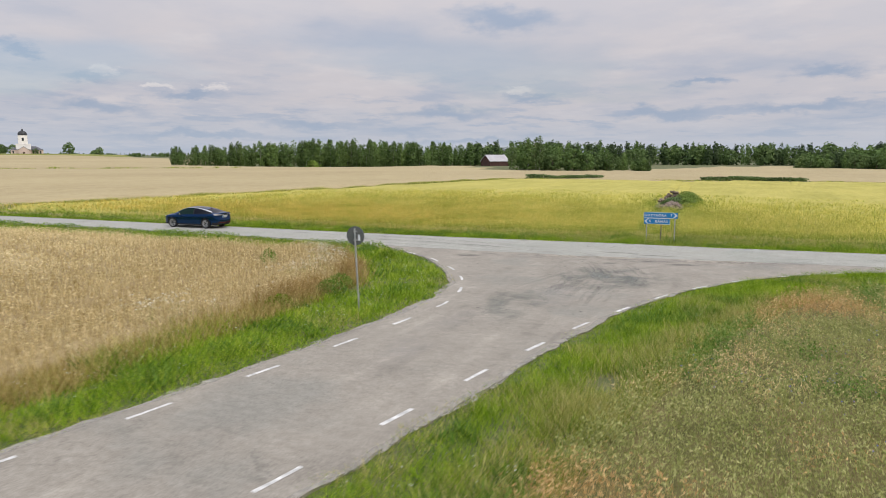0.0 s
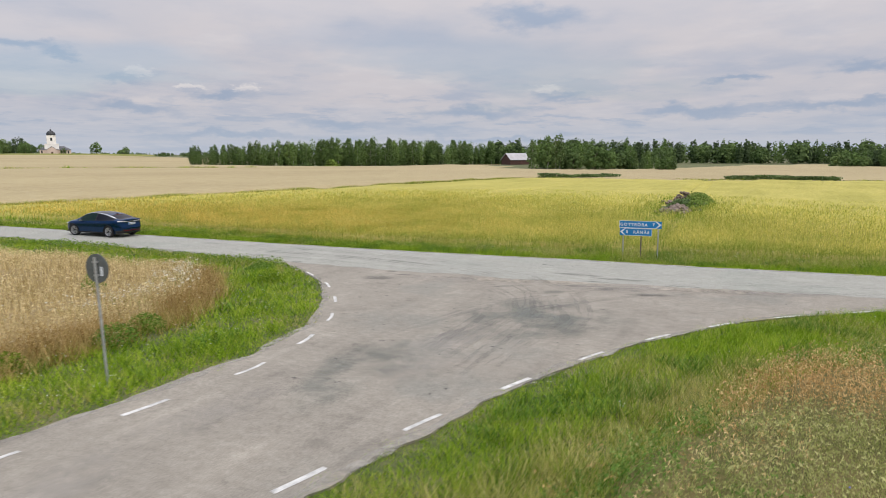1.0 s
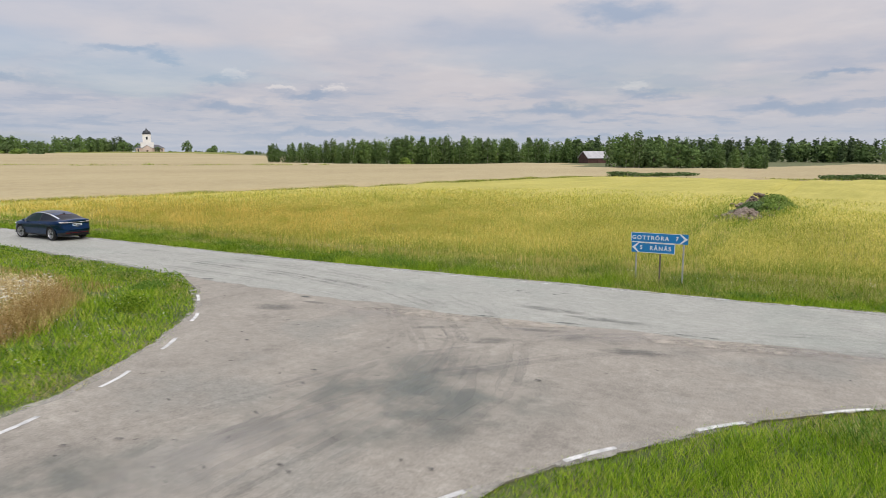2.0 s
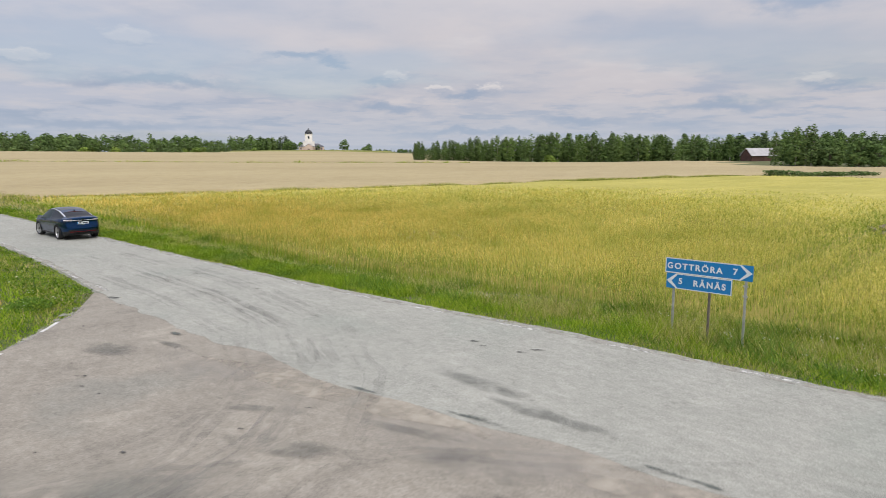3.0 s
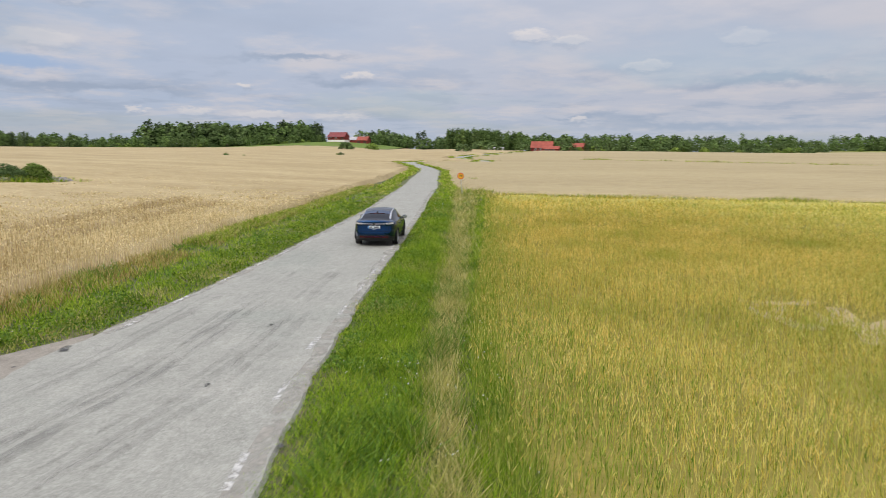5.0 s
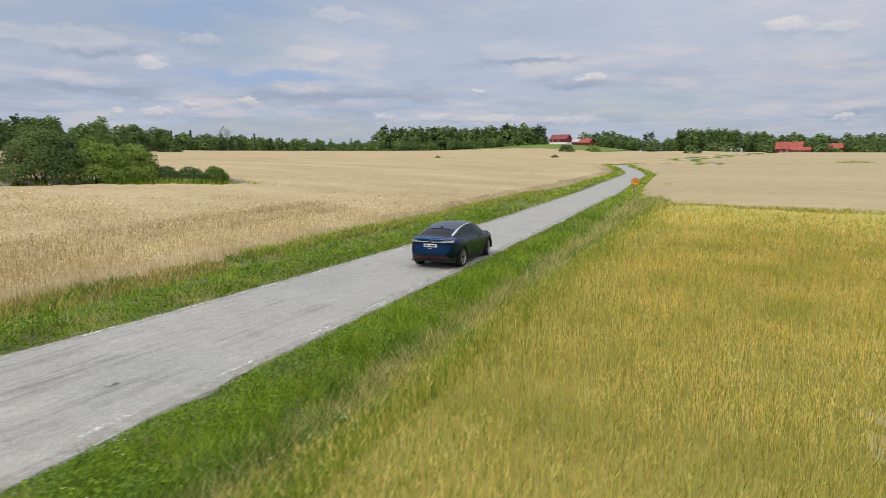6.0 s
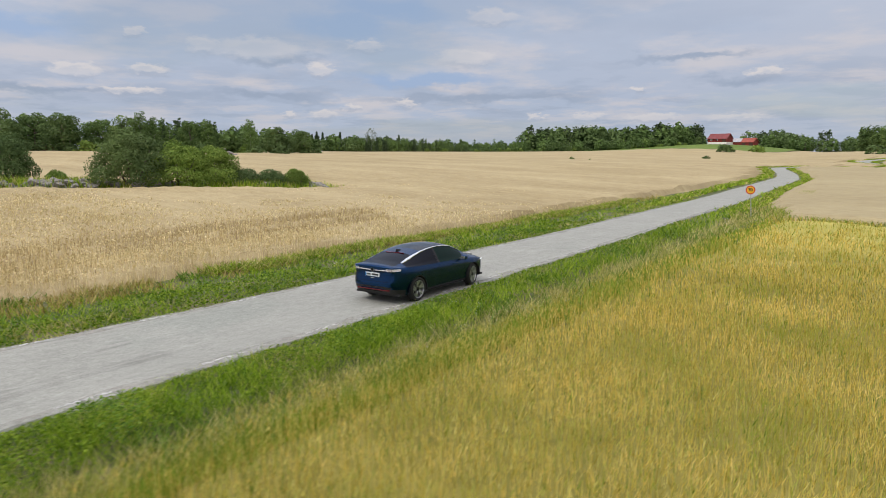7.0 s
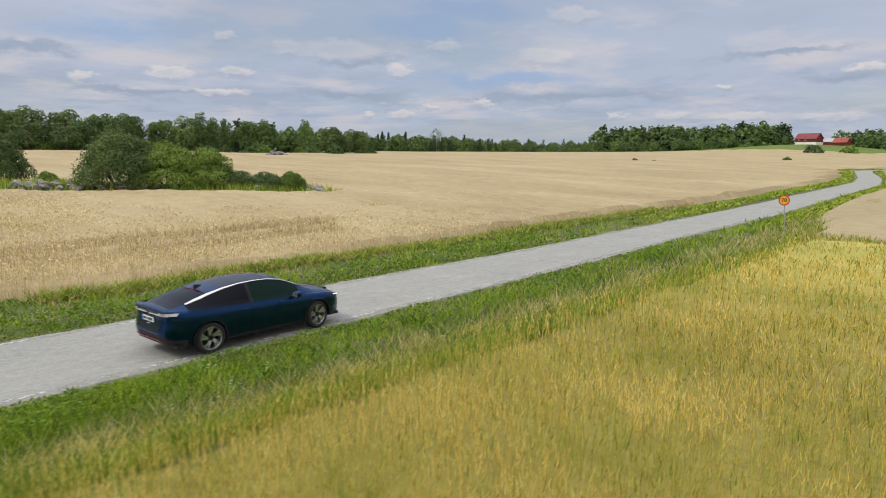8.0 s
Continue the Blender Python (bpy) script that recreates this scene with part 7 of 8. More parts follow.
def car_shell():
    """Panels of the shell, cut from one lofted form; wheel arches are left open."""
    secs = [section(x) for x in STATIONS]
    m = len(secs[0])
    grids = {}
    R = 0.405
    for s in (1, -1):
        for i in range(len(STATIONS) - 1):
            xm = (STATIONS[i] + STATIONS[i + 1]) / 2
            for j in range(m - 1):
                zm = (secs[i][j][1] + secs[i][j + 1][1]) / 2
                if j < N_SIDE and any(math.hypot(xm - ax, zm - 0.355) < R for ax in (-1.483, 1.483)):
                    continue
                z = zone(xm, j, s)
                quad = []
                for a, b in ((i, j), (i + 1, j), (i + 1, j + 1), (i, j + 1)):
                    px, (py, pz) = STATIONS[a], secs[a][b]
                    # draw the cut's ragged edge onto the round arch
                    for ax in (-1.483, 1.483):
                        d = math.hypot(px - ax, pz - 0.355)
                        if b < N_SIDE and R - 0.06 < d < R + 0.045:
                            f = R / d
                            px, pz = ax + (px - ax) * f, 0.355 + (pz - 0.355) * f
                    quad.append((lean(px, pz), s * py, pz))
                if s < 0:
                    quad.reverse()
                grids.setdefault(z, []).append(quad)
    return grids


def panel_mesh(name, quads, mat, inset=0.0):
    bm = bmesh.new()
    cache = {}
    for q in quads:
        vs = []
        for p in q:
            key = tuple(round(c, 4) for c in p)
            if key not in cache:
                cache[key] = bm.verts.new(p)
            if cache[key] not in vs:
                vs.append(cache[key])
        if len(vs) > 2:
            try:
                bm.faces.new(vs)
            except ValueError:
                pass
    bmesh.ops.recalc_face_normals(bm, faces=bm.faces)
    c = sum((f.normal.dot(f.calc_center_median() - Vector((0, 0, 0.7))) for f in bm.faces))
    if c < 0:
        bmesh.ops.reverse_faces(bm, faces=bm.faces)
    if inset:
        bm.normal_update()
        for vtx in bm.verts:
            vtx.co -= vtx.normal * inset
    return bm_mesh(name, bm, mat, True)


def end_cap(x, sign, rows, mat, name, parent, push=0.0):
    """Closes the shell at the nose or tail."""
    sec = section(x)
    bm = bmesh.new()
    lo, hi = rows
    pts = sec[lo:hi]
    left = [bm.verts.new((lean(x, z) + sign * push, y, z)) for y, z in pts]
    right = [bm.verts.new((lean(x, z) + sign * push, -y, z)) for y, z in pts]
    for k in range(len(pts) - 1):
        vs = [left[k], left[k + 1], right[k + 1], right[k]]
        if pts[k + 1][0] < 1e-6:
            vs = [left[k], left[k + 1], right[k]]
        bm.faces.new(vs)
    bmesh.ops.recalc_face_normals(bm, faces=bm.faces)
    return part(name, bm, mat, parent, smooth=False)


def tail_x(y, z):
    """Where the tail's skin lies behind the point (y, z)."""
    best = -2.50
    for x in np.linspace(-2.50, -2.0, 60):
        s = section(x)
        zs = [p[1] for p in s]
        if zs[0] <= z <= max(zs[:N_SIDE + 1]):
            w = np.interp(z, zs[:N_SIDE], [p[0] for p in s[:N_SIDE]])
            if w >= abs(y):
                return lean(x, z)
        best = x
    return lean(best, z)


def wheel_parts(parent, x, y, steer):
    """Tyre, rim with five swept double spokes, brake disc and hub."""
    side = 1 if y > 0 else -1
    m = pose(x, y, 0.352, 0, 0, steer + (0 if side > 0 else 180))
    w = new("wheel")
    w.parent = parent
    w.matrix_basis = m
    prof = [(0.245, -0.105), (0.30, -0.118), (0.335, -0.112), (0.350, -0.085), (0.352, 0.0), (0.350, 0.085), (0.335, 0.112), (0.30, 0.118), (0.258, 0.108), (0.250, 0.06), (0.250, -0.06)]

    def lathe(rows, seg=40):
        bm = bmesh.new()
        rings = [[bm.verts.new((r * math.cos(2 * math.pi * k / seg), o, r * math.sin(2 * math.pi * k / seg))) for k in range(seg)] for r, o in rows]
        for a, b in zip(rings, rings[1:]):
            for k in range(seg):
                bm.faces.new((a[k], a[(k + 1) % seg], b[(k + 1) % seg], b[k]))
        bmesh.ops.recalc_face_normals(bm, faces=bm.faces)
        return bm
    part("tyre", lathe(prof + prof[:1]), mat_tyre, w, smooth=True)
    part("rim", lathe([(0.262, 0.107), (0.252, 0.112), (0.244, 0.10), (0.236, 0.03), (0.236, -0.09)]), mat_rim, w, smooth=True)
    part("barrel", lathe([(0.240, -0.06), (0.02, -0.055)]), mat_rim_dark, w)
    bm = bmesh.new()
    for k in range(5):
        for off, wid in ((-0.20, 0.05), (0.20, 0.05)):
            a0, a1 = k * 2 * math.pi / 5 + off * 0.45, k * 2 * math.pi / 5 + off + 0.30
            p = [Vector((0.055 * math.cos(a0), 0.075, 0.055 * math.sin(a0))), Vector((0.15 * math.cos((a0 + a1) / 2), 0.095, 0.15 * math.sin((a0 + a1) / 2))), Vector((0.245 * math.cos(a1), 0.10, 0.245 * math.sin(a1)))]
            for u, v2 in zip(p, p[1:]):
                d = (v2 - u).normalized()
                n = Vector((-d.z, 0, d.x)) * wid * 0.42
                vs = [bm.verts.new(q) for q in (u - n, v2 - n * 1.2, v2 + n * 1.2, u + n)]
                ws = [bm.verts.new(q.co + Vector((0, -0.05, 0))) for q in vs]
                bm.faces.new(vs)
                for i in range(4):
                    bm.faces.new((vs[i], ws[i], ws[(i + 1) % 4], vs[(i + 1) % 4]))
    bmesh.ops.recalc_face_normals(bm, faces=bm.faces)
    part("spokes", bm, mat_rim, w)
    bm = bmesh.new()
    bmesh.ops.create_cone(bm, cap_ends=True, segments=20, radius1=0.062, radius2=0.055, depth=0.04, matrix=Matrix.Translation((0, 0.075, 0)) @ Matrix.Rotation(radians(-90), 4, "X"))
    part("hub_cap", bm, mat_rim_dark, w)


def tail_band(z0, z1, y0, y1, proud, n=22):
    """A band that follows the tail's skin between two widths and heights."""
    bm = bmesh.new()
    lo, hi, lo2, hi2 = [], [], [], []
    for k in range(n):
        y = y0 + (y1 - y0) * k / (n - 1)
        za, zb = (z0(y), z1(y)) if callable(z0) else (z0, z1)
        lo.append(bm.verts.new((tail_x(y, za) - proud, y, za)))
        hi.append(bm.verts.new((tail_x(y, zb) - proud, y, zb)))
        lo2.append(bm.verts.new((tail_x(y, za) + 0.03, y, za)))
        hi2.append(bm.verts.new((tail_x(y, zb) + 0.03, y, zb)))
    for k in range(n - 1):
        bm.faces.new((lo[k], lo[k + 1], hi[k + 1], hi[k]))
        bm.faces.new((hi[k], hi[k + 1], hi2[k + 1], hi2[k]))
        bm.faces.new((lo2[k], lo2[k + 1], lo[k + 1], lo[k]))
    bmesh.ops.recalc_face_normals(bm, faces=bm.faces)
    return bm


TAIL = lean(-2.50, 0.845)


def build_car(x, y, z, heading):
    car = new("car")
    car.matrix_world = pose(x, y, z, 0, 0, heading)
    names = {"body": ("body", mat_paint, ""), "skirt": ("side_skirt", mat_plastic, "black sill trim"), "bumper": ("bumper_trim", mat_plastic, ""),              "pillar": ("pillar", mat_gloss, ""), "clear": ("side_window", mat_clear, "green-tinted side window"), "tint": ("rear_side_window", mat_tint, "dark privacy glass"),
             "rear_glass": ("rear_window", mat_tint, "dark tinted rear window"), "roof": ("roof_panel", mat_roof_glass, "dark panoramic roof glass"), "screen": ("windscreen", mat_clear, "")}
    body = None
    for key, quads in car_shell().items():
        nm, mt, lb = names[key]
        sides = (1, -1) if key in ("skirt", "pillar", "clear", "tint", "bumper") else (0,)
        ends = (1, -1) if key == "bumper" else (0,)
        for s, end in [(a, b) for a in sides for b in ends]:
            qs = [q for q in quads if (s == 0 or sum(p[1] for p in q) * s > 0) and (end == 0 or q[0][0] * end > 0)]
            ob = part(nm, panel_mesh(nm, qs, mt, 0.004 if key in ("clear", "tint", "rear_glass", "screen") else 0.0), None, car, lb)
            if key == "body":
                body = ob
    # silver arc over the side windows: a thin line in front, a blade at the rear pillar
    for s in (1, -1):
        bm = bmesh.new()
        prev = None
        for xx in np.linspace(-1.93, 1.0, 60):
            sec = section(xx)[N_SIDE - 1:N_SIDE + N_GLASS]
            wide = float(np.interp(xx, [-1.93, -1.55, -1.1, -0.6, 0.6, 1.0], [0.025, 0.052, 0.042, 0.024, 0.020, 0.014]))
            top_z = sec[-1][1]
            low_z = max(top_z - wide, sec[0][1])
            zs, wy = [p[1] for p in sec], [p[0] for p in sec]
            row = [bm.verts.new((xx, s * (float(np.interp(zz, zs, wy)) + out), zz)) for zz, out in ((low_z, -0.004), (low_z, 0.007), ((low_z + top_z) / 2, 0.009), (top_z, 0.007), (top_z, -0.004))]
            if prev:
                for i in range(4):
                    bm.faces.new((prev[i], row[i], row[i + 1], prev[i + 1]))
            prev = row
        bmesh.ops.recalc_face_normals(bm, faces=bm.faces)
        part("roof_arc", bm, mat_silver, car, "satin silver roof arc", smooth=True)
    end_cap(-2.50, -1, (0, N_SIDE + N_GLASS + N_ROOF), mat_paint, "tailgate_skin", car)
    end_cap(2.40, 1, (0, N_SIDE + N_GLASS + N_ROOF), mat_gloss, "nose_skin", car)
    # floor, so that no light comes through from below
    bm = bmesh.new()
    box(bm, 0, 0, 0.27, 4.5, 1.6, 0.06)
    box(bm, 0, 0, 0.62, 2.3, 1.70, 0.70)
    box(bm, 1.45, 0, 0.66, 1.4, 0.9, 0.5)
    box(bm, -1.7, 0, 0.62, 1.2, 0.9, 0.55)
    part("underbody", bm, mat_plastic, car)
    for ax in (-1.483, 1.483):
        for s in (1, -1):
            bm = bmesh.new()
            n = 22
            prev = None
            for k in range(n + 1):
                a = math.pi * (-0.06 + 1.12 * k / n)
                row = [bm.verts.new((ax + r * math.cos(a), s * yy, 0.355 + r * math.sin(a))) for r, yy in ((0.404, 0.932), (0.388, 0.932), (0.388, 0.55))]
                if prev:
                    for i in range(2):
                        bm.faces.new((prev[i], prev[i + 1], row[i + 1], row[i]))
                prev = row
            bmesh.ops.recalc_face_normals(bm, faces=bm.faces)
            part("wheel_arch", bm, mat_plastic, car, smooth=False)
    for ax, st in ((-1.483, 0), (1.483, 9)):
        for s in (1, -1):
            wheel_parts(car, ax, s * 0.80, st)
    # tail: black panel, light band across, lamp clusters, emblem, number plate, lower apron with red reflector
    part("tail_panel", tail_band(0.925, 1.035, -0.66, 0.66, 0.004), mat_gloss, car)
    part("light_band", tail_band(lambda q: 0.962 + 0.02 * abs(q), lambda q: 0.980 + 0.030 * abs(q), -0.60, 0.60, 0.010), mat_lamp_clear, car, "pale light band across the tail")
    for s in (1, -1):
        lamp = part("tail_lamp", tail_band(0.960, 1.028, s * 0.50, s * 0.80, 0.014, 14), mat_lamp_clear, car, "clear tail lamp")
        for k in range(3):
            part("lamp_line", tail_band(0.97, 1.03, s * (0.55 + 0.05 * k), s * (0.560 + 0.05 * k), 0.018, 3), mat_lamp_red, lamp)
    for s in (1, -1):
        part("indicator", tail_band(0.965, 1.03, s * 0.66, s * 0.74, 0.018, 6), mat_indicator, car, "unlit clear indicator")
    part("lid_crease", tail_band(0.655, 0.664, -0.60, 0.60, 0.006), mat_gloss, car)
    for s in (1, -1):
        part("lid_gap", tail_band(0.66, 0.93, s * 0.600, s * 0.606, 0.004, 2), mat_gloss, car)
    part("apron", tail_band(0.33, 0.515, -0.655, 0.655, 0.012), mat_plastic, car)
    part("reflector", tail_band(0.405, 0.438, -0.60, 0.60, 0.022), mat_lamp_red, car, "long red reflector")
    part("chrome_line", tail_band(0.372, 0.382, -0.34, 0.34, 0.020), mat_gloss, car)
    bm = bmesh.new()
    box(bm, TAIL - 0.016, 0, 0.845, 0.012, 0.52, 0.11, 0.004)
    plate = part("number_plate", bm, mat_white, car, "white number plate with dark bars")
    bm = bmesh.new()
    box(bm, TAIL - 0.024, 0.238, 0.845, 0.004, 0.040, 0.10)
    part("plate_stripe", bm, mat_blue, plate, "blue end stripe")
    for yy, ww in ((0.135, 0.13), (-0.10, 0.22)):
        bm = bmesh.new()
        box(bm, TAIL - 0.024, yy, 0.845, 0.004, ww, 0.05)
        part("plate_bar", bm, mat_black, plate)
    bm = bmesh.new()
    bmesh.ops.create_cone(bm, cap_ends=True, segments=24, radius1=0.062, radius2=0.062, depth=0.02, matrix=Matrix.Translation((TAIL - 0.012, 0, 0.975)) @ Matrix.Rotation(radians(90), 4, "Y"))
    badge = part("emblem", bm, mat_silver, car, "round chrome emblem")
    bm = bmesh.new()
    bmesh.ops.create_cone(bm, cap_ends=True, segments=24, radius1=0.050, radius2=0.050, depth=0.008, matrix=Matrix.Translation((TAIL - 0.024, 0, 0.975)) @ Matrix.Rotation(radians(90), 4, "Y"))
    part("emblem_ground", bm, mat_gloss, badge)
    bm = bmesh.new()
    box(bm, TAIL - 0.005 - 0.012, 0, 0.745, 0.01, 0.12, 0.022)
    part("model_badge", bm, mat_silver, car)
    # brake light and aerial on the roof
    bm = bmesh.new()
    box(bm, -1.425, 0, 1.345, 0.03, 0.66, 0.010)
    part("high_brake_light", bm, mat_lamp_red, car)
    bm = bmesh.new()
    a = [bm.verts.new(p) for p in ((-1.36, 0.035, 1.360), (-1.16, 0.03, 1.402), (-1.16, -0.03, 1.402), (-1.36, -0.035, 1.360))]
    b = [bm.verts.new(p) for p in ((-1.36, 0.006, 1.432), (-1.22, 0.006, 1.415), (-1.22, -0.006, 1.415), (-1.36, -0.006, 1.432))]
    bm.faces.new(b)
    for k in range(4):
        bm.faces.new((a[k], a[(k + 1) % 4], b[(k + 1) % 4], b[k]))
    bmesh.ops.recalc_face_normals(bm, faces=bm.faces)
    part("roof_aerial", bm, mat_gloss, car)
    for s in (1, -1):
        bm = bmesh.new()
        box(bm, 0.80, s * 1.00, 1.00, 0.16, 0.20, 0.14, 0.045)
        mirror = part("wing_mirror", bm, mat_paint, car, smooth=True)
        bm = bmesh.new()
        rod(bm, (0.82, s * 0.88, 0.955), (0.80, s * 0.96, 0.965), 0.03)
        part("mirror_foot", bm, mat_gloss, mirror)
        bm = bmesh.new()
        box(bm, 0.717, s * 1.00, 1.00, 0.006, 0.16, 0.10)
        part("mirror_glass", bm, mat_silver, mirror)
        for dx in (-0.62, 0.42):
            bm = bmesh.new()
            box(bm, dx, s * 0.925, 0.86, 0.20, 0.03, 0.035, 0.012)
            part("door_handle", bm, mat_paint, car, smooth=True)
        # shut lines of the doors
        for dx in (-0.98, 0.02 - 0.42 + 0.0, 0.98):
            bm = bmesh.new()
            prev = None
            for k in range(9):
                zz = 0.36 + 0.58 * k / 8
                sec = section(dx)
                yy = np.interp(zz, [p[1] for p in sec[:N_SIDE]], [p[0] for p in sec[:N_SIDE]]) + 0.002
                row = [bm.verts.new((dx - 0.004, s * yy, zz)), bm.verts.new((dx + 0.004, s * yy, zz))]
                if prev:
                    bm.faces.new((prev[0], prev[1], row[1], row[0]))
                prev = row
            bmesh.ops.recalc_face_normals(bm, faces=bm.faces)
            part("door_gap", bm, mat_gloss, car)
        bm = bmesh.new()
        box(bm, 2.12, s * 0.70, 0.76, 0.20, 0.20, 0.05, 0.015)
        lamp = part("headlamp", bm, mat_gloss, car)
        bm = bmesh.new()
        box(bm, 2.14, s * 0.800, 0.775, 0.14, 0.02, 0.016)
        part("running_light", bm, mat_drl, lamp)
        bm = bmesh.new()
        box(bm, 0, s * 0.895, 0.25, 2.1, 0.02, 0.018, 0.006)
        part("sill_strip", bm, mat_gloss, car)
    return tagged(car, "dark blue fastback car with a silver roof arc on the asphalt", "car")


# The car's right wheels stand at (-27.3, -0.15) and (-30.26, -0.37).
CAR_TURN = math.degrees(math.atan2(-0.22, -2.96))
hd = radians(CAR_TURN)
mid = Vector((-28.78, -0.26, 0)) + Vector((-math.sin(hd), math.cos(hd), 0)) * 0.90
build_car(mid.x, mid.y, float(land(mid.x, mid.y)) + 0.028, CAR_TURN)


# ---- broad-leaved herbs among the verge grass ----
def verge_herbs():
    rng = np.random.default_rng(95)
    x, y, s = cells(d_verge, 750, -70, 34, -45, 12, 1.5, rng, near=8.0, fall=1.6, far=40)
    o = off_road(x, y)
    f = np.maximum.reduce([g(x, y) for g in FIELDS])
    clump = vnoise(x, y, 0.7, 51) + 0.6 * vnoise(x, y, 2.1, 52)
    k = (o > 0.12) & ((x < -10) | (rng.random(len(x)) < 0.4)) & (rng.random(len(x)) > 1.3 * bare(x, y)) & (clump + rng.normal(0, 0.12, len(x)) > np.where(x < -10, 0.52, 0.84)) & (o < 1.9)
    x, y, s, o, f, clump = x[k], y[k], s[k], o[k], f[k], clump[k]
    mound = (0.06 + 0.34 * sm(o / 0.9) * sm((clump - 0.48) * 1.9)) * (0.75 + 0.5 * vnoise(x, y, 3.1, 53))
    z = ground_z(x, y) + 0.03 + mound * rng.random(len(x)) ** 0.45
    v, t = leaf_cards(np.stack([x, y, z], 1), np.where(x < -10, 0.022, 0.016) * s ** 0.55, rng, np.stack([0.0 * x, 0.5 * np.sign(y - road_mid(x)) * (np.abs(x) > 9), 0.0 * x + 0.75], 1))
    kind = np.where(clump + 0.25 * rng.random(len(x)) > 1.18, 1, 0)
    kind = np.where((f > -0.9) & (rng.random(len(x)) < 0.4), 2, kind)
    n = len(x)
    tagged(new("verge_herbs", raw_mesh("verge_herbs", v, t, [mat_herb, mat_weed_dark, mat_verge_dry], np.concatenate([kind, kind]))), "leafy green herbs growing through the roadside grass", "wild plants", kind="stuff")


mat_herb = growth("bright_herbs", [(0.078, 0.150, 0.012), (0.15, 0.245, 0.020), (0.25, 0.34, 0.038)], 0.8, mixin=0.6, trans=0.2)
verge_herbs()


def weed_clump(x, y, h, r, n, leaf, seed, label):
    """A tussock of leafy weeds standing in the crop."""
    rng = np.random.default_rng(seed)
    a, q = rng.random(n) * 6.283, np.sqrt(rng.random(n)) * r
    c = np.stack([np.cos(a) * q, np.sin(a) * q, h * rng.random(n) ** 0.6 * (1.1 - 0.6 * (q / r) ** 2)], 1)
    v, t = leaf_cards(c, np.full(n, 0.028), rng)
    e = new("weed_clump")
    e.location = (x, y, float(ground_z(x, y)))
    part("leaves", raw_mesh("leaves", v, t, [leaf]), None, e)
    bm = bmesh.new()
    for k in range(7):
        rod(bm, (0, 0, -0.1), (r * 0.5 * math.cos(k * 0.9), r * 0.5 * math.sin(k * 0.9), h * 0.8), 0.012, 0.005, 5)
    part("stems", bm, mat_herb, e)
    return tagged(e, label, "weeds", "weed clumps in the fields")


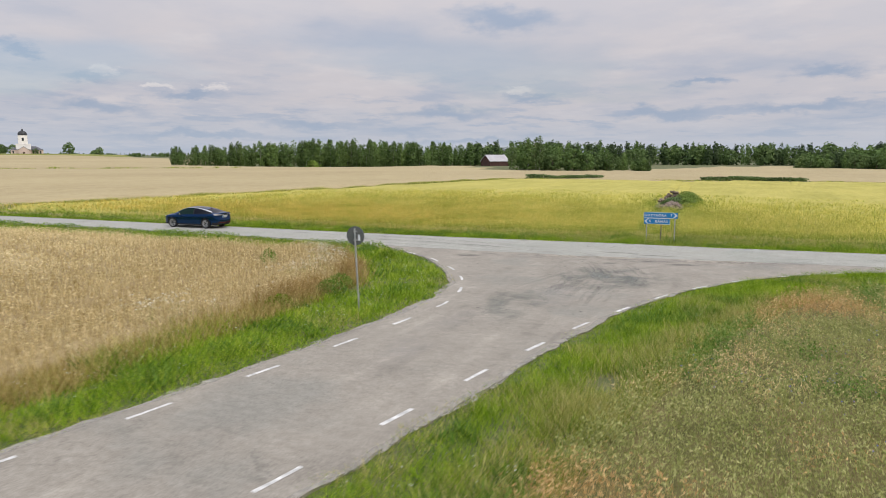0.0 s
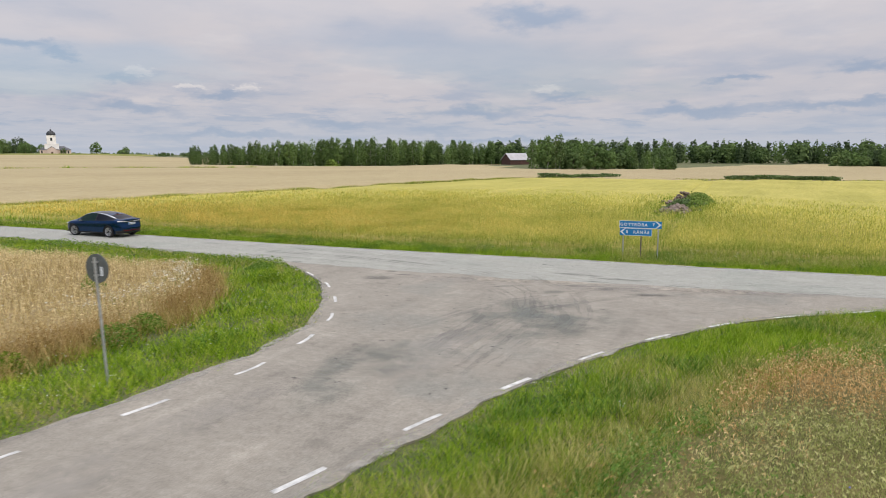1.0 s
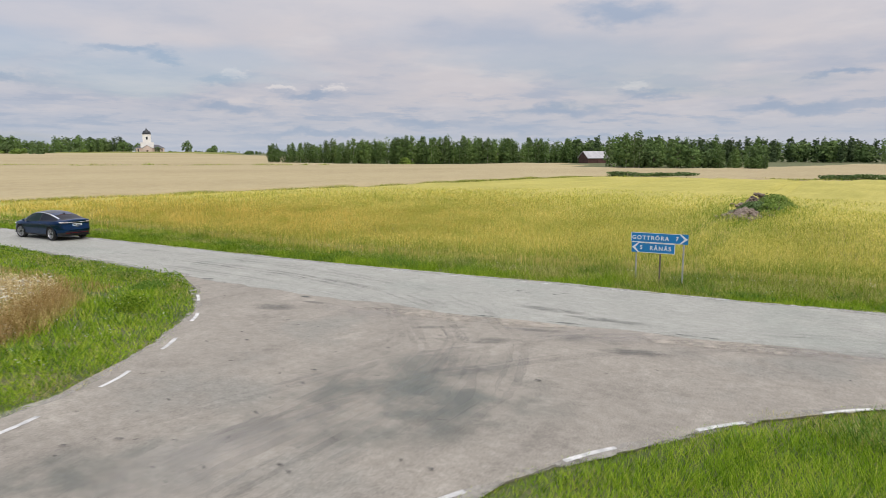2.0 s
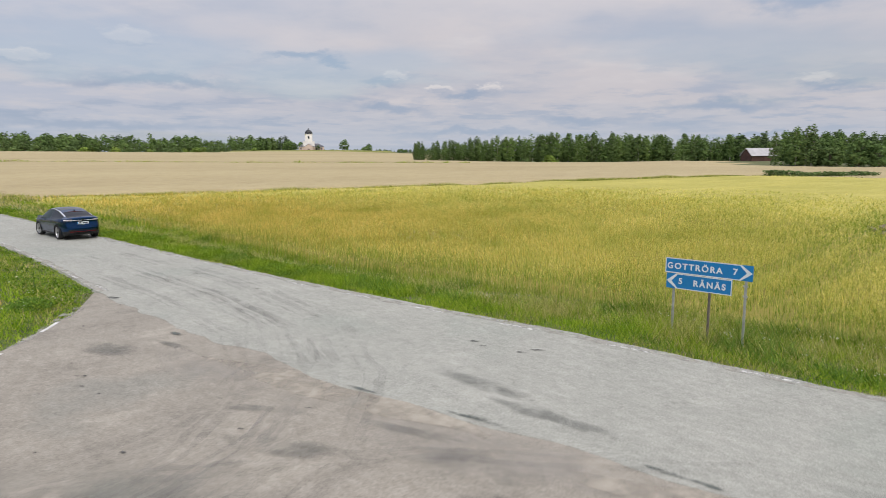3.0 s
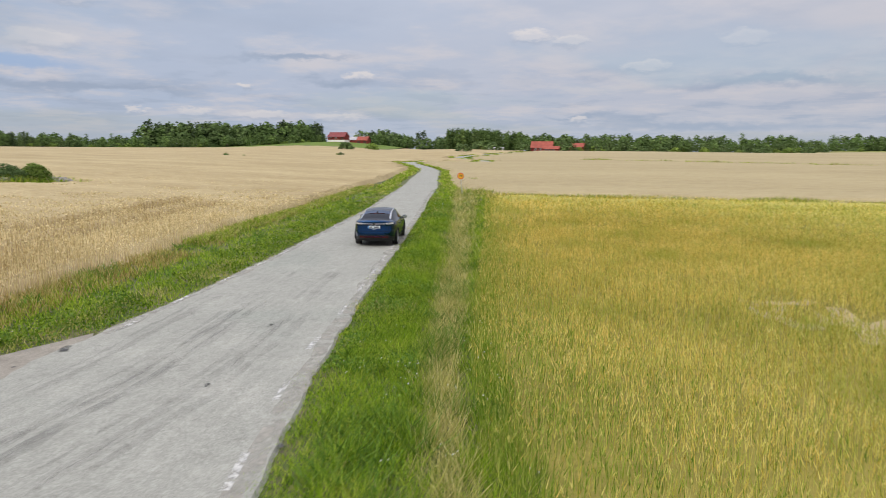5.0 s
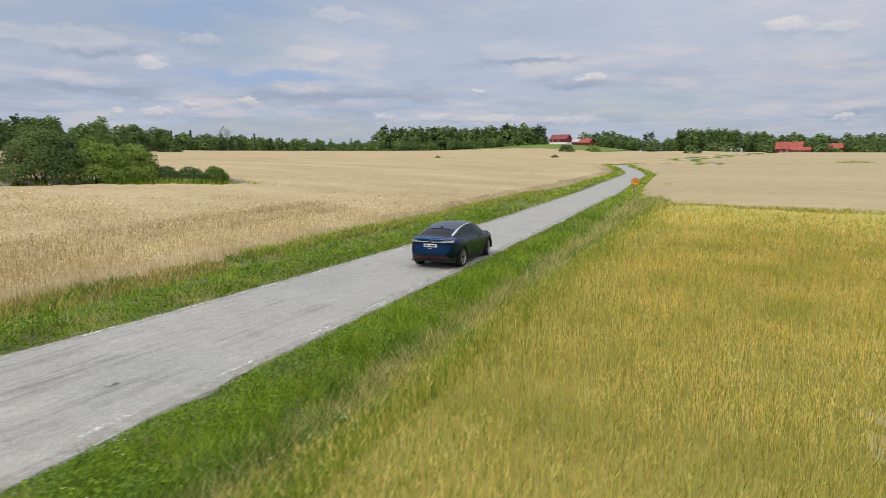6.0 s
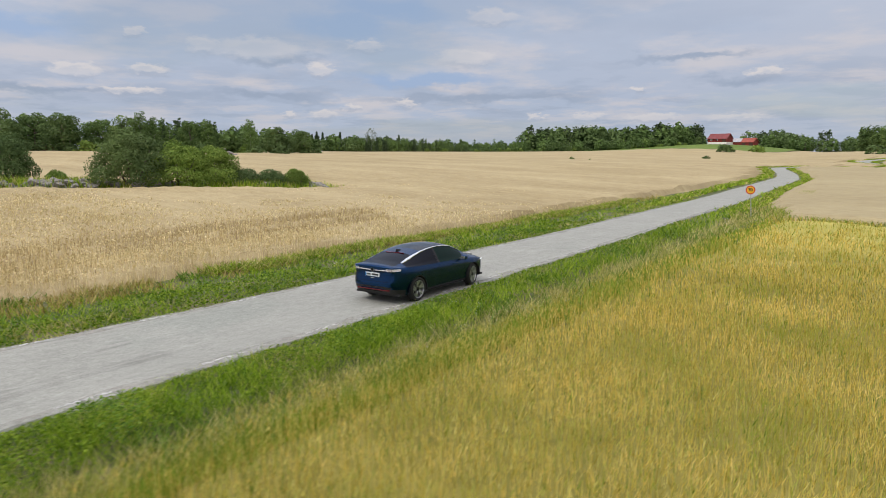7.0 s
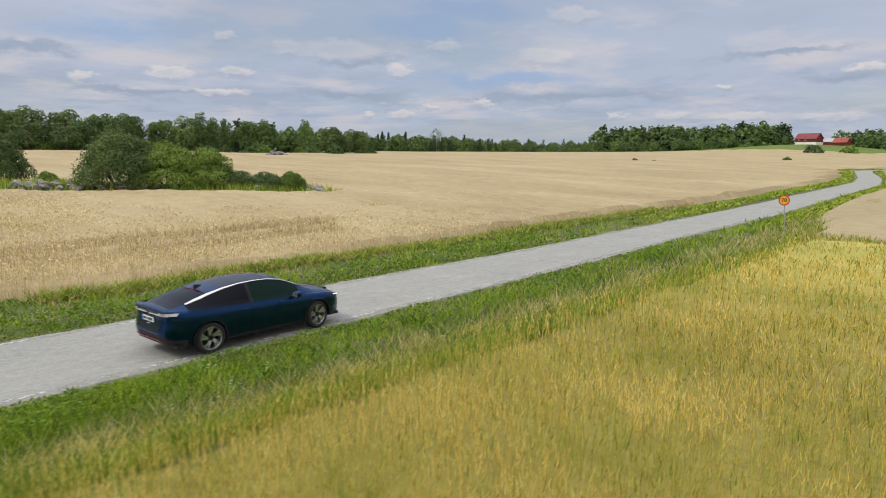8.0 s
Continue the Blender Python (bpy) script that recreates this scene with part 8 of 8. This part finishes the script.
def wheat_edge_weeds():
    """Rust-brown seeding weeds where the wheat ends at the side road, with white umbels behind them."""
    rng = np.random.default_rng(97)
    x, y = rng.uniform(-14, -4, 60000), rng.uniform(-24, -7, 60000)
    f = d_wheat(x, y)
    k = (np.exp(-((f - 0.1) / 0.75) ** 2) * sm((y + 21) / 3) * sm((vnoise(x, y, 0.4, 71) + 0.5 * vnoise(x, y, 1.3, 72) - 0.45) * 3) > rng.random(len(x)))
    x1, y1 = x[k], y[k]
    h = 0.40 + 0.40 * rng.random(len(x1))
    bv, bt = blades(x1, y1, ground_z(x1, y1), h, np.full(len(x1), 0.022), 0.45, rng)
    tips = bv.reshape(-1, 3, 3)
    out = [(bv, bt, 0)]
    for g in (0.95, 0.75, 0.55):
        c = tips[:, 0] * (1 - g) + tips[:, 2] * g
        v, t = leaf_cards(c + rng.normal(0, 0.03, c.shape), np.full(len(c), 0.019), rng)
        out.append((v, t, 0))
    k = (np.exp(-((f - 1.1) / 0.9) ** 2) * 0.11 * sm((vnoise(x, y, 0.5, 73) - 0.38) * 4) > rng.random(len(x)))
    x2, y2 = x[k], y[k]
    h = 0.72 + 0.22 * rng.random(len(x2))
    bv, bt = blades(x2, y2, ground_z(x2, y2), h, np.full(len(x2), 0.014), 0.15, rng)
    out.append((bv, bt, 1))
    tips = bv.reshape(-1, 3, 3)[:, 2]
    for g in range(4):
        v, t = leaf_cards(tips + rng.normal(0, 0.035, tips.shape) * (1, 1, 0.3), np.full(len(tips), 0.019), rng, np.array([[0, 0, 1.5]]))
        out.append((v, t, 2))
    v, t, m = join(out)
    tagged(new("wheat_edge_weeds", raw_mesh("wheat_edge_weeds", v, t, [mat_rust, mat_herb, mat_umbel], m)), "rust-brown seeding weeds with white umbels along the wheat", "wild plants", kind="stuff")


wheat_edge_weeds()
CLUMPS = [(-11.7, -13.5, 1.0, 0.45, mat_weed_dark, 1), (-5.9, -16.9, 0.6, 0.6, mat_weed_dark, 2), (-6.4, -15.6, 0.55, 0.55, mat_weed_dark, 3), (-11.0, -6.1, 0.35, 0.6, mat_weed_dark, 4), (-8.6, -8.2, 0.5, 0.5, mat_herb, 5),
          (-6.2, -19.5, 0.5, 0.5, mat_herb, 6)]
for x, y, h, r, leaf, seed in CLUMPS:
    weed_clump(x, y, h, r, 1100, leaf, seed, "leafy green weed clump standing in the crop")


# ---- trodden sandy soil along the barley ----
mat_sand = faint(worn("trodden_sand", (0.32, 0.275, 0.195), 0.95, 0.25, 3.0, bump=0.02), 0.7, 1.6)
SAND_X, SAND_Y = [-5.2, -4.3, -3.7, -2.9, -2.0, -0.5, 1.0], [3.9, 4.7, 5.1, 5.5, 5.9, 6.3, 6.6]


def d_sand(x, y):
    m = np.interp(x, SAND_X, SAND_Y)
    return np.minimum(0.42 + 0.5 * (vnoise(x, y, 1.1, 77) - 0.5) - np.abs(y - m), np.minimum(x + 5.2, 1.0 - x))


v, q = sheet(np.arange(-5.6, 1.4, 0.14), np.arange(3.4, 7.4, 0.14), lambda x, y: ground_z(x, y) + 0.012, lambda x, y: d_sand(x, y) > 0)
tagged(new("bare_soil", raw_mesh("bare_soil", v, q, [mat_sand], smooth=True)), "pale trodden sandy soil between verge and barley", "ground", kind="structure")
